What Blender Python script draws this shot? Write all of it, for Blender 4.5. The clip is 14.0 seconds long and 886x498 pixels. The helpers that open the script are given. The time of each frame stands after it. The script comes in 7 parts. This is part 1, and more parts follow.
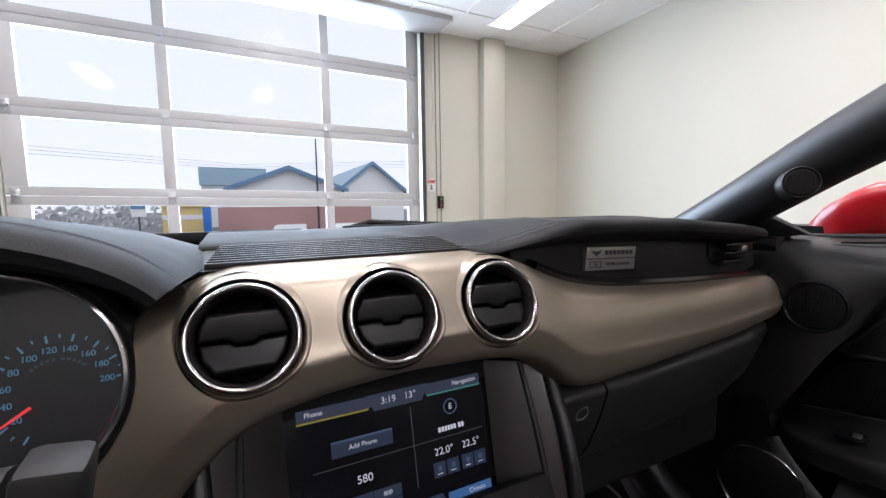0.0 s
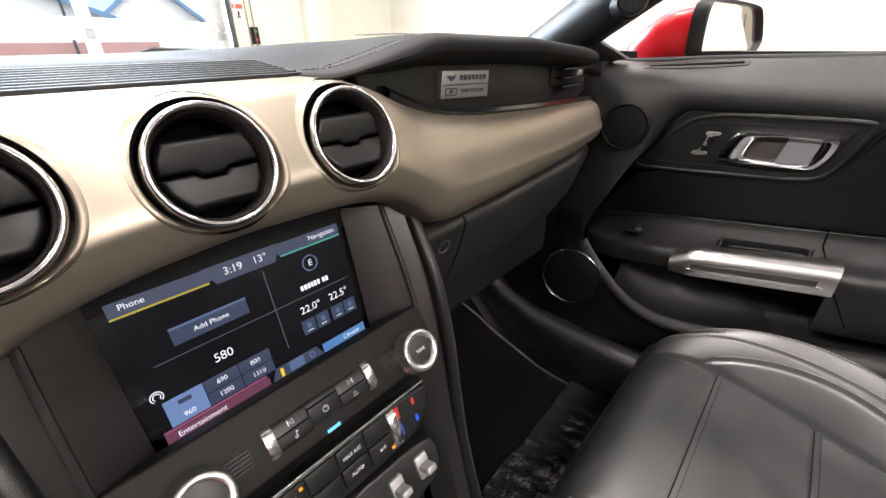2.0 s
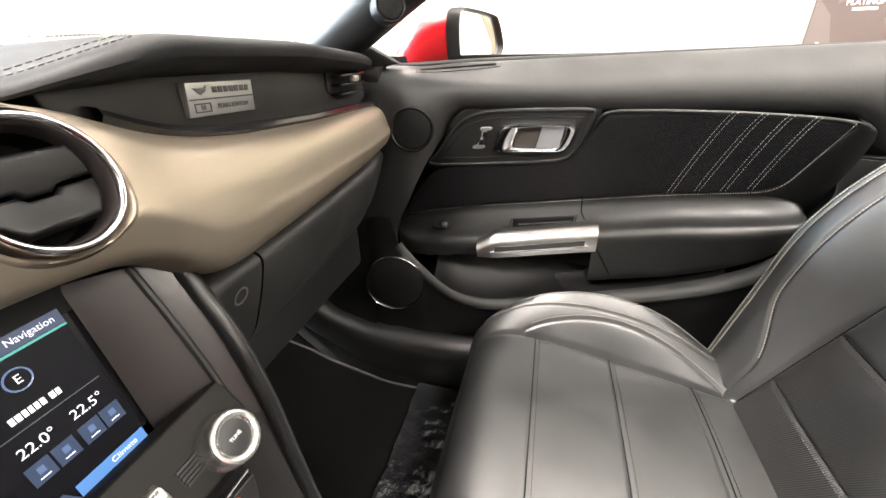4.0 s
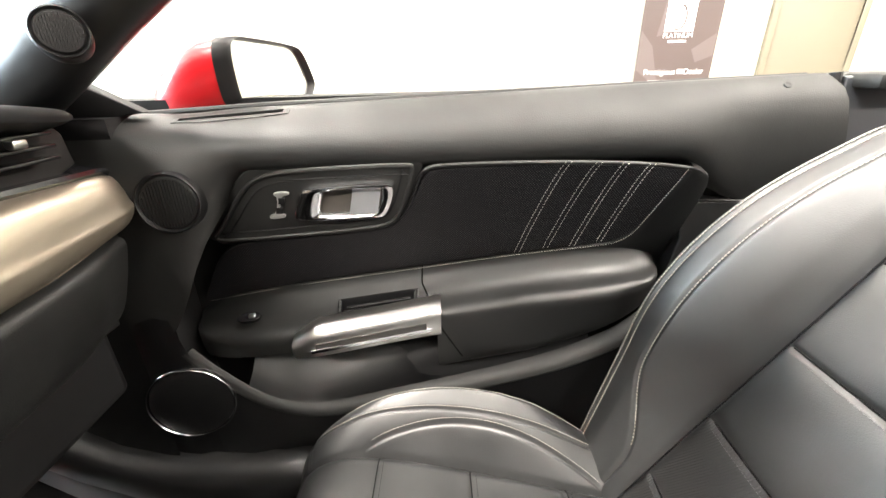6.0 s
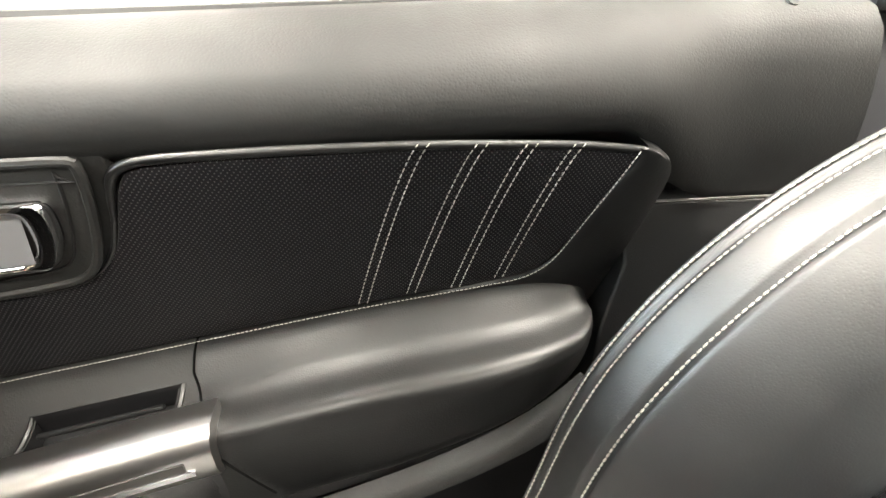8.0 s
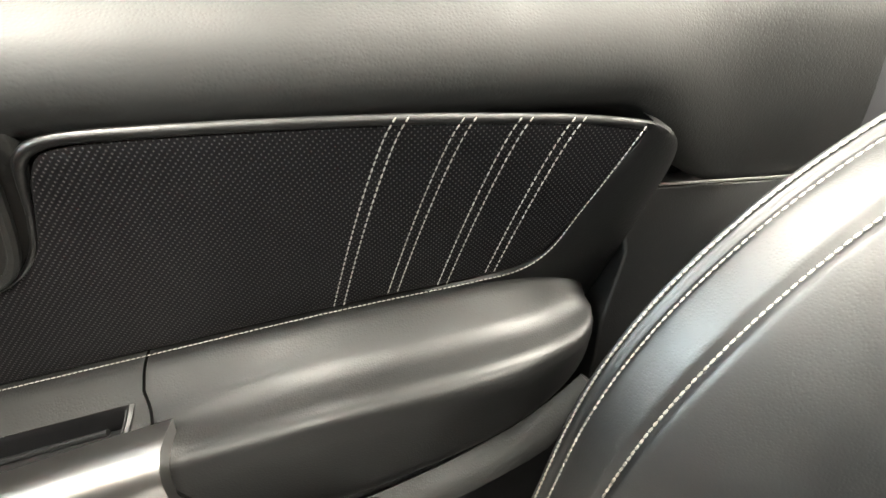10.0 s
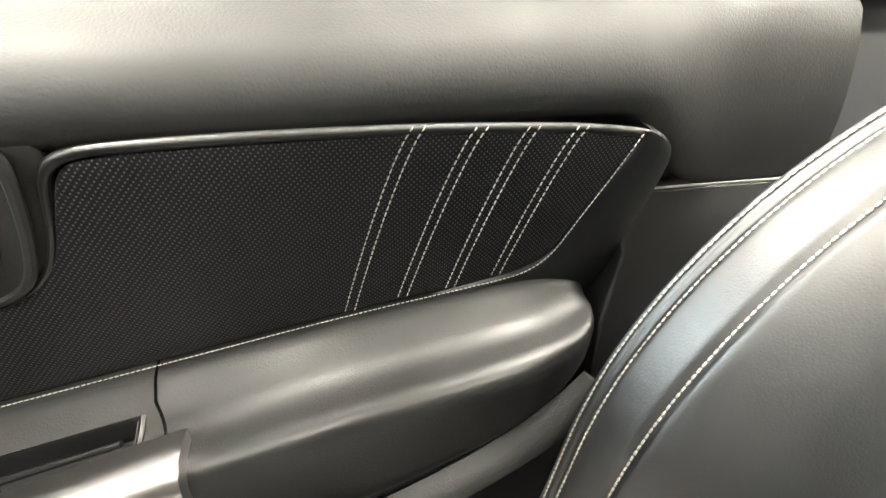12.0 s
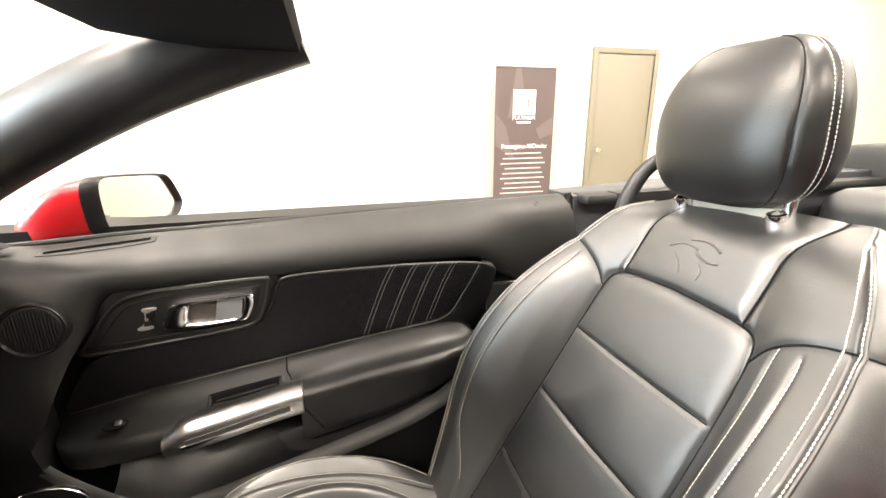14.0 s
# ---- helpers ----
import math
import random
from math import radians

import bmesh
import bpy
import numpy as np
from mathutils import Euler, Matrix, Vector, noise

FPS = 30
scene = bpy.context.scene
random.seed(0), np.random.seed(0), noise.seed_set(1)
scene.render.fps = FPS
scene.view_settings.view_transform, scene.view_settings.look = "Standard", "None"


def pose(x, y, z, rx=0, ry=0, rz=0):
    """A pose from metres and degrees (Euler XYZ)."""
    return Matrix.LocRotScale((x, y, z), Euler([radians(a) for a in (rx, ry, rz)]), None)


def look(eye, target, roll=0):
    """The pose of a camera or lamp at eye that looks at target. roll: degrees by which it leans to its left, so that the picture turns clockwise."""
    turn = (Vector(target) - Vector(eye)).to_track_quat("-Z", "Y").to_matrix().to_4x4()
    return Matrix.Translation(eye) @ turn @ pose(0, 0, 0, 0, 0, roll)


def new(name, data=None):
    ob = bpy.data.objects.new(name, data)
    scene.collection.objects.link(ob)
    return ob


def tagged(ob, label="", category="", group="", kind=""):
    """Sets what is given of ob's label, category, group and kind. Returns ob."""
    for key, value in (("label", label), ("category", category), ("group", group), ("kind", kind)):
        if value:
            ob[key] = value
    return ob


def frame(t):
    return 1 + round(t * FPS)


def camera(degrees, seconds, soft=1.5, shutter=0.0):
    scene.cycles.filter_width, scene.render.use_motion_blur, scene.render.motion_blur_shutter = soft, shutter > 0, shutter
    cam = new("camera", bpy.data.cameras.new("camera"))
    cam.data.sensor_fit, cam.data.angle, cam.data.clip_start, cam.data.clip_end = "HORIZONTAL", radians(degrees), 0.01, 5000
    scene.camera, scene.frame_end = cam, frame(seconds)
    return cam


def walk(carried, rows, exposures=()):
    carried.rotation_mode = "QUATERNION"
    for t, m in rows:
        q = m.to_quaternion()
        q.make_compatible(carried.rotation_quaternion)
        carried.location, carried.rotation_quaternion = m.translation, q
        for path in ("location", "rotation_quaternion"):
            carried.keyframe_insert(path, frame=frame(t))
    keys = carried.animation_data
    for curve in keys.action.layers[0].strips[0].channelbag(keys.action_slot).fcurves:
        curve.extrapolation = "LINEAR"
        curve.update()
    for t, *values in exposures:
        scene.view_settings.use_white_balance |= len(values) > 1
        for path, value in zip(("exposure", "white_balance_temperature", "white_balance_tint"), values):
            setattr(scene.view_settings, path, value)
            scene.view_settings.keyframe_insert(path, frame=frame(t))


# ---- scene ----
cam = camera(94.9, 14.0)
PATH = [
    (0, (-0.12, 0.243, 0.994), (0.754, 2.03, 0.79), -0.8),
    (0.5, (-0.124, 0.253, 0.993), (0.924, 1.936, 0.732), -0.8),
    (1, (-0.118, 0.266, 0.99), (1.176, 1.742, 0.604), -0.7),
    (1.5, (-0.109, 0.276, 0.978), (1.247, 1.571, 0.28), -0.8),
    (2, (-0.103, 0.284, 0.972), (1.218, 1.483, 0.067), -0.7),
    (2.5, (-0.09, 0.291, 0.963), (1.39, 1.298, 0.071), -1.1),
    (3, (-0.082, 0.294, 0.962), (1.487, 1.163, 0.078), -1.1),
    (3.5, (-0.076, 0.297, 0.962), (1.558, 1.042, 0.083), -1.2),
    (4, (-0.059, 0.299, 0.968), (1.676, 0.747, 0.08), -1.1),
    (6.5, (0.22, 0.155, 0.983), (2.047, 0.126, 0.171), -1.4),
    (7, (0.309, 0.109, 0.967), (2.122, 0.038, 0.124), -1.4),
    (7.5, (0.367, 0.075, 0.943), (2.155, -0.112, 0.066), -1.0),
    (8, (0.381, 0.071, 0.932), (2.145, -0.218, 0.035), -0.9),
    (10.5, (0.42, 0.067, 0.903), (2.173, -0.33, 0.027), -1.2),
    (11, (0.431, 0.079, 0.893), (2.198, -0.379, 0.077), -0.8),
    (11.5, (0.436, 0.085, 0.891), (2.184, -0.424, 0.064), -0.1),
    (12, (0.405, 0.088, 0.915), (2.146, -0.369, 0.043), -1.0),
    (12.5, (0.312, 0.101, 0.95), (2.046, -0.349, 0.06), -1.0),
    (13, (0.201, 0.118, 0.98), (1.939, -0.34, 0.103), -0.8),
    (13.5, (0.088, 0.135, 1.026), (1.828, -0.357, 0.173), -0.6),
    (14, (-0.001, 0.131, 1.089), (1.851, -0.378, 0.532), -0.7),
]

EXPOSURES = [(0.0, -0.6, 6100, 19), (1.0, -0.5, 6200, 19), (1.5, -0.12, 6300, 18), (2.0, 0.62, 6500, 16), (2.4, 1.26, 6700, 14), (4.2, 1.46, 6750, 13), (6.5, 1.5, 6800, 11), (8.0, 1.55, 6850, 9), (10.5, 1.75, 6900, 7), (12.0, 1.78, 6900, 7), (13.0, 1.40, 7150, 12), (13.5, 1.38, 7250, 14), (14.0, 1.08, 7250, 14)]
walk(cam, [(t, look(eye, target, roll)) for t, eye, target, roll in PATH], EXPOSURES)

# ---- light: overcast daylight through the glazed door, panel lamps in the ceiling ----
world = bpy.data.worlds.new("overcast_sky")
scene.world = world
world.use_nodes = True
wn, wl = world.node_tree.nodes, world.node_tree.links
wn.clear()
sky = wn.new("ShaderNodeTexSky")
sky.sky_type, sky.sun_disc = "NISHITA", False
sky.sun_elevation, sky.sun_rotation = radians(43), radians(129)
wmix = wn.new("ShaderNodeMix")
wmix.data_type = "RGBA"
wmix.inputs[0].default_value = 0.85
wmix.inputs[7].default_value = (11.5, 11.6, 11.9, 1)
wbg = wn.new("ShaderNodeBackground")
wbg.inputs[1].default_value = 0.15
wout = wn.new("ShaderNodeOutputWorld")
wl.new(sky.outputs[0], wmix.inputs[6])
wl.new(wmix.outputs[2], wbg.inputs[0])
wl.new(wbg.outputs[0], wout.inputs[0])
sun_data = bpy.data.lights.new("sun", "SUN")
sun_data.energy, sun_data.angle, sun_data.color = 1.2, radians(20), (1.0, 0.97, 0.93)
sun = new("sun", sun_data)
sun.matrix_world = look((0, 0, 20), (-5, 4, 14))


def area_lamp(name, eye, target, wide, deep, power, color):
    data = bpy.data.lights.new(name, "AREA")
    data.shape, data.size, data.size_y, data.energy, data.color = "RECTANGLE", wide, deep, power, color
    ob = new(name, data)
    ob.matrix_world = look(eye, target)
    return ob


area_lamp("door_daylight", (0.0, 5.25, 1.6), (0.0, 0.0, 1.2), 3.8, 3.1, 720, (0.72, 0.88, 1.0))
CEILING = 3.14
# Only the front right panel is known; the rest of the grid is assumed.
LAMPS = [(x, y) for x in (2.78, 0.34, -2.10) for y in (3.95, 1.51, -0.93, -3.37, -5.81)]
for lx, ly in LAMPS:
    area_lamp("ceiling_lamp_light", (lx, ly, CEILING - 0.03), (lx, ly, 0), 0.28, 1.16, {3.95: 14, 1.51: 95, -0.93: 48}.get(ly, 78) * (0.38 if lx > 2 else 1.0), (1.0, 0.955, 0.885))  # uneven by hand: low at glazing and wall, raised elsewhere to light the cabin


# ---- materials ----
def mat(name, color, rough=0.5, metal=0.0, coat=0.0, spec=0.5, emit=None, power=0.0):
    m = bpy.data.materials.new(name)
    m.use_nodes = True
    b = m.node_tree.nodes["Principled BSDF"]
    b.inputs["Base Color"].default_value = (*color, 1)
    b.inputs["Roughness"].default_value = rough
    b.inputs["Metallic"].default_value = metal
    b.inputs["Coat Weight"].default_value = coat
    b.inputs["Coat Roughness"].default_value = 0.05
    b.inputs["Specular IOR Level"].default_value = spec
    if emit:
        b.inputs["Emission Color"].default_value = (*emit, 1)
        b.inputs["Emission Strength"].default_value = power
    return m


def nodes_of(m):
    return m.node_tree.nodes, m.node_tree.links, m.node_tree.nodes["Principled BSDF"]


def coords(m, scale=(1, 1, 1)):
    n, l, b = nodes_of(m)
    c = n.new("ShaderNodeTexCoord")
    mp = n.new("ShaderNodeMapping")
    mp.inputs["Scale"].default_value = scale
    l.new(c.outputs["Object"], mp.inputs[0])
    return mp.outputs[0]


def texture(m, kind, scale, detail=2.0, vec=None, stretch=(1, 1, 1)):
    n, l, b = nodes_of(m)
    t = n.new("ShaderNodeTexVoronoi" if kind == "voronoi" else "ShaderNodeTexNoise")
    t.inputs["Scale"].default_value = scale
    t.inputs["Detail"].default_value = detail if kind == "noise" else 0.0
    l.new(vec if vec else coords(m, stretch), t.inputs["Vector"])
    return t.outputs[0]


def ramp(m, fac, lo, hi, a, b_):
    n, l, b = nodes_of(m)
    r = n.new("ShaderNodeMapRange")
    for i, v in enumerate((lo, hi, a, b_)):
        r.inputs[i + 1].default_value = v
    l.new(fac, r.inputs[0])
    return r.outputs[0]


def tint(m, fac, dark, light):
    n, l, b = nodes_of(m)
    x = n.new("ShaderNodeMix")
    x.data_type = "RGBA"
    x.inputs[6].default_value, x.inputs[7].default_value = (*dark, 1), (*light, 1)
    l.new(fac, x.inputs[0])
    l.new(x.outputs[2], b.inputs["Base Color"])
    return x.outputs[2]


def relief(m, height, strength, distance):
    n, l, b = nodes_of(m)
    k = n.new("ShaderNodeBump")
    k.inputs["Strength"].default_value, k.inputs["Distance"].default_value = strength, distance
    l.new(height, k.inputs["Height"])
    if b.inputs["Normal"].is_linked:
        l.new(b.inputs["Normal"].links[0].from_socket, k.inputs["Normal"])
    l.new(k.outputs[0], b.inputs["Normal"])


def hide(name, color, rough, grain, strength, wrinkle=0.0, spec=0.5, vary=1.0):
    """Leather or soft grained plastic: pebble grain, soft unevenness, worn gloss."""
    m = mat(name, color, rough, spec=spec)
    n, l, b = nodes_of(m)
    v = texture(m, "voronoi", grain)
    relief(m, ramp(m, v, 0.0, 0.6, 0.0, 1.0), strength, 0.0006)
    w = texture(m, "noise", 14, 4.0)
    if wrinkle:
        relief(m, w, wrinkle, 0.004)
    l.new(ramp(m, w, 0.3, 0.7, rough - 0.06 * vary, rough + 0.08 * vary), b.inputs["Roughness"])
    tint(m, texture(m, "noise", 5, 5.0), [c * 0.8 for c in color], [c * 1.25 for c in color])
    return m


LEATHER = hide("black_leather", (0.0060, 0.0061, 0.0063), 0.38, 620, 0.16, 0.04, 0.52)
SEAT_HIDE = hide("black_seat_leather", (0.0060, 0.0065, 0.0072), 0.45, 700, 0.12, 0.10, 0.95, 1.6)
SEAT_FINISH = SEAT_HIDE.node_tree.nodes["Principled BSDF"].inputs
SEAT_FINISH["Coat Weight"].default_value, SEAT_FINISH["Coat Roughness"].default_value = 0.38, 0.44
DASH_HIDE = hide("dash_leather", (0.0062, 0.0066, 0.0074), 0.66, 620, 0.12, 0.03, 0.20)
# Warm tint paints a brownish-red reflection into the black cheek.
CHEEK = hide("cheek_brown_reflection", (0.015, 0.0122, 0.0122), 0.40, 900, 0.05, 0.0, 0.7)
POD = hide("pod_panel_skin", (0.0060, 0.0054, 0.0053), 0.46, 900, 0.05, 0.0, 0.35)
SOFT = hide("grained_soft_plastic", (0.0072, 0.0074, 0.0072), 0.57, 540, 0.16, 0.0, 0.52)
HARD = hide("dark_hard_plastic", (0.0042, 0.0042, 0.0046), 0.42, 700, 0.12, 0.0, 0.45)
KICK = hide("smooth_black_plastic", (0.0120, 0.0120, 0.0125), 0.40, 800, 0.06, 0.0, 0.8)
# Near-black that paints in the darkness of openings and gaps.
SLOT = mat("opening_dark", (0.003, 0.003, 0.003), 0.95, spec=0.03)
MAT_BLACK = mat("matt_black", (0.006, 0.006, 0.0065), 0.6, spec=0.3)
GLOSS_BLACK = mat("gloss_black", (0.008, 0.008, 0.009), 0.12)
PILLAR = hide("smooth_pillar_trim", (0.0085, 0.0087, 0.0092), 0.40, 900, 0.05, 0.0, 0.7)
BLADE = hide("vent_blade", (0.0045, 0.0045, 0.0048), 0.40, 900, 0.04, 0.0, 0.35)
CARPET = mat("black_carpet", (0.0055, 0.0055, 0.0055), 0.95, spec=0.1)
relief(CARPET, texture(CARPET, "noise", 900, 2.0), 0.6, 0.003)
CHROME = mat("chrome", (0.80, 0.80, 0.82), 0.13, 1.0)
SATIN = mat("satin_silver", (0.62, 0.61, 0.6), 0.28, 1.0)
KNOB = mat("knob_metal", (0.66, 0.65, 0.64), 0.22, 0.95)
LOCK_SILVER = mat("lock_silver", (0.36, 0.36, 0.355), 0.38, 0.5)
THREAD = mat("pale_thread", (0.34, 0.325, 0.295), 0.75)
RED = mat("red_car_paint", (0.42, 0.004, 0.008), 0.3, 0.0, 0.6)
MIRROR = mat("mirror_glass", (0.9, 0.9, 0.9), 0.02, 1.0)
RUBBER = mat("rubber_seal", (0.01, 0.01, 0.01), 0.55)


def brushed():
    m = mat("brushed_champagne_metal", (0.46, 0.42, 0.36), 0.40, 0.82)
    n, l, b = nodes_of(m)
    t = texture(m, "noise", 60, 3.0, stretch=(0.05, 6, 6))
    relief(m, t, 0.03, 0.0003)
    l.new(ramp(m, t, 0.3, 0.7, 0.32, 0.43), b.inputs["Roughness"])
    b.inputs["Specular Tint"].default_value = (0.62, 0.58, 0.53, 1)
    b.inputs["Specular IOR Level"].default_value = 0.35
    tint(m, texture(m, "noise", 3, 3.0), (0.310, 0.268, 0.214), (0.362, 0.314, 0.252))
    return m


TRIM = brushed()


LINING = mat("roof_lining", (0.008, 0.008, 0.009), 1.0, spec=0.08)


def perforated():
    """Black leather with a staggered grid of pin holes."""
    m = mat("perforated_leather", (0.0045, 0.0042, 0.0052), 0.55, spec=0.20)
    n, l, b = nodes_of(m)
    c = n.new("ShaderNodeTexCoord")
    sep = n.new("ShaderNodeSeparateXYZ")
    l.new(c.outputs["Object"], sep.inputs[0])

    def calc(op, a, b2):
        k = n.new("ShaderNodeMath")
        k.operation = op
        for i, v in enumerate((a, b2)):
            if isinstance(v, (int, float)):
                k.inputs[i].default_value = v
            else:
                l.new(v, k.inputs[i])
        return k.outputs[0]

    pitch = 0.0036
    u, v = calc("DIVIDE", sep.outputs[1], pitch), calc("DIVIDE", sep.outputs[2], pitch)
    p, q = calc("ADD", u, v), calc("SUBTRACT", u, v)
    fp = calc("SUBTRACT", calc("FRACT", p, 0), 0.5)
    fq = calc("SUBTRACT", calc("FRACT", q, 0), 0.5)
    d = calc("SQRT", calc("ADD", calc("MULTIPLY", fp, fp), calc("MULTIPLY", fq, fq)), 0)
    hole = ramp(m, d, 0.13, 0.20, 1.0, 0.0)
    tint(m, hole, (0.0042, 0.0039, 0.0050), (0.062, 0.061, 0.060))
    relief(m, ramp(m, d, 0.12, 0.3, 0.0, 1.0), 0.5, 0.0008)
    return m


PERF = perforated()


def wallpaint(name, a, c, rough=0.7, scale=1.5):
    m = mat(name, a, rough)
    tint(m, texture(m, "noise", scale, 6.0), a, c)
    relief(m, texture(m, "noise", 180, 3.0), 0.12, 0.002)
    return m


WALL = wallpaint("cream_wall_paint", (0.505, 0.492, 0.412), (0.545, 0.531, 0.448))
CEIL = wallpaint("ceiling_tile", (0.72, 0.71, 0.68), (0.78, 0.77, 0.74), 0.8, 30)
FLOOR = wallpaint("grey_floor_tile", (0.32, 0.31, 0.29), (0.4, 0.39, 0.37), 0.3)
DOORPAINT = wallpaint("beige_door_paint", (0.170, 0.150, 0.108), (0.192, 0.170, 0.124), 0.5)
ALU = wallpaint("painted_aluminium", (0.40, 0.395, 0.385), (0.45, 0.445, 0.435), 0.45, 3)
ASPHALT = wallpaint("wet_asphalt", (0.10, 0.10, 0.105), (0.15, 0.15, 0.155), 0.6, 0.3)

# ---- mesh helpers: a shape is (vertices, faces) ----


def part(name, shape, material, parent=None, label="", sharp=38, smooth=True):
    me = bpy.data.meshes.new(name)
    me.from_pydata([tuple(v) for v in shape[0]], [], [tuple(f) for f in shape[1]])
    bm = bmesh.new()
    bm.from_mesh(me)
    bmesh.ops.remove_doubles(bm, verts=bm.verts, dist=1e-6)
    bmesh.ops.recalc_face_normals(bm, faces=bm.faces)
    bm.to_mesh(me)
    bm.free()
    me.materials.append(material)
    if smooth:
        me.shade_smooth()
        me.set_sharp_from_angle(angle=radians(sharp))
    ob = new(name, me)
    if parent:
        ob.parent = parent
        if parent.type == "EMPTY":
            ob.matrix_parent_inverse = Matrix.Translation(-Vector(parent.location))
    if label:
        ob["label"] = label
    return ob


def thing(name, at, label, category, group="", kind=""):
    ob = new(name)
    ob.empty_display_size = 0.05
    ob.location = at
    return tagged(ob, label, category, group, kind)


def join(*shapes):
    V, F = [], []
    for v, f in shapes:
        k = len(V)
        V.extend(v)
        F.extend([tuple(i + k for i in g) for g in f])
    return V, F


def sheet(rows, close_u=False, close_v=False, caps=False):
    """A skin over rows of points."""
    n, w = len(rows), len(rows[0])
    V = [tuple(p) for r in rows for p in r]
    F = []
    for i in range(n if close_v else n - 1):
        for j in range(w if close_u else w - 1):
            a, b2 = i * w + j, i * w + (j + 1) % w
            c, d = ((i + 1) % n) * w + (j + 1) % w, ((i + 1) % n) * w + j
            F.append((a, b2, c, d))
    if caps:
        F.append(tuple(range(w)))
        F.append(tuple((n - 1) * w + j for j in range(w)))
    return V, F


def box(x0, x1, y0, y1, z0, z1, r=0.0, seg=2):
    bm = bmesh.new()
    bmesh.ops.create_cube(bm, size=1)
    for v in bm.verts:
        v.co = Vector(((x0 + x1) / 2 + v.co.x * (x1 - x0), (y0 + y1) / 2 + v.co.y * (y1 - y0), (z0 + z1) / 2 + v.co.z * (z1 - z0)))
    if r:
        bmesh.ops.bevel(bm, geom=bm.edges[:], offset=r, segments=seg, affect="EDGES", profile=0.5)
    bm.verts.index_update()
    out = [v.co.copy() for v in bm.verts], [tuple(v.index for v in f.verts) for f in bm.faces]
    bm.free()
    return out


def moved(shape, m):
    return [m @ Vector(v) for v in shape[0]], shape[1]


def smooth_line(pts, times=2, closed=False):
    pts = [Vector(p) for p in pts]
    for _ in range(times):
        out = [] if closed else [pts[0]]
        for i in range(len(pts) if closed else len(pts) - 1):
            a, b2 = pts[i], pts[(i + 1) % len(pts)]
            out += [a * 0.75 + b2 * 0.25, a * 0.25 + b2 * 0.75]
        if not closed:
            out.append(pts[-1])
        pts = out
    return pts


def resample(pts, step):
    out, left = [Vector(pts[0])], step
    for a, b2 in zip(pts, pts[1:]):
        a, b2 = Vector(a), Vector(b2)
        d = (b2 - a).length
        at = left
        while at <= d:
            out.append(a.lerp(b2, at / d))
            at += step
        left = at - d
    return out


def tube(pts, r, n=8, closed=False, flat=1.0):
    pts = [Vector(p) for p in pts]
    rows, up = [], None
    for i, p in enumerate(pts):
        a = pts[i - 1] if (i or closed) else p
        b2 = pts[(i + 1) % len(pts)] if (i < len(pts) - 1 or closed) else p
        t = (b2 - a).normalized()
        if up is None:
            up = t.orthogonal().normalized()
        up = (up - t * up.dot(t)).normalized()
        side = t.cross(up)
        rad = r(i / (len(pts) - 1)) if callable(r) else r
        rows.append([p + (up * math.cos(q) + side * math.sin(q) * flat) * rad for q in [2 * math.pi * k / n for k in range(n)]])
    return sheet(rows, close_u=True, close_v=closed, caps=not closed)


def stitches(pts, pitch=0.0042, length=0.003, r=0.0006):
    """Short threads, one behind another, along a line."""
    V, F = [], []
    line = resample(pts, pitch)
    for a, b2 in zip(line, line[1:]):
        t = (b2 - a).normalized()
        u = t.orthogonal().normalized()
        w = t.cross(u)
        k = len(V)
        for s, q in ((0, 0.35), (0.25, 1), (0.75, 1), (1, 0.35)):
            c = a + t * (length * s)
            V += [c + (u * math.cos(h) + w * math.sin(h)) * r * q for h in (0.4, 1.97, 3.54, 5.11)]
        for i in range(3):
            for j in range(4):
                F.append((k + i * 4 + j, k + i * 4 + (j + 1) % 4, k + i * 4 + 4 + (j + 1) % 4, k + i * 4 + 4 + j))
        F += [(k, k + 1, k + 2, k + 3), (k + 12, k + 13, k + 14, k + 15)]
    return V, F


def inset(outline, d):
    n, out = len(outline), []
    area = sum(outline[i][0] * outline[(i + 1) % n][1] - outline[(i + 1) % n][0] * outline[i][1] for i in range(n))
    s = 1 if area > 0 else -1
    for i in range(n):
        a, p, b2 = Vector(outline[i - 1][:2]), Vector(outline[i][:2]), Vector(outline[(i + 1) % n][:2])
        e, f = (p - a).normalized(), (b2 - p).normalized()
        ne, nf = Vector((-e.y, e.x)) * s, Vector((-f.y, f.x)) * s
        m = ne + nf
        m = m / max(m.length_squared / 2, 0.5) if m.length > 1e-6 else ne
        out.append(p + m * d)
    return out


def slab(outline, place, h, r, back=0.006, fill=True):
    """A plate with a rounded rim over an outline. place(u, v, height) gives its point."""
    rings = [(0.0, -back), (0.0, h - r)]
    rings += [(r * (1 - math.cos(a)), h - r + r * math.sin(a)) for a in (0.4, 0.8, 1.2, 1.5708)]
    rows = []
    for d, z in rings:
        rows.append([place(p[0], p[1], z) for p in inset(outline, d)])
    V, F = sheet(rows, close_u=True)
    w = len(outline)
    if fill:
        top = inset(outline, r)
        bm = bmesh.new()
        vs = [bm.verts.new((p[0], p[1], 0)) for p in top]
        bm.faces.new(vs)
        bmesh.ops.triangulate(bm, faces=bm.faces[:])
        bm.verts.index_update()
        k = len(V) - w
        F += [tuple(k + v.index for v in f.verts) for f in bm.faces]
        bm.free()
    return V, F


def lathe(profile, m, n=48):
    """A turned shape: (radius, height) round the local z axis, set by m."""
    rows = [[m @ Vector((r * math.cos(2 * math.pi * k / n), r * math.sin(2 * math.pi * k / n), z)) for k in range(n)] for r, z in profile]
    return sheet(rows, close_u=True)


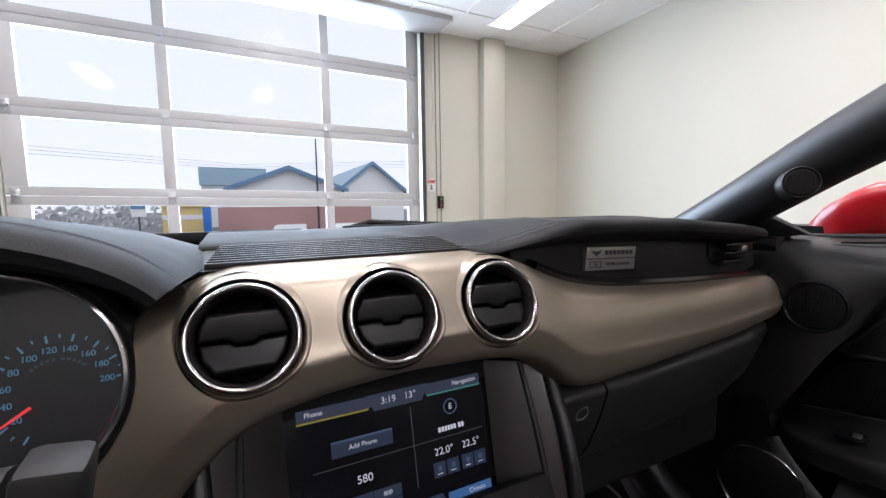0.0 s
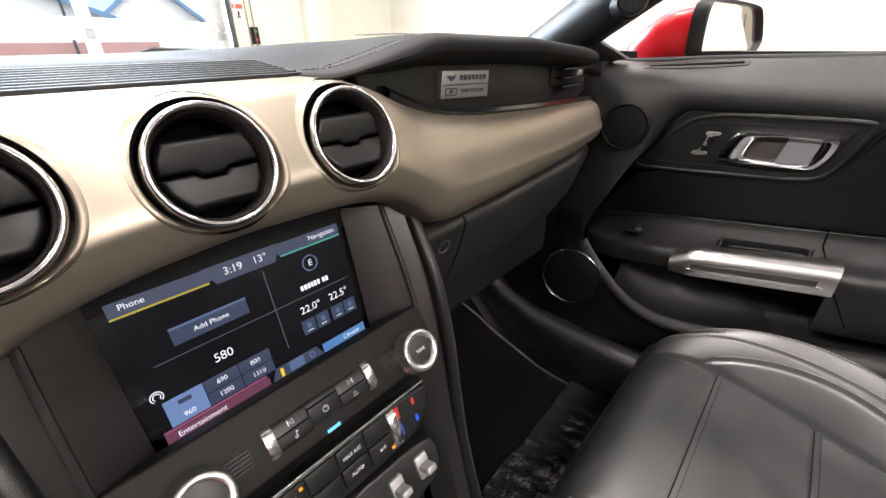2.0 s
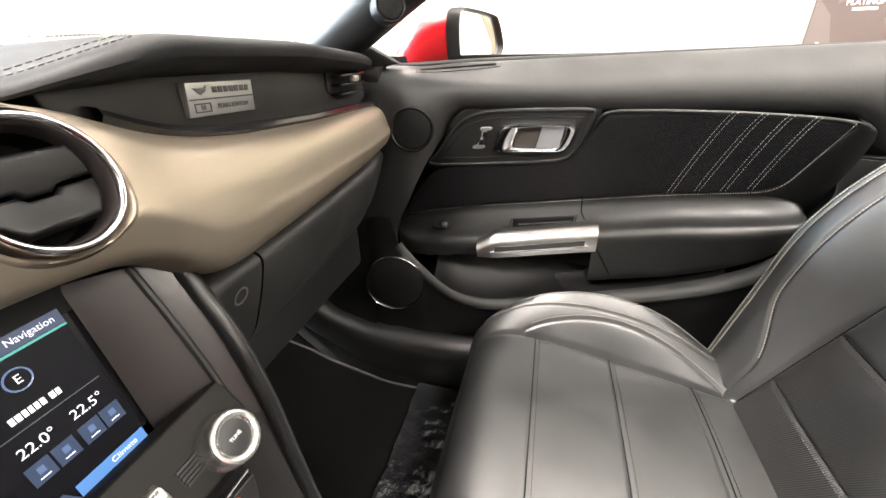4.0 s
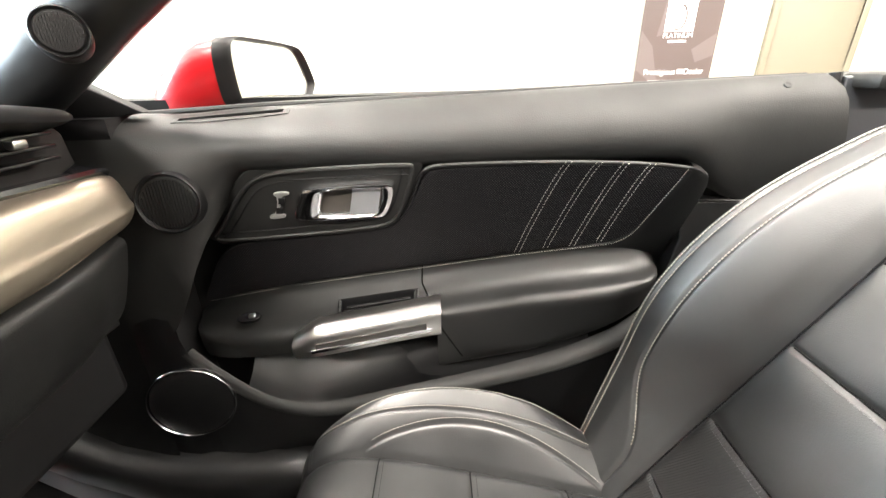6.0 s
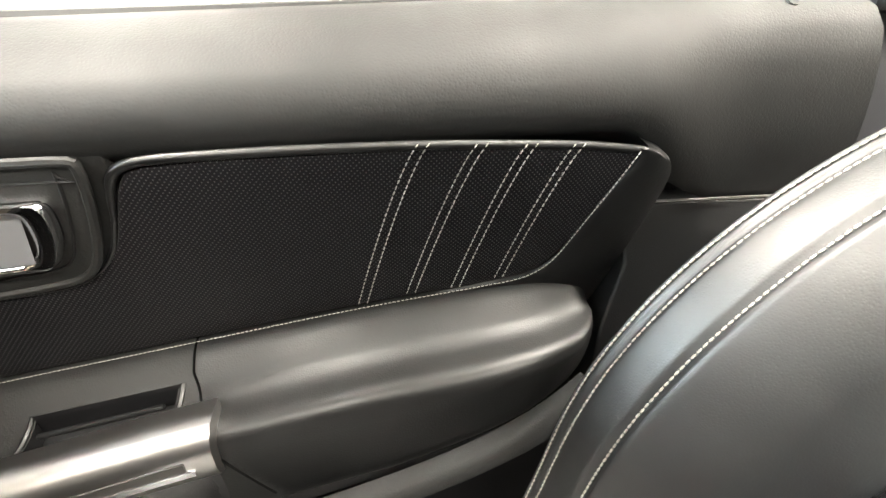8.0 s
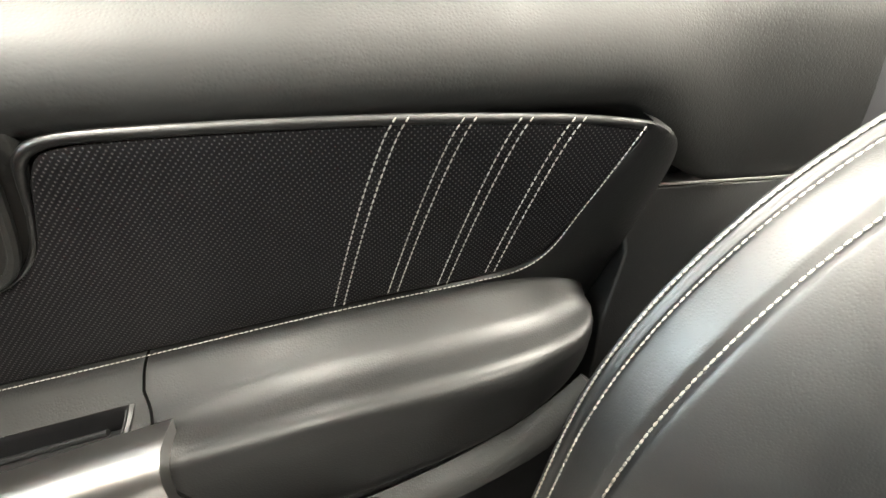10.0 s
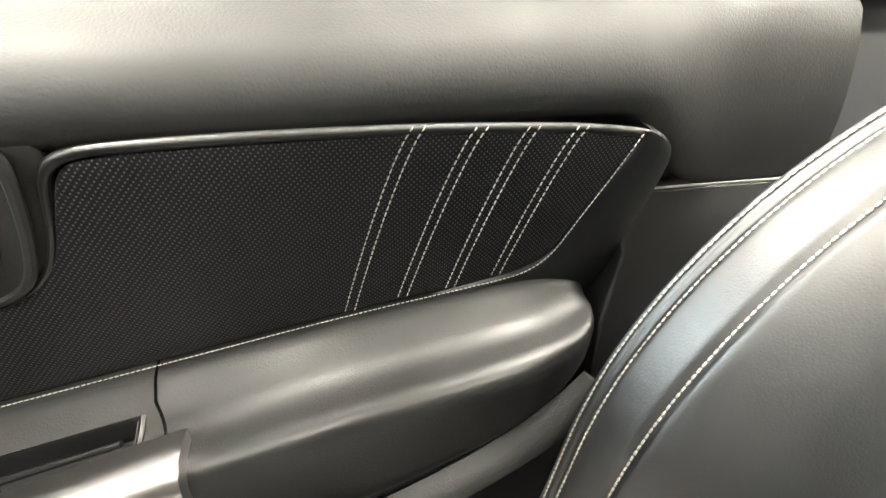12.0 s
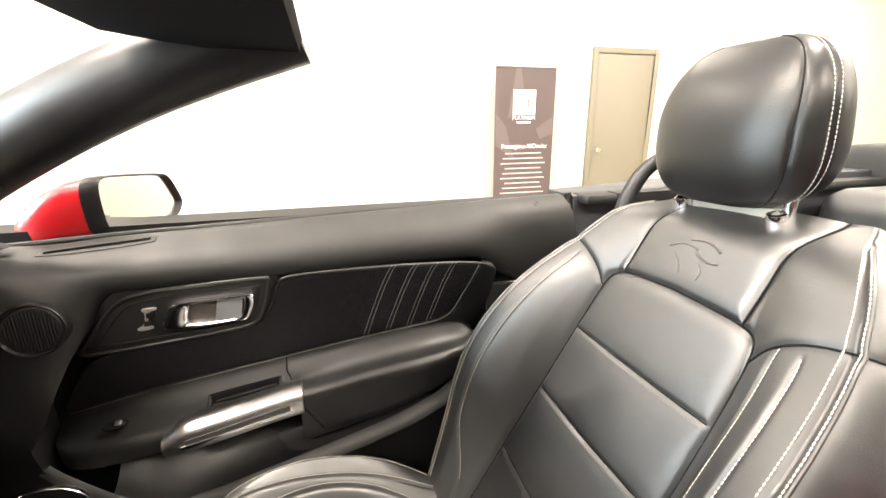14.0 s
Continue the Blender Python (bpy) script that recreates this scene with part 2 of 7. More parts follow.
def facing(at, normal, up=(0, 0, 1)):
    z = Vector(normal).normalized()
    x = Vector(up).cross(z).normalized()
    y = z.cross(x)
    m = Matrix((x, y, z)).transposed().to_4x4()
    m.translation = Vector(at)
    return m


def lettering(name, text, size, m, material, parent, label="", align="CENTER", depth=0.0002):
    cu = bpy.data.curves.new(name, "FONT")
    cu.body, cu.size, cu.align_x, cu.align_y, cu.extrude = text, size, align, "CENTER", depth
    ob = bpy.data.objects.new(name, cu)
    scene.collection.objects.link(ob)
    me = bpy.data.meshes.new_from_object(ob.evaluated_get(bpy.context.evaluated_depsgraph_get()))
    bpy.data.objects.remove(ob)
    me.transform(m)
    me.materials.append(material)
    out = new(name, me)
    out.parent = parent
    if parent.type == "EMPTY":
        out.matrix_parent_inverse = Matrix.Translation(-Vector(parent.location))
    if label:
        out["label"] = label
    return out


def lerp_table(table, x):
    """Smooth reading of a table of (x, value...) rows in rising or falling order."""
    if table[0][0] > table[-1][0]:
        table = table[::-1]
    if x <= table[0][0]:
        return table[0][1] if len(table[0]) == 2 else table[0][1:]
    for a, b2 in zip(table, table[1:]):
        if x <= b2[0]:
            f = (x - a[0]) / (b2[0] - a[0])
            vals = [p + (q - p) * f for p, q in zip(a[1:], b2[1:])]
            return vals[0] if len(vals) == 1 else vals
    return table[-1][1] if len(table[-1]) == 2 else table[-1][1:]


def ease(a, b2, x):
    t = min(1.0, max(0.0, (x - a) / (b2 - a)))
    return t * t * (3 - 2 * t)


def span(a, b2, n):
    return [a + (b2 - a) * i / (n - 1) for i in range(n)]

# ---- the building ----
GROUND = -0.05
FRONT, RIGHT, LEFT, BACK = 5.0, 4.1, -12.0, -9.0
DOOR_X0, DOOR_X1 = -1.95, 1.98

OUT = -1.15
part("ground", sheet([[(-400, y, z), (400, y, z)] for y, z in ((FRONT, GROUND - 0.03), (FRONT + 2.0, GROUND - 0.06), (FRONT + 9.0, OUT - 0.01), (700, OUT - 0.01))]), ASPHALT)
tagged(bpy.data.objects["ground"], "grey asphalt car park outside the glazed door", "ground", kind="structure")
floor = part("floor", box(LEFT, RIGHT, BACK, FRONT + 0.2, GROUND - 0.2, GROUND), FLOOR, smooth=False)
tagged(floor, "grey polished showroom floor", "floor", kind="structure")
wall_front = part("wall_front", join(box(DOOR_X1, RIGHT + 0.2, FRONT, FRONT + 0.2, GROUND, 3.6), box(LEFT - 0.2, DOOR_X0, FRONT, FRONT + 0.2, GROUND, 3.6)), WALL, smooth=False)
tagged(wall_front, "cream painted wall beside the glazed door", "wall", kind="structure")
wall_right = part("wall_right", box(RIGHT, RIGHT + 0.2, BACK, FRONT, GROUND, 3.6), WALL, smooth=False)
tagged(wall_right, "plain cream painted side wall", "wall", kind="structure")
# Unseen; its distance and pale tone were set for light on the cabin.
wall_left = part("wall_left", box(LEFT - 0.2, LEFT, BACK, FRONT, GROUND, 3.6), WALL, smooth=False)
tagged(wall_left, "plain cream far side wall, unseen, set for bounce light", "wall", kind="structure")
wall_back = part("wall_back", box(LEFT - 0.2, RIGHT + 0.2, BACK - 0.2, BACK, GROUND, 3.6), WALL, smooth=False)
tagged(wall_back, "plain cream painted back wall", "wall", kind="structure")
pilaster = part("pilaster", box(2.76, 3.08, FRONT - 0.14, FRONT, GROUND, CEILING, 0.006), WALL)
tagged(pilaster, "cream painted square pilaster on the front wall", "pilaster", kind="structure")

# ceiling with a lay-in grid; lamp panels sit in it
tiles = [box(LEFT, RIGHT, BACK, FRONT, CEILING + 0.012, CEILING + 0.1)]
gx = RIGHT - 0.02
while gx > LEFT:
    tiles.append(box(gx - 0.012, gx + 0.012, BACK, FRONT, CEILING, CEILING + 0.014))
    gx -= 0.61
gy = FRONT - 0.6
while gy > BACK:
    tiles.append(box(LEFT, RIGHT, gy - 0.012, gy + 0.012, CEILING - 0.001, CEILING + 0.013))
    gy -= 1.22
ceiling = part("ceiling", join(*tiles), CEIL, smooth=False)
tagged(ceiling, "white suspended tile ceiling with a metal grid", "ceiling", kind="structure")

LAMP_GLOW = mat("lamp_diffuser", (0.9, 0.9, 0.88), 0.4, emit=(1.0, 0.97, 0.92), power=9.0)
LAMP_FRAME = mat("lamp_frame", (0.75, 0.75, 0.74), 0.4)


def ceiling_light(x, y):
    t = thing("ceiling_light", (x, y, CEILING), "long white fluorescent panel lamp set in the ceiling", "ceiling light", "ceiling lamps")
    part("frame", join(box(x - 0.17, x - 0.145, y - 0.61, y + 0.61, CEILING - 0.012, CEILING + 0.01, 0.003), box(x + 0.145, x + 0.17, y - 0.61, y + 0.61, CEILING - 0.012, CEILING + 0.01, 0.003),
                       box(x - 0.145, x + 0.145, y - 0.61, y - 0.585, CEILING - 0.012, CEILING + 0.01, 0.003), box(x - 0.145, x + 0.145, y + 0.585, y + 0.61, CEILING - 0.012, CEILING + 0.01, 0.003)), LAMP_FRAME, t)
    part("diffuser", box(x - 0.145, x + 0.145, y - 0.585, y + 0.585, CEILING - 0.006, CEILING + 0.004, 0.002), LAMP_GLOW, t, "glowing white diffuser")


for lx, ly in LAMPS:
    ceiling_light(lx, ly)

# ---- glazed sectional door ----
GLASS = bpy.data.materials.new("door_glass")
GLASS.use_nodes = True
gn, gl = GLASS.node_tree.nodes, GLASS.node_tree.links
gn.clear()
g_t, g_g, g_m, g_f, g_o = gn.new("ShaderNodeBsdfTransparent"), gn.new("ShaderNodeBsdfGlossy"), gn.new("ShaderNodeMixShader"), gn.new("ShaderNodeFresnel"), gn.new("ShaderNodeOutputMaterial")
g_t.inputs[0].default_value = (0.94, 0.96, 0.96, 1)
g_g.inputs["Roughness"].default_value = 0.02
g_f.inputs[0].default_value = 1.12
gl.new(g_f.outputs[0], g_m.inputs[0])
gl.new(g_t.outputs[0], g_m.inputs[1])
gl.new(g_g.outputs[0], g_m.inputs[2])
gl.new(g_m.outputs[0], g_o.inputs[0])

STEEL = mat("galvanised_steel", (0.45, 0.46, 0.47), 0.4, 0.9)
DARK_STEEL = mat("dark_steel", (0.08, 0.085, 0.09), 0.45, 0.6)
gdoor = thing("sectional_door", (0, FRONT + 0.1, GROUND), "white-framed glazed sectional garage door, closed", "garage door")
COLS = [-1.945, -0.738, 0.795, 1.925]
ROWS_Z = [GROUND + 0.02, 0.355, 1.12, 1.885, 2.65, 3.40]
gy0, gy1 = FRONT + 0.06, FRONT + 0.11


def hung(shape):
    """The door hangs a little out of level."""
    return [Vector((v[0], v[1], v[2] - 0.0145 * v[0])) for v in shape[0]], shape[1]


for zi in range(len(ROWS_Z) - 1):
    z0, z1 = ROWS_Z[zi], ROWS_Z[zi + 1]
    sec = part("section", hung(join(box(COLS[0], COLS[-1], gy0, gy1, z0 + 0.002, z0 + 0.083, 0.004), box(COLS[0], COLS[-1], gy0, gy1, z1 - 0.083, z1 - 0.002, 0.004),
                               *[box(c - w, c + w, gy0 + 0.001, gy1 - 0.001, z0 + 0.075, z1 - 0.075, 0.003) for c, w in ((COLS[0] + 0.08, 0.079), (COLS[1], 0.050), (COLS[2], 0.047), (COLS[3] - 0.08, 0.079))])), ALU, gdoor, "white aluminium door section")
    for ci in range(3):
        pane = part("pane", hung(box(COLS[ci] + (0.125 if ci == 0 else 0.03), COLS[ci + 1] - (0.125 if ci == 2 else 0.03), gy0 + 0.018, gy0 + 0.024, z0 + 0.075, z1 - 0.075)), GLASS, sec, smooth=False)
        pane.visible_shadow = False
    if zi:
        for hx in (COLS[0] + 0.07, COLS[1], COLS[2], COLS[3] - 0.07):
            part("hinge", hung(join(box(hx - 0.032, hx + 0.032, gy0 - 0.006, gy0, z0 - 0.07, z0 + 0.055, 0.003), box(hx - 0.02, hx + 0.02, gy0 - 0.03, gy0 - 0.004, z0 - 0.012, z0 + 0.012, 0.004), tube([(hx - 0.028, gy0 - 0.016, z0), (hx + 0.028, gy0 - 0.016, z0)], 0.008),
                               tube([(hx, gy0 - 0.004, z0 + 0.035), (hx, gy0 - 0.012, z0 + 0.035)], 0.008), tube([(hx, gy0 - 0.004, z0 - 0.045), (hx, gy0 - 0.012, z0 - 0.045)], 0.008))), STEEL, sec, "galvanised hinge")
part("track", join(box(1.955, 1.975, FRONT - 0.03, FRONT + 0.055, GROUND, 3.34, 0.003), box(1.93, 1.957, FRONT - 0.02, FRONT - 0.012, GROUND, 3.34)), DARK_STEEL, gdoor, "dark steel side track")
part("track", join(box(-1.975, -1.955, FRONT - 0.03, FRONT + 0.055, GROUND, 3.34, 0.003)), DARK_STEEL, gdoor, "dark steel side track")
header = part("door_header", box(DOOR_X0, 2.15, FRONT - 0.45, FRONT + 0.02, 3.10, CEILING + 0.3, 0.01), ALU)
tagged(header, "white boxed header above the glazed door", "header", kind="structure")

chain = thing("hoist_chain", (2.12, FRONT - 0.05, CEILING), "hanging hand chain loop beside the glazed door", "chain")
for cx in (2.10, 2.16):
    V, F = [], []
    for k in range(118):
        z = CEILING - 0.02 - k * 0.0225
        ring = tube([(cx + (0.007 * math.cos(a) if k % 2 else 0), FRONT - 0.06 + (0 if k % 2 else 0.007 * math.cos(a)), z + 0.014 * math.sin(a)) for a in [math.pi * 2 * q / 8 for q in range(8)]], 0.0028, 4, True)
        V, F = join((V, F), ring) if V else ring
    part("chain_run", (V, F), mat("chain_steel", (0.16, 0.13, 0.09), 0.5, 0.6), chain)
part("cord", tube([(2.06, FRONT - 0.04, CEILING - 0.05), (2.07, FRONT - 0.05, 2.2), (2.0, FRONT - 0.05, 1.25)], 0.006, 6), mat("cord", (0.5, 0.47, 0.4), 0.8), chain)
switch = thing("door_control", (2.17, FRONT - 0.02, 1.06), "small black push-button box on the wall", "switch")
part("box", box(2.135, 2.205, FRONT - 0.05, FRONT, 0.98, 1.14, 0.006), MAT_BLACK, switch)
part("button", lathe([(0.0, 0.012), (0.014, 0.012), (0.016, 0.0)], facing((2.17, FRONT - 0.05, 1.10), (0, -1, 0)), 16), mat("green_button", (0.03, 0.25, 0.06), 0.4), switch, "green button")
part("button", lathe([(0.0, 0.012), (0.014, 0.012), (0.016, 0.0)], facing((2.17, FRONT - 0.05, 1.02), (0, -1, 0)), 16), mat("red_button", (0.4, 0.02, 0.02), 0.4), switch, "red button")
sign = thing("warning_sign", (2.06, FRONT - 0.01, 1.3), "small white warning sign with a red band", "sign")
part("plate", box(2.0, 2.1, FRONT - 0.008, FRONT - 0.002, 1.2, 1.36), mat("sign_white", (0.7, 0.7, 0.68), 0.5), sign)
part("band", box(2.0, 2.1, FRONT - 0.011, FRONT - 0.0082, 1.30, 1.34), mat("sign_red", (0.6, 0.08, 0.05), 0.5), sign)
part("mark", join(box(2.03, 2.07, FRONT - 0.011, FRONT - 0.0082, 1.22, 1.235), box(2.04, 2.06, FRONT - 0.011, FRONT - 0.0082, 1.24, 1.28)), MAT_BLACK, sign)

# ---- side wall: office door and standing banner ----
odoor = thing("office_door", (RIGHT, -3.05, GROUND), "beige painted office door in a beige frame, closed", "door")
part("leaf", box(RIGHT - 0.02, RIGHT + 0.05, -3.435, -2.72, GROUND, 1.86, 0.003), DOORPAINT, odoor)
part("frame", join(box(RIGHT - 0.035, RIGHT + 0.02, -2.72, -2.665, GROUND, 1.92, 0.004), box(RIGHT - 0.035, RIGHT + 0.02, -3.49, -3.435, GROUND, 1.92, 0.004), box(RIGHT - 0.035, RIGHT + 0.02, -3.435, -2.72, 1.865, 1.92, 0.004)), DOORPAINT, odoor)
part("knob", lathe([(0.012, 0.0), (0.012, 0.03), (0.026, 0.04), (0.03, 0.055), (0.02, 0.068), (0.0, 0.07)], facing((RIGHT - 0.02, -2.79, 0.86), (-1, 0, 0)), 20), mat("brass_knob", (0.7, 0.6, 0.4), 0.25, 1.0), odoor, "polished round knob")

BAN = wallpaint("banner_print", (0.070, 0.050, 0.046), (0.083, 0.060, 0.056), 0.5, 3)
BAN2 = mat("banner_swoosh", (0.110, 0.086, 0.081), 0.5)
BAN_W = mat("banner_white", (0.85, 0.84, 0.82), 0.5)
BAN_DIM = mat("banner_small_print", (0.42, 0.37, 0.35), 0.5)
bx = 3.9
ban = thing("banner", (bx, -1.81, GROUND), "tall brown roll-up banner with white print", "banner")
part("sheet", box(bx - 0.003, bx + 0.003, -2.13, -1.485, GROUND + 0.08, 1.68), BAN, ban, smooth=False)
part("base", box(bx - 0.1, bx + 0.1, -2.15, -1.465, GROUND, GROUND + 0.08, 0.02), SATIN, ban, "silver roll-up base")
part("top_rail", box(bx - 0.012, bx + 0.012, -2.135, -1.48, 1.672, 1.69, 0.004), SATIN, ban)
part("pole", tube([(bx + 0.02, -1.81, GROUND + 0.05), (bx + 0.02, -1.81, 1.68)], 0.01), SATIN, ban)
part("swoosh", ([(bx - 0.0045, -1.70, 1.67), (bx - 0.0045, -1.75, 1.67), (bx - 0.0045, -1.82, 1.25), (bx - 0.0045, -1.62, 1.2)], [(0, 1, 2, 3)]), BAN2, ban, smooth=False)
part("swoosh", ([(bx - 0.0045, -2.12, 1.22), (bx - 0.0045, -2.12, 1.05), (bx - 0.0045, -1.98, 1.0), (bx - 0.0045, -1.93, 1.1)], [(0, 1, 2, 3)]), BAN2, ban, smooth=False)
part("swoosh", ([(bx - 0.0045, -1.49, 1.25), (bx - 0.0045, -1.6, 1.13), (bx - 0.0045, -1.7, 0.8), (bx - 0.0045, -1.49, 0.95)], [(0, 1, 2, 3)]), BAN2, ban, smooth=False)
part("emblem", box(bx - 0.006, bx - 0.0045, -1.915, -1.675, 1.235, 1.47), BAN_W, ban, smooth=False)
part("emblem_arc", tube([(bx - 0.0065, -1.78 - 0.06 * math.sin(a), 1.34 + 0.09 * math.cos(a)) for a in span(0.3, 3.6, 14)], 0.008, 5), BAN, ban)
bm_ = Matrix(((0, 0, -1), (-1, 0, 0), (0, 1, 0))).to_4x4()
lettering("emblem_word", "PLATINUM", 0.052, Matrix.Translation((bx - 0.0055, -1.795, 1.205)) @ bm_, BAN_W, ban)
part("print_line", box(bx - 0.006, bx - 0.0045, -1.87, -1.72, 1.155, 1.172), BAN_W, ban, smooth=False)
lettering("headline", "Prestigious", 0.062, Matrix.Translation((bx - 0.0055, -1.695, 0.93)) @ bm_, BAN_W, ban)
part("print_line", box(bx - 0.006, bx - 0.0045, -1.90, -1.845, 0.915, 0.95), BAN_W, ban, smooth=False)
lettering("headline", "Dealer", 0.062, Matrix.Translation((bx - 0.0055, -1.985, 0.93)) @ bm_, BAN_W, ban)
for k in range(10):
    w = 0.2 + 0.05 * ((k * 7) % 3) / 2
    part("print_line", box(bx - 0.006, bx - 0.0045, -1.805 - w, -1.805 + w, 0.855 - k * 0.05, 0.868 - k * 0.05), BAN_DIM, ban, smooth=False)

# ---- outside ----
BLUE_ROOF = wallpaint("blue_metal_roof", (0.27, 0.40, 0.48), (0.32, 0.46, 0.54), 0.5, 0.5)
BLUE_TRIM = mat("blue_trim", (0.13, 0.25, 0.40), 0.6)
OFF_WHITE = wallpaint("off_white_render", (0.78, 0.78, 0.76), (0.84, 0.84, 0.82), 0.8, 0.3)
BRICK = wallpaint("red_brick", (0.42, 0.24, 0.22), (0.5, 0.3, 0.27), 0.85, 0.6)
YELLOW = wallpaint("yellow_cladding", (0.72, 0.55, 0.22), (0.78, 0.6, 0.27), 0.7, 0.3)
# Paled so that the haze over the far trees is in their colour.
TREE_FAR = wallpaint("bare_far_trees_hazed", (0.42, 0.43, 0.43), (0.56, 0.57, 0.57), 0.95, 0.5)


def gable(name, x0, x1, y0, y1, eave, peak, wall_mat, label, ridge_along_y=True):
    t = thing(name, ((x0 + x1) / 2, (y0 + y1) / 2, OUT), label, "building")
    xm = (x0 + x1) / 2
    part("wall", join(box(x0, x1, y0, y1, OUT, eave), ([(x0, y0, eave), (x1, y0, eave), (xm, y0, peak), (x0, y1, eave), (x1, y1, eave), (xm, y1, peak)], [(0, 1, 2), (3, 5, 4)])), wall_mat, t, smooth=False)
    o = 0.5
    for sx, ex in ((xm, x0 - o), (xm, x1 + o)):
        d = (eave - peak) / (xm - x0) * o
        part("roof", join(([(sx, y0 - o, peak + 0.02), (ex, y0 - o, eave + d), (ex, y1 + o, eave + d), (sx, y1 + o, peak + 0.02), (sx, y0 - o, peak + 0.2), (ex, y0 - o, eave + d + 0.18), (ex, y1 + o, eave + d + 0.18), (sx, y1 + o, peak + 0.2)], [(0, 1, 2, 3), (4, 7, 6, 5), (0, 4, 5, 1), (1, 5, 6, 2), (2, 6, 7, 3), (3, 7, 4, 0)])), BLUE_ROOF, t, "blue metal roof", smooth=False)
        part("fascia", join(([(sx, y0 - o - 0.06, peak - 0.12), (ex, y0 - o - 0.06, eave + d - 0.12), (ex, y0 - o - 0.06, eave + d + 0.22), (sx, y0 - o - 0.06, peak + 0.24), (sx, y0 - o, peak - 0.12), (ex, y0 - o, eave + d - 0.12), (ex, y0 - o, eave + d + 0.22), (sx, y0 - o, peak + 0.24)], [(0, 1, 2, 3), (4, 7, 6, 5), (0, 4, 5, 1), (1, 5, 6, 2), (2, 6, 7, 3), (3, 7, 4, 0)])), BLUE_TRIM, t, "blue verge board", smooth=False)
    return t


g1 = gable("gabled_building", -1.0, 8.6, 40, 56, 2.85, 4.7, OFF_WHITE, "white gabled building with a blue metal roof and brick base")
part("brick_base", box(-2.0, 11.3, 39.6, 39.9, OUT, 1.25), BRICK, g1, "red brick wall", smooth=False)
gable("gabled_building", 8.7, 15.6, 42, 60, 2.9, 5.6, OFF_WHITE, "white gabled building with a blue metal roof")
hall = thing("blue_hall", (-0.6, 62, OUT), "long low building with a pale blue metal roof", "building")
part("wall", box(-4.6, 2.8, 60, 75, OUT, 5.2), OFF_WHITE, hall, smooth=False)
part("roof", box(-4.8, 3.0, 59.6, 75, 4.2, 6.4), BLUE_ROOF, hall, smooth=False)
yb = thing("yellow_building", (-4.8, 44, OUT), "yellow building with a white band", "building")
part("wall", box(-6.6, -3.2, 44, 50, OUT, 1.35), YELLOW, yb, smooth=False)
part("roof", ([(-6.8, 43.8, 1.35), (-3.0, 43.8, 1.35), (-4.6, 43.8, 1.75), (-6.8, 50, 1.35), (-3.0, 50, 1.35), (-4.6, 50, 1.75)], [(0, 1, 2), (3, 5, 4), (0, 2, 5, 3), (1, 4, 5, 2)]), YELLOW, yb, smooth=False)
part("band", box(-6.6, -3.2, 43.95, 43.99, 0.2, 0.62), OFF_WHITE, yb, smooth=False)
pole = thing("lamp_post", (6.2, 39, OUT), "tall grey lighting pole in the car park", "lamp post")
part("shaft", tube([(6.15, 39, OUT), (6.15, 39, 7.45)], lambda f: 0.11 - 0.05 * f, 8), DARK_STEEL, pole)
part("cap", box(5.95, 6.35, 38.9, 39.1, 7.42, 7.5, 0.02), DARK_STEEL, pole)
post2 = thing("lamp_post", (-14.5, 36, OUT), "tall grey street lamp with a short arm", "lamp post")
part("shaft", tube([(-15.2, 36, OUT), (-15.2, 36, 6.8), (-14.9, 36, 7.1)], 0.06, 6), DARK_STEEL, post2)
part("head", box(-15.0, -14.1, 35.85, 36.15, 7.05, 7.2, 0.04), DARK_STEEL, post2)
wire = thing("overhead_wires", (-10, 50, 8), "thin overhead wires against the sky", "cable")
for k in range(3):
    part("wire", tube([(-40, 60, 9.5 - k * 0.5), (0, 55, 6.4 - k * 0.3), (30, 50, 7.5 - k * 0.4)], 0.02, 4), DARK_STEEL, wire)
sgn = thing("street_sign", (-7.9, 42, OUT), "white and blue sign board on a post", "sign")
part("board", box(-8.4, -7.4, 41.9, 42, 0.55, 1.5), OFF_WHITE, sgn, smooth=False)
part("band", box(-8.4, -7.4, 41.85, 41.89, 1.2, 1.5), BLUE_TRIM, sgn, smooth=False)
part("post", box(-7.95, -7.85, 41.91, 42.0, OUT, 0.6), DARK_STEEL, sgn, smooth=False)
blue = thing("blue_kiosk", (-3.0, 38, OUT), "small bright blue kiosk", "kiosk")
part("body", box(-3.0, -2.45, 38, 39, OUT, 1.25, 0.03), mat("bright_blue", (0.02, 0.16, 0.55), 0.5), blue)
# far bushes and bare trees along the road
V, F = [], []
rng = random.Random(5)
for k in range(420):
    cx, cy = -26 + rng.random() * 24, 60 + rng.random() * 10
    h = 1.6 + rng.random() * 1.8
    a, w = rng.random() * 3.1, 0.25 + rng.random() * 0.5
    z = OUT + rng.random() * h
    i = len(V)
    V += [(cx - w * math.cos(a), cy - w * math.sin(a), z), (cx + w * math.cos(a), cy + w * math.sin(a), z + 0.1), (cx + w * 0.3, cy, z + w), (cx - w * 0.4, cy + 0.2, z + w * 0.9)]
    F += [(i, i + 1, i + 2), (i, i + 2, i + 3)]
hedge = part("far_hedge", (V, F), TREE_FAR, smooth=False)
tagged(hedge, "grey leafless bushes and trees along the far road", "bushes", kind="stuff")


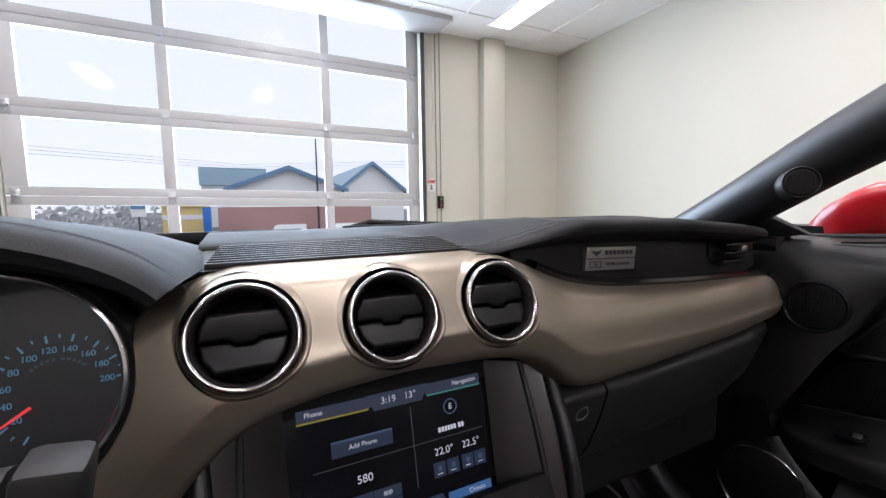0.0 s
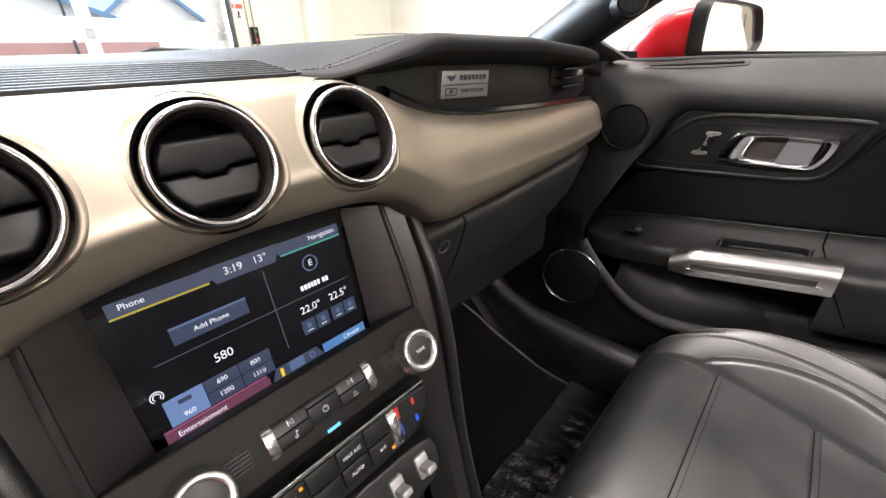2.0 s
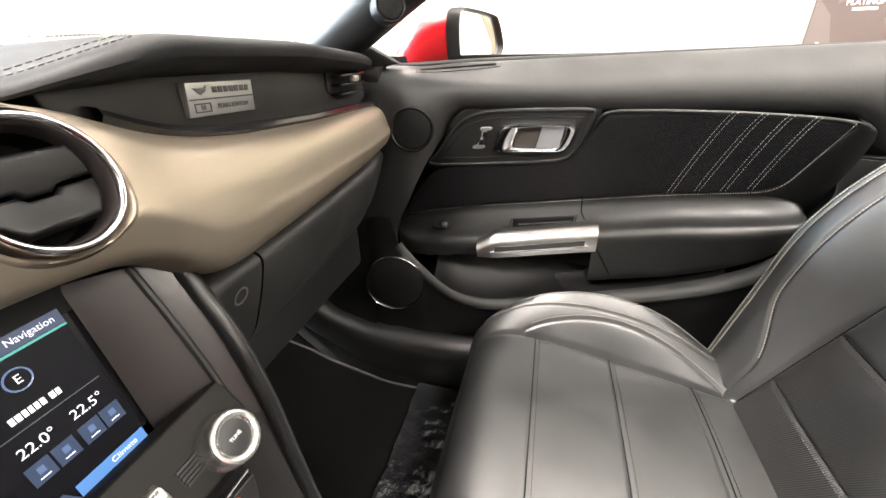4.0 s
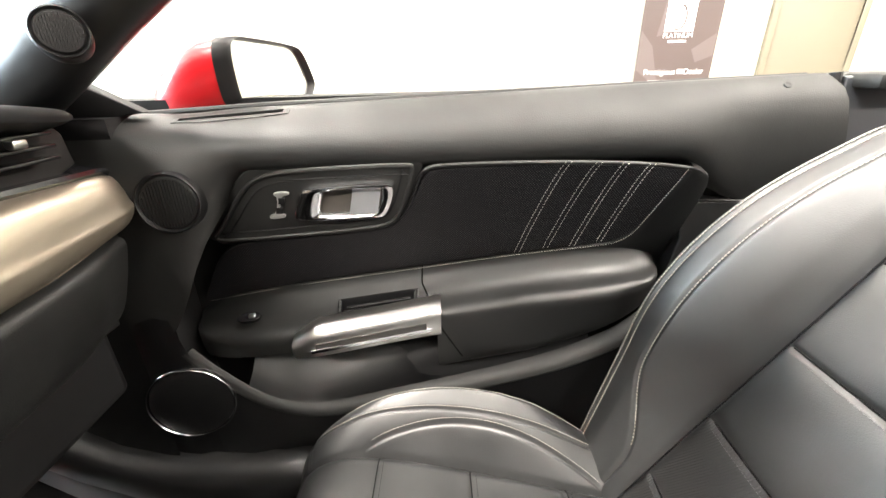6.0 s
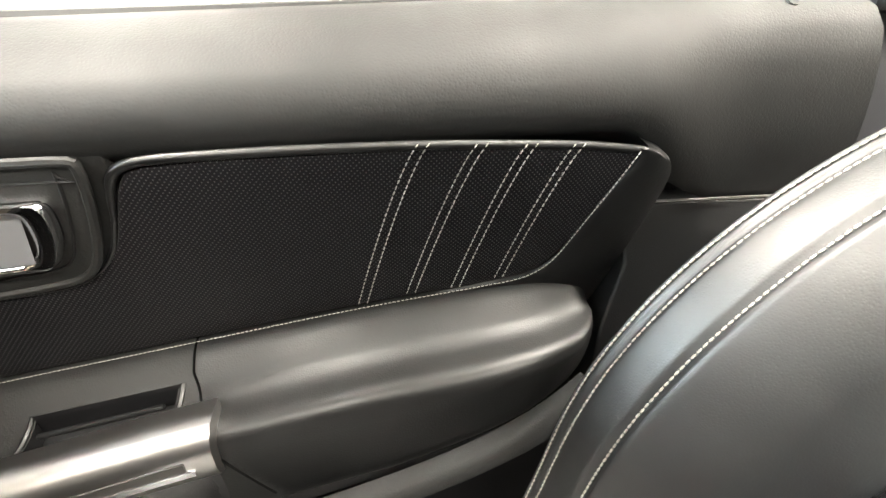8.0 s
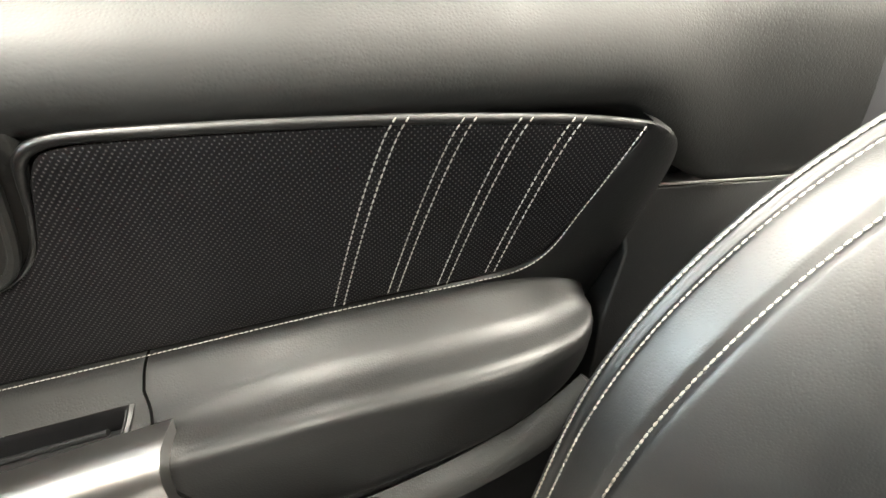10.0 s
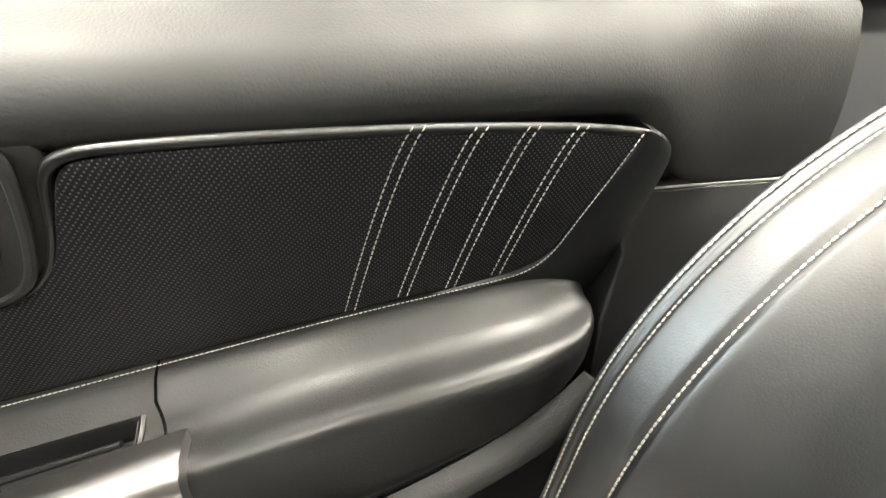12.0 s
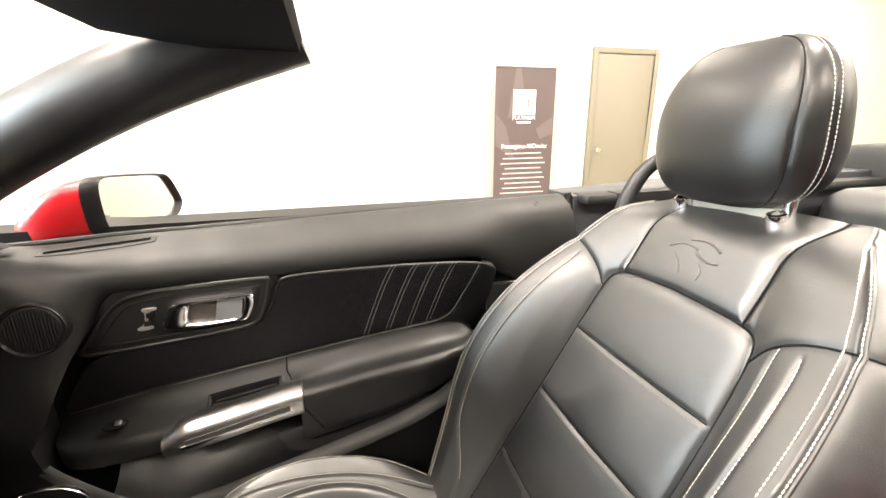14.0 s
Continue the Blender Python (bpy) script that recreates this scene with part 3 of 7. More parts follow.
def parked_car(x, y, color, turn, label):
    t = thing("parked_car", (x, y, OUT), label, "car", "cars parked outside")
    m = pose(x, y, OUT, 0, 0, turn)
    prof = [(-2.2, 0.35), (-2.22, 0.75), (-2.0, 0.92), (-1.25, 0.98), (-0.7, 1.42), (0.75, 1.44), (1.5, 0.98), (2.15, 0.9), (2.25, 0.6), (2.2, 0.35)]
    rows = []
    for yy, k in ((-0.86, 0.93), (-0.8, 1.0), (0.8, 1.0), (0.86, 0.93)):
        rows.append([m @ Vector((px * (0.98 if abs(yy) > 0.82 else 1), yy * (0.8 if pz > 1.2 else 1), 0.35 + (pz - 0.35) * k)) for px, pz in prof])
    body = part("body", sheet(rows, caps=True), mat("parked_paint", color, 0.3, 0.2, 0.6), t)
    for sx in (-1, 1):
        part("side_window", moved(([(-1.1, sx * 0.845, 1.0), (1.25, sx * 0.845, 1.0), (0.65, sx * 0.70, 1.36), (-0.62, sx * 0.70, 1.36)], [(0, 1, 2, 3)]), m), GLOSS_BLACK, body, smooth=False)
    part("windscreen", moved(([(1.45, -0.7, 1.02), (1.45, 0.7, 1.02), (0.82, 0.6, 1.42), (0.82, -0.6, 1.42)], [(0, 1, 2, 3)]), m), GLOSS_BLACK, body, smooth=False)
    for wx in (-1.35, 1.35):
        for sx in (-1, 1):
            part("wheel", lathe([(0.0, 0.0), (0.2, 0.01), (0.22, -0.02), (0.32, -0.01), (0.32, -0.18), (0.0, -0.18)], m @ facing((wx, sx * 0.87, 0.32), (0, sx, 0)), 20), RUBBER, t)


parked_car(1.9, 20.5, (0.6, 0.6, 0.6), 80, "silver car parked outside the showroom")
parked_car(4.4, 20.0, (0.7, 0.7, 0.69), 85, "white car parked outside the showroom")
parked_car(-7.5, 27, (0.05, 0.12, 0.3), 20, "blue car parked outside the showroom")
parked_car(-12.5, 30, (0.6, 0.62, 0.64), 10, "pale grey car parked outside the showroom")

# ---- car body: floor pan, sill, pillar, header, windscreen base ----
pan = thing("convertible", (0, 0.2, 0.1), "red convertible body with black cabin lining", "car")
part("floor_pan", join(box(-0.72, 0.72, -0.9, 0.75, 0.20, 0.262, 0.01), box(-0.72, 0.72, 1.08, 1.12, 0.20, 0.95)), CARPET, pan, "black carpeted floor", smooth=False)
rows = []
for y, z in ((0.60, 0.275), (0.72, 0.32), (0.84, 0.43), (0.98, 0.62), (1.06, 0.80)):
    rows.append([(x, y, z) for x in (0.12, 0.3, 0.45, 0.575)])
part("toe_board", sheet(rows), CARPET, pan, "black carpet rising to the bulkhead")
rows = []
for y, z, w in ((-0.45, 0.40, 0.0), (0.30, 0.405, 0.0), (0.40, 0.412, 0.004), (0.47, 0.408, 0.012), (0.56, 0.412, 0.008), (0.66, 0.42, 0.004), (0.76, 0.46, 0.0), (0.85, 0.53, 0.0), (0.95, 0.66, 0.0)):
    rows.append([(0.585, y, z - 0.14), (0.586 + w, y, z - 0.05), (0.592 + w, y, z - 0.015), (0.605, y, z), (0.63, y, z + 0.004), (0.66, y, z - 0.01)])
part("sill_trim", sheet(rows), KICK, pan, "black plastic sill trim")
part("side_lining", sheet([[(0.60, y, z) for z in span(0.30, 0.95, 5)] for y in span(0.62, 1.06, 4)]), HARD, pan)
rows = []
for y, z, x in ((0.10, 0.408, 0.583), (0.35, 0.408, 0.583), (0.47, 0.410, 0.580), (0.56, 0.416, 0.577), (0.64, 0.428, 0.574), (0.71, 0.455, 0.570), (0.77, 0.500, 0.566), (0.82, 0.565, 0.562), (0.855, 0.645, 0.560), (0.87, 0.74, 0.560), (0.875, 0.84, 0.560)):
    g = ease(0.56, 0.84, y)
    rows.append([(x + dx, y - g * dn, z + (1 - g) * dn) for dx, dn in ((0.04, 0.010), (0.026, 0.012), (0.012, 0.009), (0.003, 0.002), (-0.002, -0.008), (-0.004, -0.022), (-0.002, -0.045), (0.003, -0.075), (0.010, -0.11))])
part("kick_panel", sheet([smooth_line(r, 1) for r in rows]), KICK, pan, "curved black kick panel running into the sill")
for s in (-1, 1):
    rows = [[(s * x, y, z) for x, z in ((0.78, 0.04), (0.835, 0.10), (0.858, 0.30), (0.866, 0.52), (0.858, 0.72), (0.842, 0.84), (0.818, 0.892), (0.792, 0.900))] for y in span(-1.7, 2.45, 12)]
    part("side_panel", sheet(rows), RED, pan, "glossy red side panel")
rows = [[(x, y, 0.908 - 0.035 * (abs(x) / 0.8) ** 4 - 0.10 * ease(1.7, 2.6, y)) for x in span(-0.795, 0.795, 17)] for y in span(1.15, 2.45, 12)]
part("bonnet", sheet(rows), RED, pan, "glossy red bonnet")
part("cowl", box(-0.74, 0.74, 1.04, 1.16, 0.88, 0.925, 0.01), MAT_BLACK, pan, "black scuttle panel")
pillar_line = smooth_line([(0.632, 0.80, 0.895), (0.58, 0.62, 0.985), (0.538, 0.47, 1.070), (0.508, 0.34, 1.130), (0.496, 0.24, 1.167), (0.490, 0.152, 1.195)], 3)
rows = []
for p in pillar_line:
    i = pillar_line.index(p)
    d = (pillar_line[min(i + 1, len(pillar_line) - 1)] - pillar_line[max(i - 1, 0)]).normalized()
    side = Vector((1, 0.35, 0.1))
    side = (side - d * side.dot(d)).normalized()
    upw = d.cross(side)
    rows.append([p + side * (0.035 + 0.036 * math.cos(a)) + upw * 0.040 * math.sin(a) for a in [2 * math.pi * k / 18 for k in range(18)]])
part("windscreen_pillar", sheet(rows, close_u=True, caps=True), PILLAR, pan, "smooth grey-black windscreen pillar trim")
part("windscreen_pillar", ([(-v[0], v[1], v[2]) for v in sheet(rows, close_u=True, caps=True)[0]], sheet(rows, close_u=True, caps=True)[1]), PILLAR, pan, "smooth grey-black windscreen pillar trim")
rows = [[(x, y, z) for y, z in ((0.15, 1.172), (0.146, 1.185), (0.152, 1.225), (0.20, 1.245), (0.34, 1.235), (0.345, 1.21), (0.33, 1.185), (0.24, 1.172))] for x in span(-0.5, 0.5, 12)]
part("windscreen_header", sheet(rows, close_u=True, caps=True), LINING, pan, "black windscreen header")
# Unseen block on the driver side, added to stop red body reflections.
part("driver_side_block", box(-0.79, -0.66, -0.35, 0.66, 0.30, 0.95, 0.02, 3), LEATHER, pan, "plain black block, unseen, standing in for the driver door")
tw = Vector((0.523, 0.512, 1.020))
tn = Vector((-0.80, -0.58, 0.10)).normalized()
tw = tw - tn * 0.006
part("pillar_speaker", lathe([(0.0, 0.002), (0.016, 0.0015), (0.0175, 0.0), (0.0195, 0.002), (0.021, 0.0), (0.021, -0.03)], facing(tw, tn), 36), HARD, pan, "round black pillar loudspeaker")
ribs = []
for k in range(-7, 8):
    w = math.sqrt(max(0.0, 0.0155 ** 2 - (k * 0.0022) ** 2))
    ribs.append(moved(box(k * 0.0022 - 0.0005, k * 0.0022 + 0.0005, -w, w, 0.001, 0.003), facing(tw, tn)))
part("speaker_rib", join(*ribs), MAT_BLACK, pan, smooth=False)
part("sail_panel", slab([(0.555, 0.945), (0.64, 0.93), (0.74, 0.93), (0.63, 0.985)], lambda u, v, h: Vector((0.665 - h, u, v)), 0.01, 0.004), MAT_BLACK, pan, "black triangular mirror sail")

# ---- passenger door ----
door = thing("passenger_door", (0.70, 0.15, 0.40), "black leather-trimmed car door with pale stitching, closed", "car door")


def S(z):
    return 0.635 + (0.875 - z) * 0.278


def on_insert(y, z, h=0.0):
    return Vector((S(z) - h * 0.963, y, z - h * 0.27))


def upper_row(y):
    """One section of the upper trim, from the window seal down."""
    o = 0.012 * ease(0.45, -0.25, y)
    w = ease(-0.100, -0.205, y)
    f = ease(0.44, 0.54, y)
    drop = ease(0.50, 0.585, y)
    a = [(0.712 + o, 0.956), (0.694 + o, 0.9665), (0.685 + o, 0.9658), (0.676 + o, 0.962), (0.659 + o, 0.9515), (0.6455 + o, 0.9395), (0.6355 + o, 0.9265), (0.6295 + o, 0.914), (0.6278 + o, 0.904), (0.6276 + o, 0.895), (0.6295 + o, 0.888), (0.6345 + o, 0.8815), (0.645 + o, 0.875), (0.668 + o, 0.868)]
    b = [(0.712 + o, 0.956), (0.694 + o, 0.9665), (0.685 + o, 0.9658), (0.676 + o, 0.962), (0.658 + o, 0.9505), (0.650 + o, 0.938), (0.647 + o, 0.920), (0.647 + o, 0.900), (0.648 + o, 0.88), (0.650 + o, 0.862), (0.653 + o, 0.845), (0.656 + o, 0.83), (0.659 + o, 0.818), (0.664 + o, 0.812)]
    c = [(0.712, 0.950), (0.690, 0.9585), (0.676, 0.957), (0.662, 0.952), (0.646, 0.943), (0.634, 0.930), (0.626, 0.915), (0.619, 0.90), (0.613, 0.88), (0.609, 0.86), (0.606, 0.84), (0.604, 0.80), (0.604, 0.765 - 0.06 * drop), (0.608, 0.755 - 0.10 * drop)]
    row = []
    for k in range(14):
        x = a[k][0] * (1 - w - f) + b[k][0] * w + c[k][0] * f
        z = a[k][1] * (1 - w - f) + b[k][1] * w + c[k][1] * f
        z += 0.004 * ease(0.45, -0.25, y) * ease(0.9, 0.95, z) - 0.004
        z -= (0.0075 + 0.0275 * (y - 0.08)) * ease(0.895, 0.962, z) * (1 - 0.35 * ease(0.44, 0.6, y))
        row.append((x, y - (0.966 - z) * 0.24 * ease(-0.12, -0.30, y), z))
    return row


def upper_at(y, k, h=0.0):
    row = upper_row(y)
    a, b = Vector(row[int(k)]), Vector(row[int(k) + 1])
    return a.lerp(b, k - int(k)) + Vector((-0.6, 0, 0.8)) * h


rows = [upper_row(y) for y in span(0.655, -0.30, 64)]
part("upper_trim", sheet(rows), SOFT, door, "grained grey-black soft upper trim")
part("belt_seal", tube([(0.700 + 0.012 * ease(0.45, -0.25, y), y, 0.9560 - 0.0275 * (y - 0.08) - 0.003 * ease(0.4, 0.6, y)) for y in span(0.60, -0.285, 30)], 0.0042, 8), RUBBER, door, "thin black window seal")
# Black fillers behind the trim, added to block light and hide red body.
part("core", join(box(0.718, 0.79, -0.32, 0.66, 0.36, 0.955)), MAT_BLACK, door, smooth=False)
part("front_core", box(0.632, 0.717, 0.585, 0.662, 0.37, 0.94), MAT_BLACK, door, smooth=False)
slot_at = lambda u, v, h: upper_at(u, v, h)
part("demister_frame", slab(smooth_line([(0.385, 2.6), (0.385, 3.75), (0.525, 3.75), (0.525, 2.6)], 1, True), slot_at, 0.0010, 0.0006, 0.01), SOFT, door, "narrow demister outlet")
# Proud black bar; the slot's shade is its colour.
part("demister_slot", slab([(0.392, 2.98), (0.392, 3.28), (0.518, 3.28), (0.518, 2.98)], slot_at, 0.0016, 0.0003, 0.004), SLOT, door)
part("clip", lathe([(0.0, 0.0012), (0.003, 0.001), (0.0042, 0.0016), (0.0048, 0.0)], facing(upper_at(-0.235, 3.6), (-0.68, 0, 0.73)), 18), SOFT, door, "small round clip")

perf_line = smooth_line([(0.205, 0.8735), (0.12, 0.8765), (0.041, 0.877), (-0.064, 0.871), (-0.108, 0.866), (-0.112, 0.860), (-0.098, 0.838), (-0.080, 0.80), (-0.068, 0.772), (-0.048, 0.757), (-0.017, 0.752), (0.094, 0.741), (0.24, 0.719), (0.44, 0.690), (0.565, 0.664), (0.568, 0.668), (0.535, 0.72), (0.505, 0.757), (0.48, 0.770), (0.406, 0.779), (0.30, 0.786), (0.268, 0.793), (0.243, 0.813), (0.228, 0.845), (0.218, 0.866)], 2, True)
tip = max(range(len(perf_line)), key=lambda i: perf_line[i][0])
heel = min(range(len(perf_line)), key=lambda i: perf_line[i][0])
ring = [(p[0], p[1]) for p in perf_line]
low = ring[heel:tip + 1] if heel <= tip else ring[heel:] + ring[:tip + 1]
high = ring[tip:heel + 1] if tip <= heel else ring[tip:] + ring[:heel + 1]
low, high = sorted(low), sorted(high)
rows = []
for y in span(low[0][0] + 0.0004, low[-1][0] - 0.0004, 240):
    z0, z1 = lerp_table(low, y), lerp_table(high, y)
    rows.append([on_insert(y, z0, -0.004), on_insert(y, z0 + 0.0002, 0.001)] + [on_insert(y, z0 + (z1 - z0) * f, 0.002) for f in span(0.02, 0.98, 22)] + [on_insert(y, z1 - 0.0002, 0.001), on_insert(y, z1, -0.004)])
part("insert_panel", sheet(rows), PERF, door, "perforated black leather insert", sharp=60)
seam_side = smooth_line([(-0.109, 0.8675), (-0.113, 0.860), (-0.099, 0.837), (-0.081, 0.799), (-0.069, 0.7705), (-0.048, 0.7555), (-0.017, 0.7505), (0.04, 0.742)], 3)
free_side = smooth_line([(-0.118, 0.8665), (-0.134, 0.861), (-0.147, 0.850), (-0.148, 0.83), (-0.141, 0.79), (-0.131, 0.74), (-0.12, 0.69), (0.0, 0.66)], 3)
rows = []
for f in span(0, 1, 60):
    p, q = seam_side[min(len(seam_side) - 1, round(f * (len(seam_side) - 1)))], free_side[min(len(free_side) - 1, round(f * (len(free_side) - 1)))]
    rows.append([on_insert(p[0] + (q[0] - p[0]) * g, p[1] + (q[1] - p[1]) * g, h) for g, h in ((0.0, 0.0), (0.02, 0.0026), (0.08, 0.0036), (0.3, 0.0042), (0.55, 0.0042), (0.8, 0.0034), (0.93, 0.0010), (1.0, -0.006), (1.0, -0.022))])
part("insert_wrap", sheet(rows), LEATHER, door, "smooth black leather wrap")
roll = smooth_line([on_insert(y, z, 0.0004) for y, z in ((0.2335, 0.838), (0.2275, 0.855), (0.2210, 0.8690), (0.2090, 0.8755), (0.185, 0.8772), (0.12, 0.8778), (0.041, 0.8768), (0.0, 0.8750), (-0.064, 0.8714), (-0.106, 0.8660), (-0.121, 0.8625), (-0.133, 0.8570))], 3)
part("insert_roll", tube(roll, lambda f: 0.0018 + 0.0014 * ease(0.05, 0.25, f) - 0.0022 * ease(0.90, 1.0, f), 10), LEATHER, door, "rolled leather edge")
fold = smooth_line([on_insert(y, z, 0.0005) for y, z in ((0.2335, 0.838), (0.246, 0.811), (0.270, 0.7905), (0.30, 0.7845), (0.406, 0.7775), (0.478, 0.7685), (0.506, 0.7555), (0.534, 0.721), (0.560, 0.675))], 3)
part("insert_fold", tube(fold, lambda f: 0.0018 - 0.0008 * ease(0.6, 1.0, f), 8), LEATHER, door, "rounded leather edge round the handle bezel")
for y0, y1 in ((0.041, 0.092), (0.0035, 0.053), (-0.030, 0.015), (-0.0635, -0.021)):
    z1 = lerp_table([(0.44, 0.690), (0.24, 0.719), (0.094, 0.741), (-0.017, 0.752), (-0.048, 0.757)], y1)
    z0 = lerp_table([(0.12, 0.879), (0.041, 0.879), (-0.064, 0.8735)], y0)
    for side in (-0.0035, 0.0035):
        bow = [on_insert(y0 + (y1 - y0) * s ** 0.8 + side, z0 + (z1 - z0) * s, 0.0032) for s in span(0, 1, 24)]
        part("stitch_line", stitches(bow, 0.0046, 0.0036, 0.0006), THREAD, door)
border = smooth_line([(-0.109, 0.866), (-0.098, 0.839), (-0.080, 0.80), (-0.067, 0.770), (-0.047, 0.755), (-0.017, 0.7505), (0.094, 0.7395), (0.24, 0.7175), (0.44, 0.6885), (0.565, 0.6625)], 3)
part("stitch_line", stitches([on_insert(p[0], p[1], 0.0044) for p in border], 0.0036, 0.0028, 0.0005), THREAD, door, "fine pale border stitching")

bez = smooth_line([(0.516, 0.775), (0.488, 0.802), (0.458, 0.840), (0.434, 0.864), (0.405, 0.873), (0.371, 0.877), (0.238, 0.881), (0.231, 0.877), (0.243, 0.835), (0.258, 0.803), (0.282, 0.792), (0.391, 0.783), (0.45, 0.778)], 2, True)
part("bezel_bed", slab(inset([(p[0], p[1]) for p in bez], -0.013), on_insert, -0.002, 0.003, 0.012), SOFT, door, "recessed channel round the handle bezel")
part("handle_bezel", slab([(p[0], p[1]) for p in bez], on_insert, 0.004, 0.003, 0.02), SOFT, door, "grained black handle bezel")
part("bezel_rim", tube([on_insert(p[0], p[1], 0.004) for p in bez], 0.0030, 8, True), SOFT, door)
inner = inset([(p[0], p[1]) for p in bez], 0.012)
part("bezel_groove", tube([on_insert(p[0], p[1], 0.004) for p in inner], 0.0012, 6, True), MAT_BLACK, door)
# chrome release: a frame, a lever and the dark hollow behind
outer = smooth_line([(0.376, 0.848), (0.366, 0.8575), (0.262, 0.861), (0.255, 0.857), (0.259, 0.836), (0.270, 0.815), (0.282, 0.812), (0.386, 0.8085), (0.392, 0.813)], 2, True)
hole = smooth_line([(0.347, 0.846), (0.341, 0.8515), (0.276, 0.8545), (0.271, 0.851), (0.274, 0.835), (0.281, 0.822), (0.287, 0.819), (0.352, 0.8165), (0.356, 0.820)], 2, True)
ring = []
for f, h in ((0.0, 0.002), (0.0, 0.010), (0.12, 0.0135), (0.5, 0.0145), (0.88, 0.0125), (1.0, 0.009), (1.0, 0.001)):
    ring.append([on_insert(a[0] + (b[0] - a[0]) * f, a[1] + (b[1] - a[1]) * f, h) for a, b in zip(outer, hole)])
rel = part("release_handle", sheet(ring, close_u=True), CHROME, door, "polished chrome door release", sharp=50)
part("hollow", slab([(p[0], p[1]) for p in hole], on_insert, 0.0052, 0.001, 0.004), mat("hollow_grey", (0.07, 0.062, 0.055), 0.4), rel)
rows = []
for f in span(0, 1, 14):
    top, low = (0.3085 - 0.0355 * f, 0.8530 + 0.0012 * f), (0.3170 - 0.0370 * f, 0.8180 + 0.0020 * f)
    h = 0.0070
    rows.append([on_insert(top[0] + (low[0] - top[0]) * g, top[1] + (low[1] - top[1]) * g, h + 0.0070 * g) for g in span(0, 1, 10)])
# Bluish variant of the chrome; the window's reflection is in its colour.
part("lever", sheet(rows), mat("bluish_lever_chrome", (0.74, 0.76, 0.80), 0.36, 0.85), rel, "chrome pull lever")
lock = smooth_line([(0.424, 0.809), (0.404, 0.811), (0.402, 0.816), (0.409, 0.818), (0.402, 0.842), (0.391, 0.844), (0.389, 0.849), (0.407, 0.849), (0.411, 0.845), (0.406, 0.841), (0.414, 0.818), (0.424, 0.815)], 1, True)
part("lock_switch", slab([(p[0], p[1]) for p in lock], on_insert, 0.0065, 0.0012, 0.0), LOCK_SILVER, door, "small satin lock switch")
part("lock_button", join(slab([(0.407, 0.832), (0.399, 0.832), (0.397, 0.841), (0.405, 0.841)], on_insert, 0.0075, 0.001), slab([(0.414, 0.818), (0.405, 0.818), (0.403, 0.827), (0.411, 0.827)], on_insert, 0.0075, 0.001)), MAT_BLACK, door)

# round speaker covers
dt = Vector((0.6035, 0.520, 0.846))
dtn = Vector((-0.98, -0.15, 0.06)).normalized()
part("door_tweeter", lathe([(0.0, 0.002), (0.030, 0.002), (0.032, 0.0), (0.0348, 0.003), (0.037, 0.0), (0.037, -0.03)], facing(dt, dtn), 40), HARD, door, "round black tweeter grille")
ribs = []
for k in range(-8, 9):
    w = math.sqrt(max(0.0, 0.0285 ** 2 - (k * 0.0034) ** 2))
    ribs.append(moved(box(k * 0.0034 - 0.0008, k * 0.0034 + 0.0008, -w, w, 0.0015, 0.004), facing(dt, dtn)))
part("tweeter_rib", join(*ribs), MAT_BLACK, door, smooth=False)
wc = Vector((0.597, 0.569, 0.546))
wcn = Vector((-0.985, -0.17, 0.03)).normalized()
part("woofer_grille", lathe([(0.0, 0.006), (0.03, 0.0055), (0.05, 0.004), (0.056, 0.002), (0.0575, -0.002)], facing(wc, wcn), 48), HARD, door, "round black woofer grille")
part("woofer_ring", lathe([(0.0575, -0.003), (0.0578, 0.003), (0.0588, 0.0045), (0.0600, 0.003), (0.0604, -0.003)], facing(wc, wcn), 64), CHROME, door, "thin bright ring")

# armrest
ZS = [(0.62, 0.655), (0.57, 0.6625), (0.44, 0.6885), (0.24, 0.7175), (0.094, 0.7395), (-0.017, 0.7505), (-0.06, 0.7535), (-0.12, 0.7535)]
ARM = [(0.698, 0.004), (0.684, 0.001), (0.674, -0.0015), (0.667, -0.0045), (0.6615, -0.009), (0.6565, -0.0150), (0.6505, -0.0215), (0.6430, -0.0280), (0.634, -0.0325), (0.624, -0.0352), (0.614, -0.0375), (0.6075, -0.0410), (0.604, -0.047), (0.6025, -0.055), (0.6028, -0.065), (0.6035, -0.080), (0.6045, -0.095), (0.6058, -0.112), (0.610, -0.122), (0.622, -0.128), (0.645, -0.130), (0.69, -0.131)]
ARM_LINE = smooth_line([(a, b, 0) for a, b in ARM], 2)


def arm_point(y, k):
    """A point of the armrest skin: y along the door, k along its section."""
    x, dz = ARM_LINE[k][0], ARM_LINE[k][1]
    zs = lerp_table(ZS, y)
    if dz < -0.047:
        dz = -0.047 + (dz + 0.047) * lerp_table([(-0.12, 0.42), (-0.03, 0.76), (0.08, 1.08), (0.20, 1.16), (0.30, 0.9), (0.60, 0.9)], y)
    p = Vector((x + (S(zs) - 0.672) * 0.5, y, zs + dz))
    mid = zs - 0.045
    if y < 0.06:
        f = max(0.0, 1 - ((0.06 - y) / 0.170) ** 3.4) ** (1 / 2.6)
        c = Vector((S(mid) - 0.004, y, mid + 0.012))
        return c + (p - c) * f
    if y > 0.40:
        f = max(0.0, 1 - ((y - 0.40) / 0.185) ** 2.2) ** (1 / 2.2)
        c = Vector((S(zs - 0.03) - 0.002, y, zs - 0.03))
        return c + (p - c) * (0.1 + 0.9 * f)
    return p


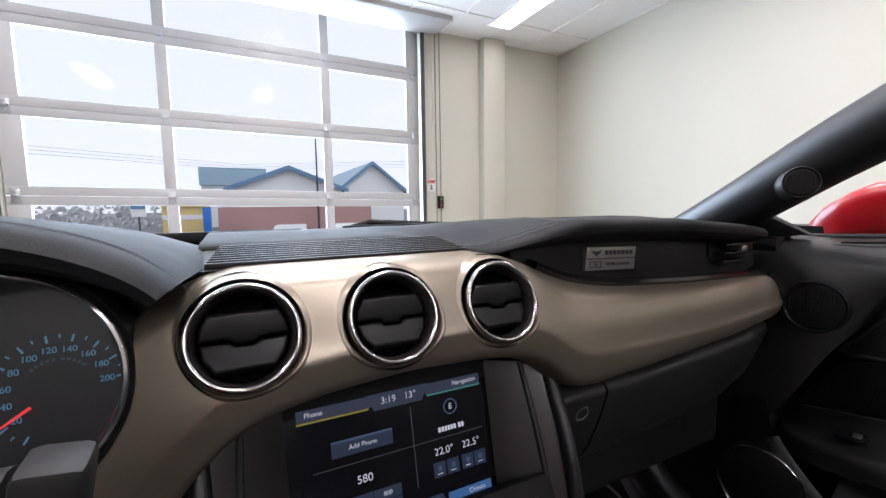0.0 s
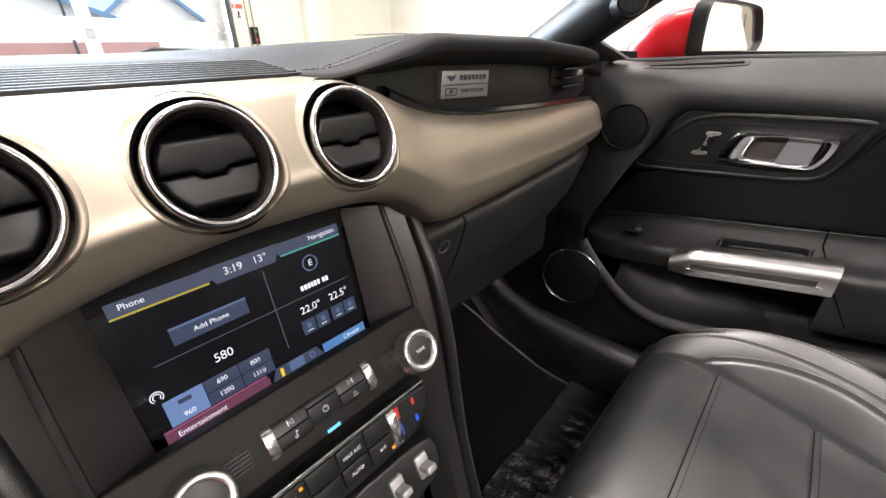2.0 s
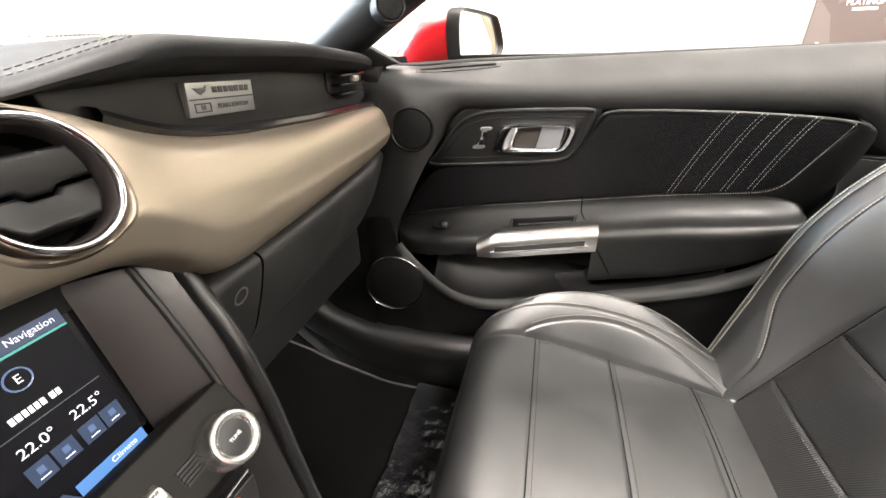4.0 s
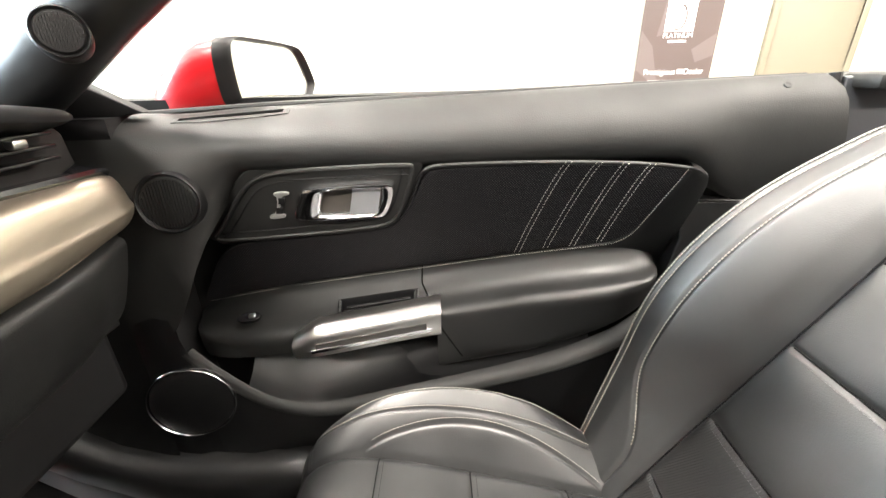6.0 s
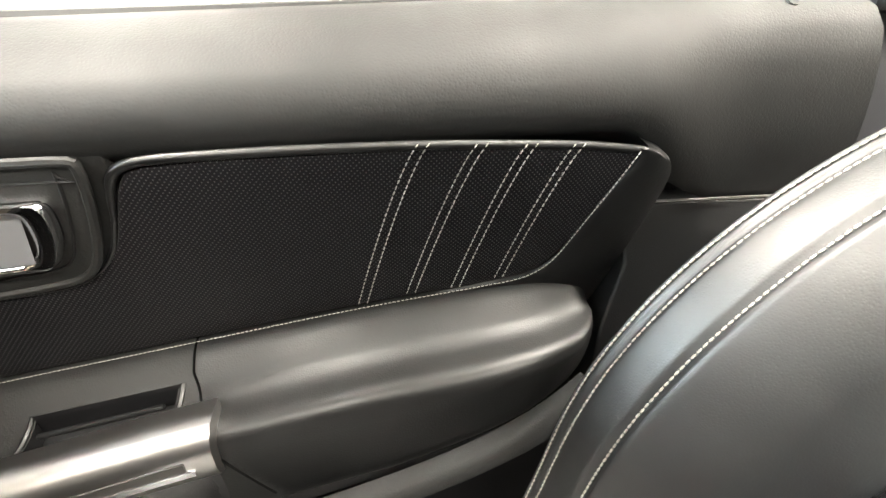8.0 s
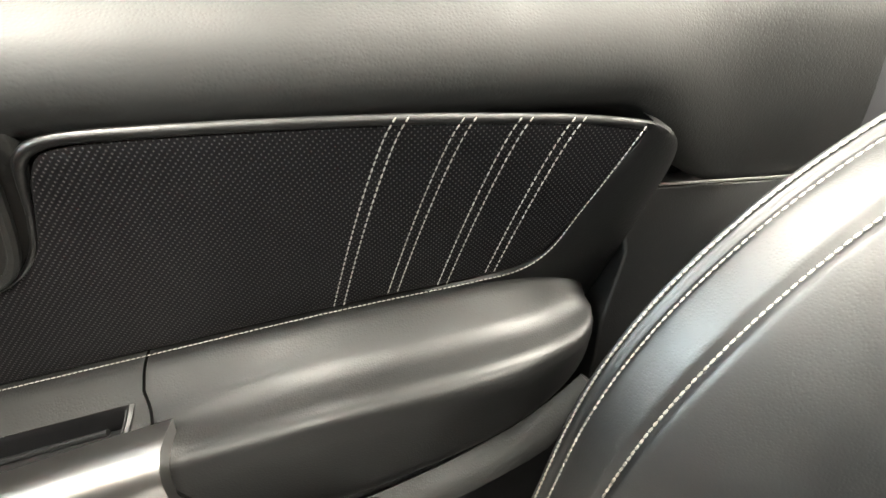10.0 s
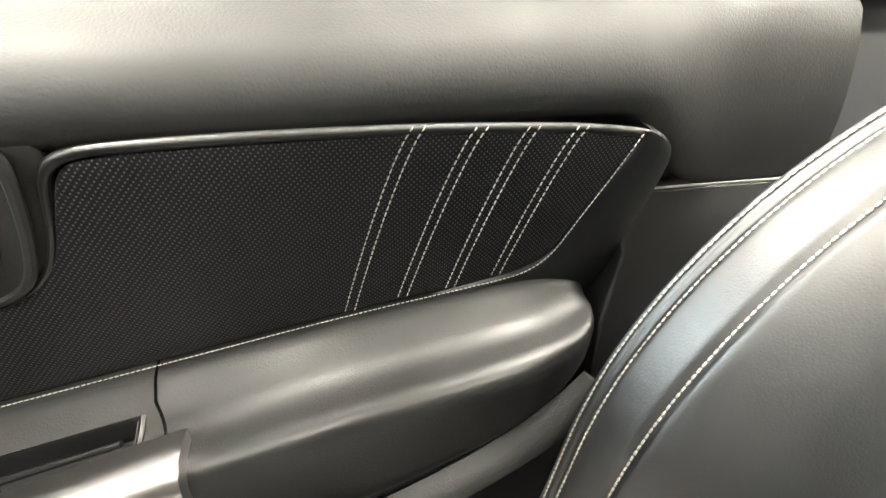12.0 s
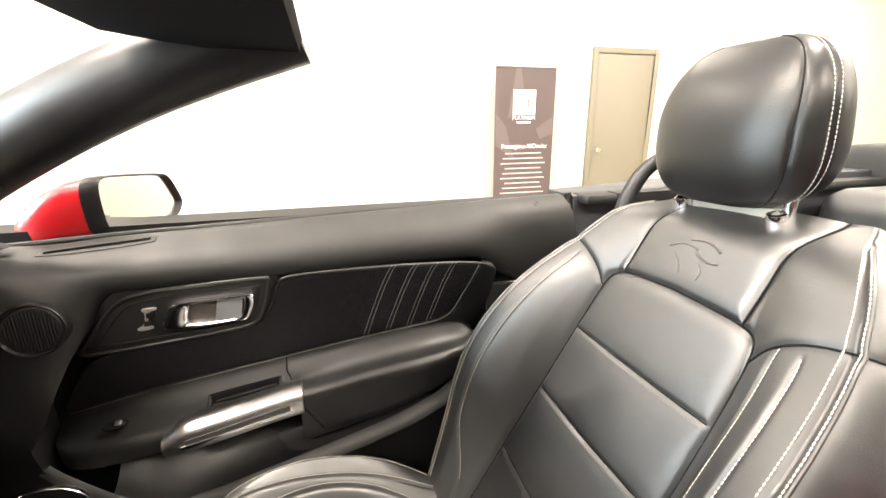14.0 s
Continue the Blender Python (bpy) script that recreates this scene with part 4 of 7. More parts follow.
ARM_Y = span(0.583, -0.1075, 150)
CUP_Y, CUP_K = (0.236, 0.350), [k for k in range(len(ARM_LINE)) if 0.6215 < ARM_LINE[k][0] < 0.649 and ARM_LINE[k][1] > -0.045]
V, F = sheet([[arm_point(y, k) for k in range(len(ARM_LINE))] for y in ARM_Y])
w = len(ARM_LINE)
F = [f for f in F if not (CUP_Y[0] < V[f[0]][1] < CUP_Y[1] and CUP_Y[0] < V[f[2]][1] < CUP_Y[1] and CUP_K[0] <= f[0] % w and f[0] % w < CUP_K[-1])]
pad, panel = [], []
for f in F:
    y, z = sum(V[i][1] for i in f) / 4, sum(V[i][2] for i in f) / 4
    if 0.206 < y < 0.56 and z < lerp_table(ZS, y) - 0.072 and any(V[i][0] < 0.68 for i in f):
        continue  # open to the door pocket below the pull bar
    (panel if y > 0.228 - 0.6 * max(0.0, lerp_table(ZS, y) - 0.018 - z) else pad).append(f)
ARM_HIDE = hide("armrest_leather", (0.0048, 0.0049, 0.0050), 0.41, 620, 0.14, 0.03, 0.50)
arm = part("armrest", (V, pad), ARM_HIDE, door, "padded black leather armrest")
part("switch_panel", (V, panel), SOFT, door, "hard black panel with the grab cup")
joint = [p for p in (arm_point(0.2285 - 0.6 * max(0.0, -0.018 - ARM_LINE[k][1]), k) for k in range(len(ARM_LINE))) if p.z > lerp_table(ZS, 0.2) - 0.115]
part("panel_joint", tube(joint, 0.0011, 5), SLOT, door)
# the grab cup: a rim round the opening, walls, a stepped floor
ring = [(CUP_Y[0] + (CUP_Y[1] - CUP_Y[0]) * q, CUP_K[-1]) for q in span(0, 1, 14)] + [(CUP_Y[1], k) for k in CUP_K[-2::-1]] + [(CUP_Y[1] + (CUP_Y[0] - CUP_Y[1]) * q, CUP_K[0]) for q in span(0, 1, 14)[1:]] + [(CUP_Y[0], k) for k in CUP_K[1:-1]]
ring = [arm_point(y, k) for y, k in ring]
cup_mid = sum(ring, Vector()) / len(ring)
rows = []
for k, h in ((1.05, -0.002), (1.045, 0.002), (0.99, 0.003), (0.95, 0.0015), (0.93, -0.004), (0.91, -0.016)):
    rows.append([Vector((cup_mid.x + (p.x - cup_mid.x) * (k if k < 1 else 1 + (k - 1) * 2), cup_mid.y + (p.y - cup_mid.y) * (1 + (k - 1) * 0.7), p.z + h)) for p in ring])
cup = part("grab_cup", sheet(rows, close_u=True), HARD, door, "moulded grab cup behind the pull bar")
part("floor", (rows[-1], [tuple(range(len(ring)))]), MAT_BLACK, cup, smooth=False)
part("ridge", tube([(0.636, y, lerp_table(ZS, y) - 0.027) for y in span(0.335, 0.245, 8)], 0.0022, 8), HARD, cup)


def edge_z(y):
    return 0.692 - 0.15 * (y - 0.214)


swz = lerp_table(ZS, 0.482) - 0.0195
sw = part("window_switch", moved(slab(smooth_line([(-0.008, -0.016), (0.008, -0.018), (0.009, 0.016), (-0.007, 0.018)], 1, True), lambda u, v, h: Vector((u, v, h)), 0.0012, 0.0008, 0.004), pose(0.642, 0.482, swz, -8, -22, 0)), GLOSS_BLACK, door, "black window switch")
part("tip", moved(box(-0.004, 0.004, -0.012, -0.002, 0.001, 0.0055, 0.0018, 3), pose(0.642, 0.482, swz, -8, -22, 0)), SATIN, sw, "silver switch tip")

# bright pull bar
PULL = [(0.630, 0.004), (0.618, 0.0045), (0.607, 0.002), (0.599, -0.006), (0.5965, -0.016), (0.5965, -0.030), (0.599, -0.040), (0.606, -0.044), (0.622, -0.044)]
rows = []
for y in span(0.405, 0.2025, 30):
    f = ease(0.409, 0.368, y)
    z = edge_z(y)
    rows.append([(x - 0.010 * ease(0.2, 0.4, y), y - 0.10 * max(0.0, y - 0.37) * -dz / 0.044, z - 0.014 * (1 - f) + dz * (0.55 + 0.45 * f)) for x, dz in PULL])
pull = part("pull_bar", sheet(rows, caps=True), SATIN, door, "bright satin-chrome pull bar")
rows = [[(x - 0.010 * ease(0.2, 0.4, y), y, edge_z(y) + dz) for x, dz in ((0.5985, -0.017), (0.5955, -0.018), (0.5955, -0.026), (0.5985, -0.027))] for y in span(0.372, 0.222, 10)]
part("slot", sheet(rows, close_u=True, caps=True), mat("slot_grey", (0.06, 0.058, 0.055), 0.35, 0.6), pull, "dark slot")
rows = [[(x - 0.010 * ease(0.2, 0.4, y), y, edge_z(y) + dz) for x, dz in ((0.599, -0.0255), (0.5945, -0.0265), (0.5945, -0.031), (0.599, -0.033))] for y in span(0.378, 0.216, 10)]
part("lower_rib", sheet(rows, close_u=True, caps=True), CHROME, pull)

# lower carrier with the pocket ledge
LEDGE = smooth_line([(0.556, 0.630), (0.548, 0.618), (0.527, 0.594), (0.49, 0.558), (0.458, 0.535), (0.41, 0.519), (0.36, 0.524), (0.30, 0.538), (0.19, 0.562), (0.05, 0.598), (-0.028, 0.632), (-0.065, 0.660), (-0.085, 0.680)], 2)
SEC = [(0.634, -0.040), (0.633, -0.006), (0.627, 0.001), (0.617, -0.004), (0.608, -0.012), (0.6025, -0.021), (0.6015, -0.027), (0.605, -0.031), (0.618, -0.034), (0.634, -0.035)]
rows = []
for i, p in enumerate(LEDGE):
    a, b = LEDGE[max(0, i - 1)], LEDGE[min(len(LEDGE) - 1, i + 1)]
    t = (b - a).normalized()
    n = Vector((t.y, -t.x))
    if n.y < 0 and abs(t.x) > 0.2:
        n = -n
    if i < 8:
        n = Vector((-abs(n.x), abs(n.y)))
    q = 0.32 + 0.36 * ease(14, 40, i)
    rows.append([(0.607 + (x - 0.607) * q, p.x + n.x * d * (0.3 + 0.7 * q), p.y + n.y * d * (0.3 + 0.7 * q)) for x, d in SEC])
part("pocket_ledge", sheet(rows, caps=True), SOFT, door, "grey-black plastic pocket ledge")
rows = [[(0.622, 0.665, z) for z in (0.76, 0.62, 0.50, 0.37)], [(0.606, 0.62, z) for z in (0.77, 0.62, 0.50, 0.37)], [(0.605, 0.59, z) for z in (0.77, 0.62, 0.50, 0.37)]]
for p in LEDGE[1:]:
    top = p.y - 0.026
    rows.append([(0.607 + 0.020 * ease(0.52, 0.44, p.x) + d * 0.06, p.x, top + (0.37 - top) * f) for f, d in ((0.0, 0.0), (0.3, 0.0), (0.7, 0.05), (1.0, 0.2))])
rows.append([(0.64, -0.33, z) for z in (0.62, 0.54, 0.46, 0.37)])
part("lower_panel", sheet(rows), HARD, door, "black plastic lower door panel")
part("pocket_back", sheet([[(0.700, y, z) for z in (0.40, 0.90)] for y in (0.6, -0.2)]), HARD, door, smooth=False)
part("pocket_front", sheet([[(x, p.x, p.y - 0.012 + (dz + 0.010) * ease(0.14, 0.42, p.x)) for x, dz in ((0.620, -0.008), (0.636, 0.000), (0.655, 0.016), (0.676, 0.040), (0.690, 0.066))] for p in LEDGE if 0.10 < p.x < 0.50]), HARD, door, "grained front of the door pocket")
# Matt black paints in the shade below the pull bar.
part("pocket_floor", sheet([[(x, p.x, p.y + dz) for x, dz in ((0.622, -0.014), (0.640, -0.010), (0.665, 0.000), (0.685, 0.014), (0.699, 0.040))] for p in LEDGE if -0.03 < p.x < 0.49]), MAT_BLACK, door, "door pocket floor, blackened as if in shade")
rear = [(-0.125, 0.8115), (-0.335, 0.806), (-0.36, 0.60), (-0.10, 0.60), (-0.115, 0.70), (-0.135, 0.76)]
part("rear_trim", slab(rear, lambda u, v, h: Vector((0.674 - h - (0.8115 - v) * 0.20, u, v)), 0.003, 0.003, 0.03), LEATHER, door, "smooth grey-black leather door end")
part("trim_line", tube([(0.668, -0.14, 0.8135), (0.669, -0.25, 0.810), (0.669, -0.335, 0.8075)], 0.0012, 5), SATIN, door)

# ---- wing mirror ----
wing = thing("wing_mirror", (0.75, 0.5, 0.92), "red painted wing mirror with a dark rim", "mirror")
gm = [Vector(p) for p in ((0.723, 0.473, 0.947), (0.718, 0.476, 0.958), (0.717, 0.477, 1.012), (0.728, 0.474, 1.026), (0.75, 0.466, 1.027), (0.834, 0.434, 1.021), (0.853, 0.427, 1.015), (0.868, 0.418, 0.972), (0.866, 0.418, 0.962), (0.852, 0.423, 0.944), (0.83, 0.432, 0.942), (0.74, 0.467, 0.941))]
gm = smooth_line(gm, 2, True)
gc = sum(gm, Vector()) / len(gm)
fw = Vector((-0.02, 0.145, -0.012))
rows = []
for f, k in ((-0.06, 1.03), (0.0, 1.07), (0.2, 1.07), (0.42, 0.98), (0.65, 0.80), (0.84, 0.56), (0.96, 0.30), (1.0, 0.10)):
    rows.append([gc + (p - gc) * k + fw * f + Vector((0, 0, -0.040 * max(0.0, f) ** 1.6)) for p in gm])
part("shell", sheet(rows[1:], close_u=True, caps=True), RED, wing, "glossy red shell")
part("rim", sheet([[gc + (p - gc) * k + fw * f for p in gm] for f, k in ((0.04, 1.085), (-0.08, 1.06), (-0.1, 1.02), (-0.08, 0.985), (0.0, 0.98))], close_u=True), HARD, wing, "dark grey rim")
part("glass", ([gc + (p - gc) * 0.99 + fw * -0.03 for p in gm], [tuple(range(len(gm)))]), MIRROR, wing, "mirror glass", smooth=False)
part("foot", box(0.725, 0.78, 0.47, 0.53, 0.915, 0.948, 0.01), MAT_BLACK, wing)

# ---- dashboard ----
dash = thing("dashboard", (0.1, 0.8, 0.6), "black leather dashboard with a brushed champagne metal band", "dashboard")
Z_TOP = [(-0.215, 0.900), (-0.19, 0.924), (-0.16, 0.943), (-0.144, 0.947), (-0.12, 0.950), (0.08, 0.950), (0.112, 0.947), (0.14, 0.936), (0.17, 0.922), (0.21, 0.909), (0.27, 0.900), (0.40, 0.892), (0.60, 0.886), (0.625, 0.876)]
Z_LOW = [(-0.215, 0.72), (-0.167, 0.795), (-0.145, 0.822), (-0.121, 0.838), (-0.076, 0.849), (-0.011, 0.855), (0.06, 0.853), (0.098, 0.848), (0.125, 0.840), (0.145, 0.825), (0.166, 0.803), (0.20, 0.797), (0.30, 0.800), (0.476, 0.810), (0.60, 0.824), (0.625, 0.836)]
Y_TOP = [(-0.215, 0.60), (-0.14, 0.612), (0.10, 0.612), (0.14, 0.602), (0.20, 0.580), (0.30, 0.574), (0.58, 0.578), (0.625, 0.60)]
Y_MID = [(-0.215, 0.545), (-0.15, 0.528), (0.12, 0.526), (0.25, 0.535), (0.45, 0.540), (0.58, 0.546), (0.612, 0.565), (0.625, 0.59)]
Y_LOW = [(-0.215, 0.58), (-0.12, 0.565), (0.13, 0.562), (0.25, 0.562), (0.50, 0.556), (0.60, 0.565), (0.625, 0.60)]
VENTS = [(-0.1235, 0.5365, 0.9105), (-0.0195, 0.5360, 0.9105), (0.0805, 0.5370, 0.911)]
VENT_N = Vector((0, -0.935, 0.355)).normalized()
WELL = 0.0408


def blur_table(table, x, w=0.012):
    return sum(lerp_table(table, x + d * w) for d in (-1.5, -1, -0.5, 0, 0.5, 1, 1.5)) / 7


def trim_section(x):
    zt, zb = blur_table(Z_TOP, x), blur_table(Z_LOW, x)
    yt, ym, yb = blur_table(Y_TOP, x), blur_table(Y_MID, x), blur_table(Y_LOW, x)
    hgt = zt - zb
    k = 1.0 - ease(0.10, 0.20, x)
    ctrl = [(yt + 0.012, zt - 0.004), (yt, zt), (yt - (yt - ym) * (0.50 + 0.10 * k), zt - hgt * (0.07 - 0.04 * k)), (ym + (yt - ym) * (0.22 + 0.02 * k), zt - hgt * (0.28 - 0.04 * k)), (ym + 0.003, zt - hgt * 0.52), (ym, zt - hgt * 0.60), (ym, zt - hgt * 0.64), (ym + 0.002, zt - hgt * 0.74), (ym + 0.006, zt - hgt * 0.85), (ym + 0.012, zt - hgt * 0.915), (max(ym + 0.02, yb - 0.010), zb + hgt * 0.04), (yb + 0.004, zb), (yb + 0.02, zb + 0.002)]
    return [Vector((x, p[0], p[1])) for p in smooth_line([(a, b, 0) for a, b in ctrl], 3)]


rows = [trim_section(x) for x in span(-0.235, 0.625, 420)]
V, F = sheet(rows)
# the band's end follows the round gauge
for i, v in enumerate(V):
    r = math.hypot(v[0] + 0.2605, v[2] - 0.8926)
    if 0.064 < r < 0.0732:
        V[i] = (-0.2605 + (v[0] + 0.2605) * 0.0732 / r, v[1], 0.8926 + (v[2] - 0.8926) * 0.0732 / r)
def from_vent(v, at):
    return math.hypot(v[0] - at[0], (v[2] - at[2]) / VENT_N.y)


for i, v in enumerate(V):
    for at in VENTS:
        r = from_vent(v, at)
        if WELL - 0.0028 < r < WELL:
            V[i] = Vector((at[0] + (v[0] - at[0]) * WELL / r, v[1], at[2] + (v[2] - at[2]) * WELL / r))
keep = []
for f in F:
    ok = min(math.hypot(V[i][0] + 0.2605, V[i][2] - 0.8926) for i in f) > 0.0728
    if ok and all(from_vent(V[i], at) > WELL - 1e-5 for i in f for at in VENTS):
        keep.append(f)
part("metal_band", (V, keep), TRIM, dash, "brushed champagne metal dash band", sharp=60)


COLLAR = mat("brown_black_collar", (0.048, 0.041, 0.041), 0.34, 0.4)
RING = mat("vent_chrome", (0.56, 0.53, 0.53), 0.15, 1.0)


def band_y(x, z):
    """How far forward the band's face lies at a place."""
    sec = trim_section(x)
    sec = sec[max(range(len(sec)), key=lambda i: sec[i].z):]
    z = min(z, sec[0].z - 0.0015)
    for a, b in zip(sec, sec[1:]):
        if b.z <= z <= a.z and a.z > b.z:
            return a.y + (b.y - a.y) * (a.z - z) / (a.z - b.z)
    return sec[len(sec) // 2].y


def vent(at):
    rows = []
    for a in [2 * math.pi * k / 96 for k in range(96)]:
        def rim(r, lean, out):
            x, z = at[0] + r * math.cos(a), at[2] - r * math.sin(a) * VENT_N.y
            brim = blur_table(Z_TOP, x) - 0.0015
            out = out * ease(0.0, 0.005, brim - z) - 0.0015 * (1 - ease(-0.001, 0.003, brim - z)) if out > -0.002 else out
            z = min(z, brim)
            plane = at[1] - (z - at[2]) * VENT_N.z / VENT_N.y
            return Vector((x, band_y(x, z) * (1 - lean) + plane * lean - out, z))
        rows.append([rim(WELL + 0.0032, 0.0, -0.0010), rim(WELL + 0.0016, 0.0, 0.0006), rim(WELL, 0.05, 0.0012), rim(WELL - 0.0010, 0.35, 0.0010), rim(WELL - 0.0018, 0.75, -0.0010), rim(WELL - 0.0022, 1.0, -0.0050), rim(WELL - 0.0024, 1.0, -0.016)])
    part("vent_well", sheet(rows, close_v=True), TRIM, dash, "soft raised metal lip", sharp=70)
    m = facing(at, VENT_N) @ Matrix.Scale(0.885, 4)
    v = part("round_vent", lathe([(0.0448, -0.004), (0.0440, -0.010), (0.0425, -0.004)], m, 64), MAT_BLACK, dash, "round dash air vent")
    part("ring", lathe([(0.0404, -0.010), (0.0408, 0.000), (0.0405, 0.0030), (0.0396, 0.0050), (0.0384, 0.0056), (0.0372, 0.0050), (0.0362, 0.0034), (0.0357, 0.0012)], m, 72), RING, v, "polished chrome ring", sharp=70)
    part("collar", lathe([(0.0358, 0.0016), (0.0352, 0.0004), (0.0345, -0.0040), (0.0338, -0.0090), (0.0332, -0.024)], m, 56), COLLAR, v, "dark collar")
    # Black lining paints in the dark depth behind the blades.
    part("duct", lathe([(0.0332, -0.012), (0.0328, -0.03), (0.0, -0.032)], m, 40), SLOT, v)
    for lo, hi, tilt in ((0.0005, 0.0200, 14), (-0.0250, -0.0025, -18)):
        c = (lo + hi) / 2
        edge = lambda q: math.sqrt(max(0.0, 0.0324 ** 2 - q * q))
        out = [(-edge(lo) * 0.98, lo), (-0.011, lo), (-0.007, lo - 0.004 if lo > 0 else lo), (0.007, lo - 0.004 if lo > 0 else lo), (0.011, lo), (edge(lo) * 0.98, lo), (edge(c) * 0.985, c), (edge(hi) * 0.97, hi), (0.011, hi), (0.007, hi + (0.0 if lo > 0 else -0.004)), (-0.007, hi + (0.0 if lo > 0 else -0.004)), (-0.011, hi), (-edge(hi) * 0.97, hi), (-edge(c) * 0.985, c)]
        mm = m @ pose(0, c, -0.0085, tilt, 0, 0) @ pose(0, -c, 0)
        part("blade", slab(out, lambda a, b2, h: mm @ Vector((a, b2, h)), 0.005, 0.0030, 0.004), BLADE, v, "black swivel blade")


for at in VENTS:
    vent(at)

# top skin, running into the passenger pod
LIP_Y = [(-0.16, 0.690), (0.045, 0.690), (0.065, 0.665), (0.080, 0.615), (0.095, 0.588), (0.115, 0.573), (0.14, 0.562), (0.165, 0.551), (0.19, 0.5435), (0.354, 0.543), (0.50, 0.548), (0.552, 0.557), (0.60, 0.59), (0.64, 0.66)]
LIP_Z = [(-0.16, 0.960), (0.045, 0.960), (0.065, 0.957), (0.080, 0.951), (0.095, 0.9485), (0.115, 0.955), (0.14, 0.9635), (0.165, 0.972), (0.19, 0.9785), (0.354, 0.975), (0.50, 0.963), (0.552, 0.957), (0.60, 0.951), (0.64, 0.944)]
rows = []
for x in span(-0.16, 0.64, 110):
    y, z = blur_table(LIP_Y, x, 0.008), blur_table(LIP_Z, x, 0.008)
    back = 0.964 + 0.010 * ease(0.0, 0.25, x) - 0.012 * ease(0.45, 0.64, x)
    g = 0.45 + 0.55 * ease(0.105, 0.185, x) - 0.4 * ease(0.52, 0.62, x)
    row = [(y + 0.046, z - 0.0265 * g), (y + 0.022, z - 0.0205 * g), (y + 0.008, z - 0.0160 * g), (y + 0.0015, z - 0.0125 * g), (y, z - 0.008 * g), (y + 0.0015, z - 0.0035 * g), (y + 0.006, z + 0.0002), (y + 0.02, z + 0.002)]
    for f in span(0.1, 1, 14):
        yy = y + 0.02 + (1.07 - y - 0.02) * f
        row.append((yy, z + 0.002 + (back - z) * ease(0, 0.35, f) - 0.055 * max(0.0, f - 0.35) ** 1.5))
    rows.append([(x, p, q) for p, q in row])
part("top_pad", sheet(rows), DASH_HIDE, dash, "padded black leather dash top")
GREY_THREAD = mat("grey_thread", (0.09, 0.09, 0.092), 0.8)
lip = [Vector((x, blur_table(LIP_Y, x, 0.008) + 0.012, blur_table(LIP_Z, x, 0.008) + 0.0030)) for x in span(0.088, 0.178, 16)]
for off in (0.0, 0.007):
    line = smooth_line([*lip, lip[-1] + Vector((0.008, 0.035, 0.0012)), lip[-1] + Vector((0.015, 0.10, 0.001))], 2)
    part("stitch_line", stitches([p + Vector((-off, off * 0.9, 0.0004)) for p in line], 0.005, 0.004, 0.0006), GREY_THREAD, dash)
pod = smooth_line([(0.118, 0.945), (0.15, 0.966), (0.19, 0.972), (0.35, 0.969), (0.50, 0.957), (0.575, 0.948), (0.575, 0.885), (0.40, 0.890), (0.27, 0.898), (0.20, 0.908), (0.16, 0.922)], 1, True)
part("pod_panel", slab([(p[0], p[1]) for p in pod], lambda u, v, h: Vector((u, 0.590 - h + (v - 0.9) * 0.10, v)), 0.004, 0.002, 0.01), POD, dash, "recessed black pod panel")
part("pod_shelf", sheet([[(x, 0.600, blur_table(Z_TOP, x) + 0.010), (x, 0.588, blur_table(Z_TOP, x) + 0.0075), (x, 0.5765, blur_table(Z_TOP, x) + 0.006), (x, 0.574, blur_table(Z_TOP, x) + 0.002), (x, 0.578, blur_table(Z_TOP, x) - 0.004)] for x in span(0.15, 0.60, 40)]), GLOSS_BLACK, dash, "gloss black pod sill")
# side vent of the pod
sv = part("side_vent", slab(smooth_line([(0.462, 0.957), (0.545, 0.951), (0.548, 0.905), (0.458, 0.906)], 1, True), lambda u, v, h: Vector((u, 0.5875 - h, v)), 0.002, 0.001, 0.002), MAT_BLACK, dash, "dark slotted side vent")
for k in range(4):
    z = 0.914 + k * 0.0115
    part("slat", box(0.466 + 0.001 * k, 0.542, 0.568, 0.584, z - 0.0016, z + 0.0016, 0.0012), GLOSS_BLACK, sv)
part("tab", box(0.494, 0.508, 0.561, 0.570, 0.928, 0.936, 0.002), SATIN, sv, "silver vent tab")
# edition plaque: a word bar, and the line that reads plainly
plq = part("plaque", slab([(0.229, 0.9465), (0.309, 0.9435), (0.307, 0.9160), (0.226, 0.9195)], lambda u, v, h: Vector((u, 0.5850 - h, v)), 0.0018, 0.0008, 0.006), mat("plaque_metal", (0.42, 0.42, 0.42), 0.38, 0.85), dash, "small brushed metal edition plaque")
PLQ_DARK = mat("plaque_print", (0.05, 0.05, 0.05), 0.5)
pm = Matrix.Translation((0.268, 0.5830, 0.9315)) @ pose(0, 0, 0, 90, 0, 0) @ pose(0, 0, 0, 0, 0, -2.2)
part("divider", moved(box(-0.039, 0.039, -0.0006, 0.0006, 0, 0.0004), pm), PLQ_DARK, plq, smooth=False)
part("emblem", moved(slab([(-0.034, 0.009), (-0.022, 0.0085), (-0.018, 0.011), (-0.020, 0.006), (-0.026, 0.0035), (-0.030, 0.006)], lambda u, v, h: Vector((u, v, h)), 0.0004, 0.0001, 0), pm), PLQ_DARK, plq, smooth=False)
part("word_bar", join(*[moved(box(-0.012 + k * 0.0068, -0.007 + k * 0.0068, 0.0045, 0.0095, 0, 0.0004), pm) for k in range(7)]), PLQ_DARK, plq, smooth=False)
lettering("years_line", "YEARS EDITION", 0.0056, pm @ pose(0.010, -0.0068, 0.0003), PLQ_DARK, plq)
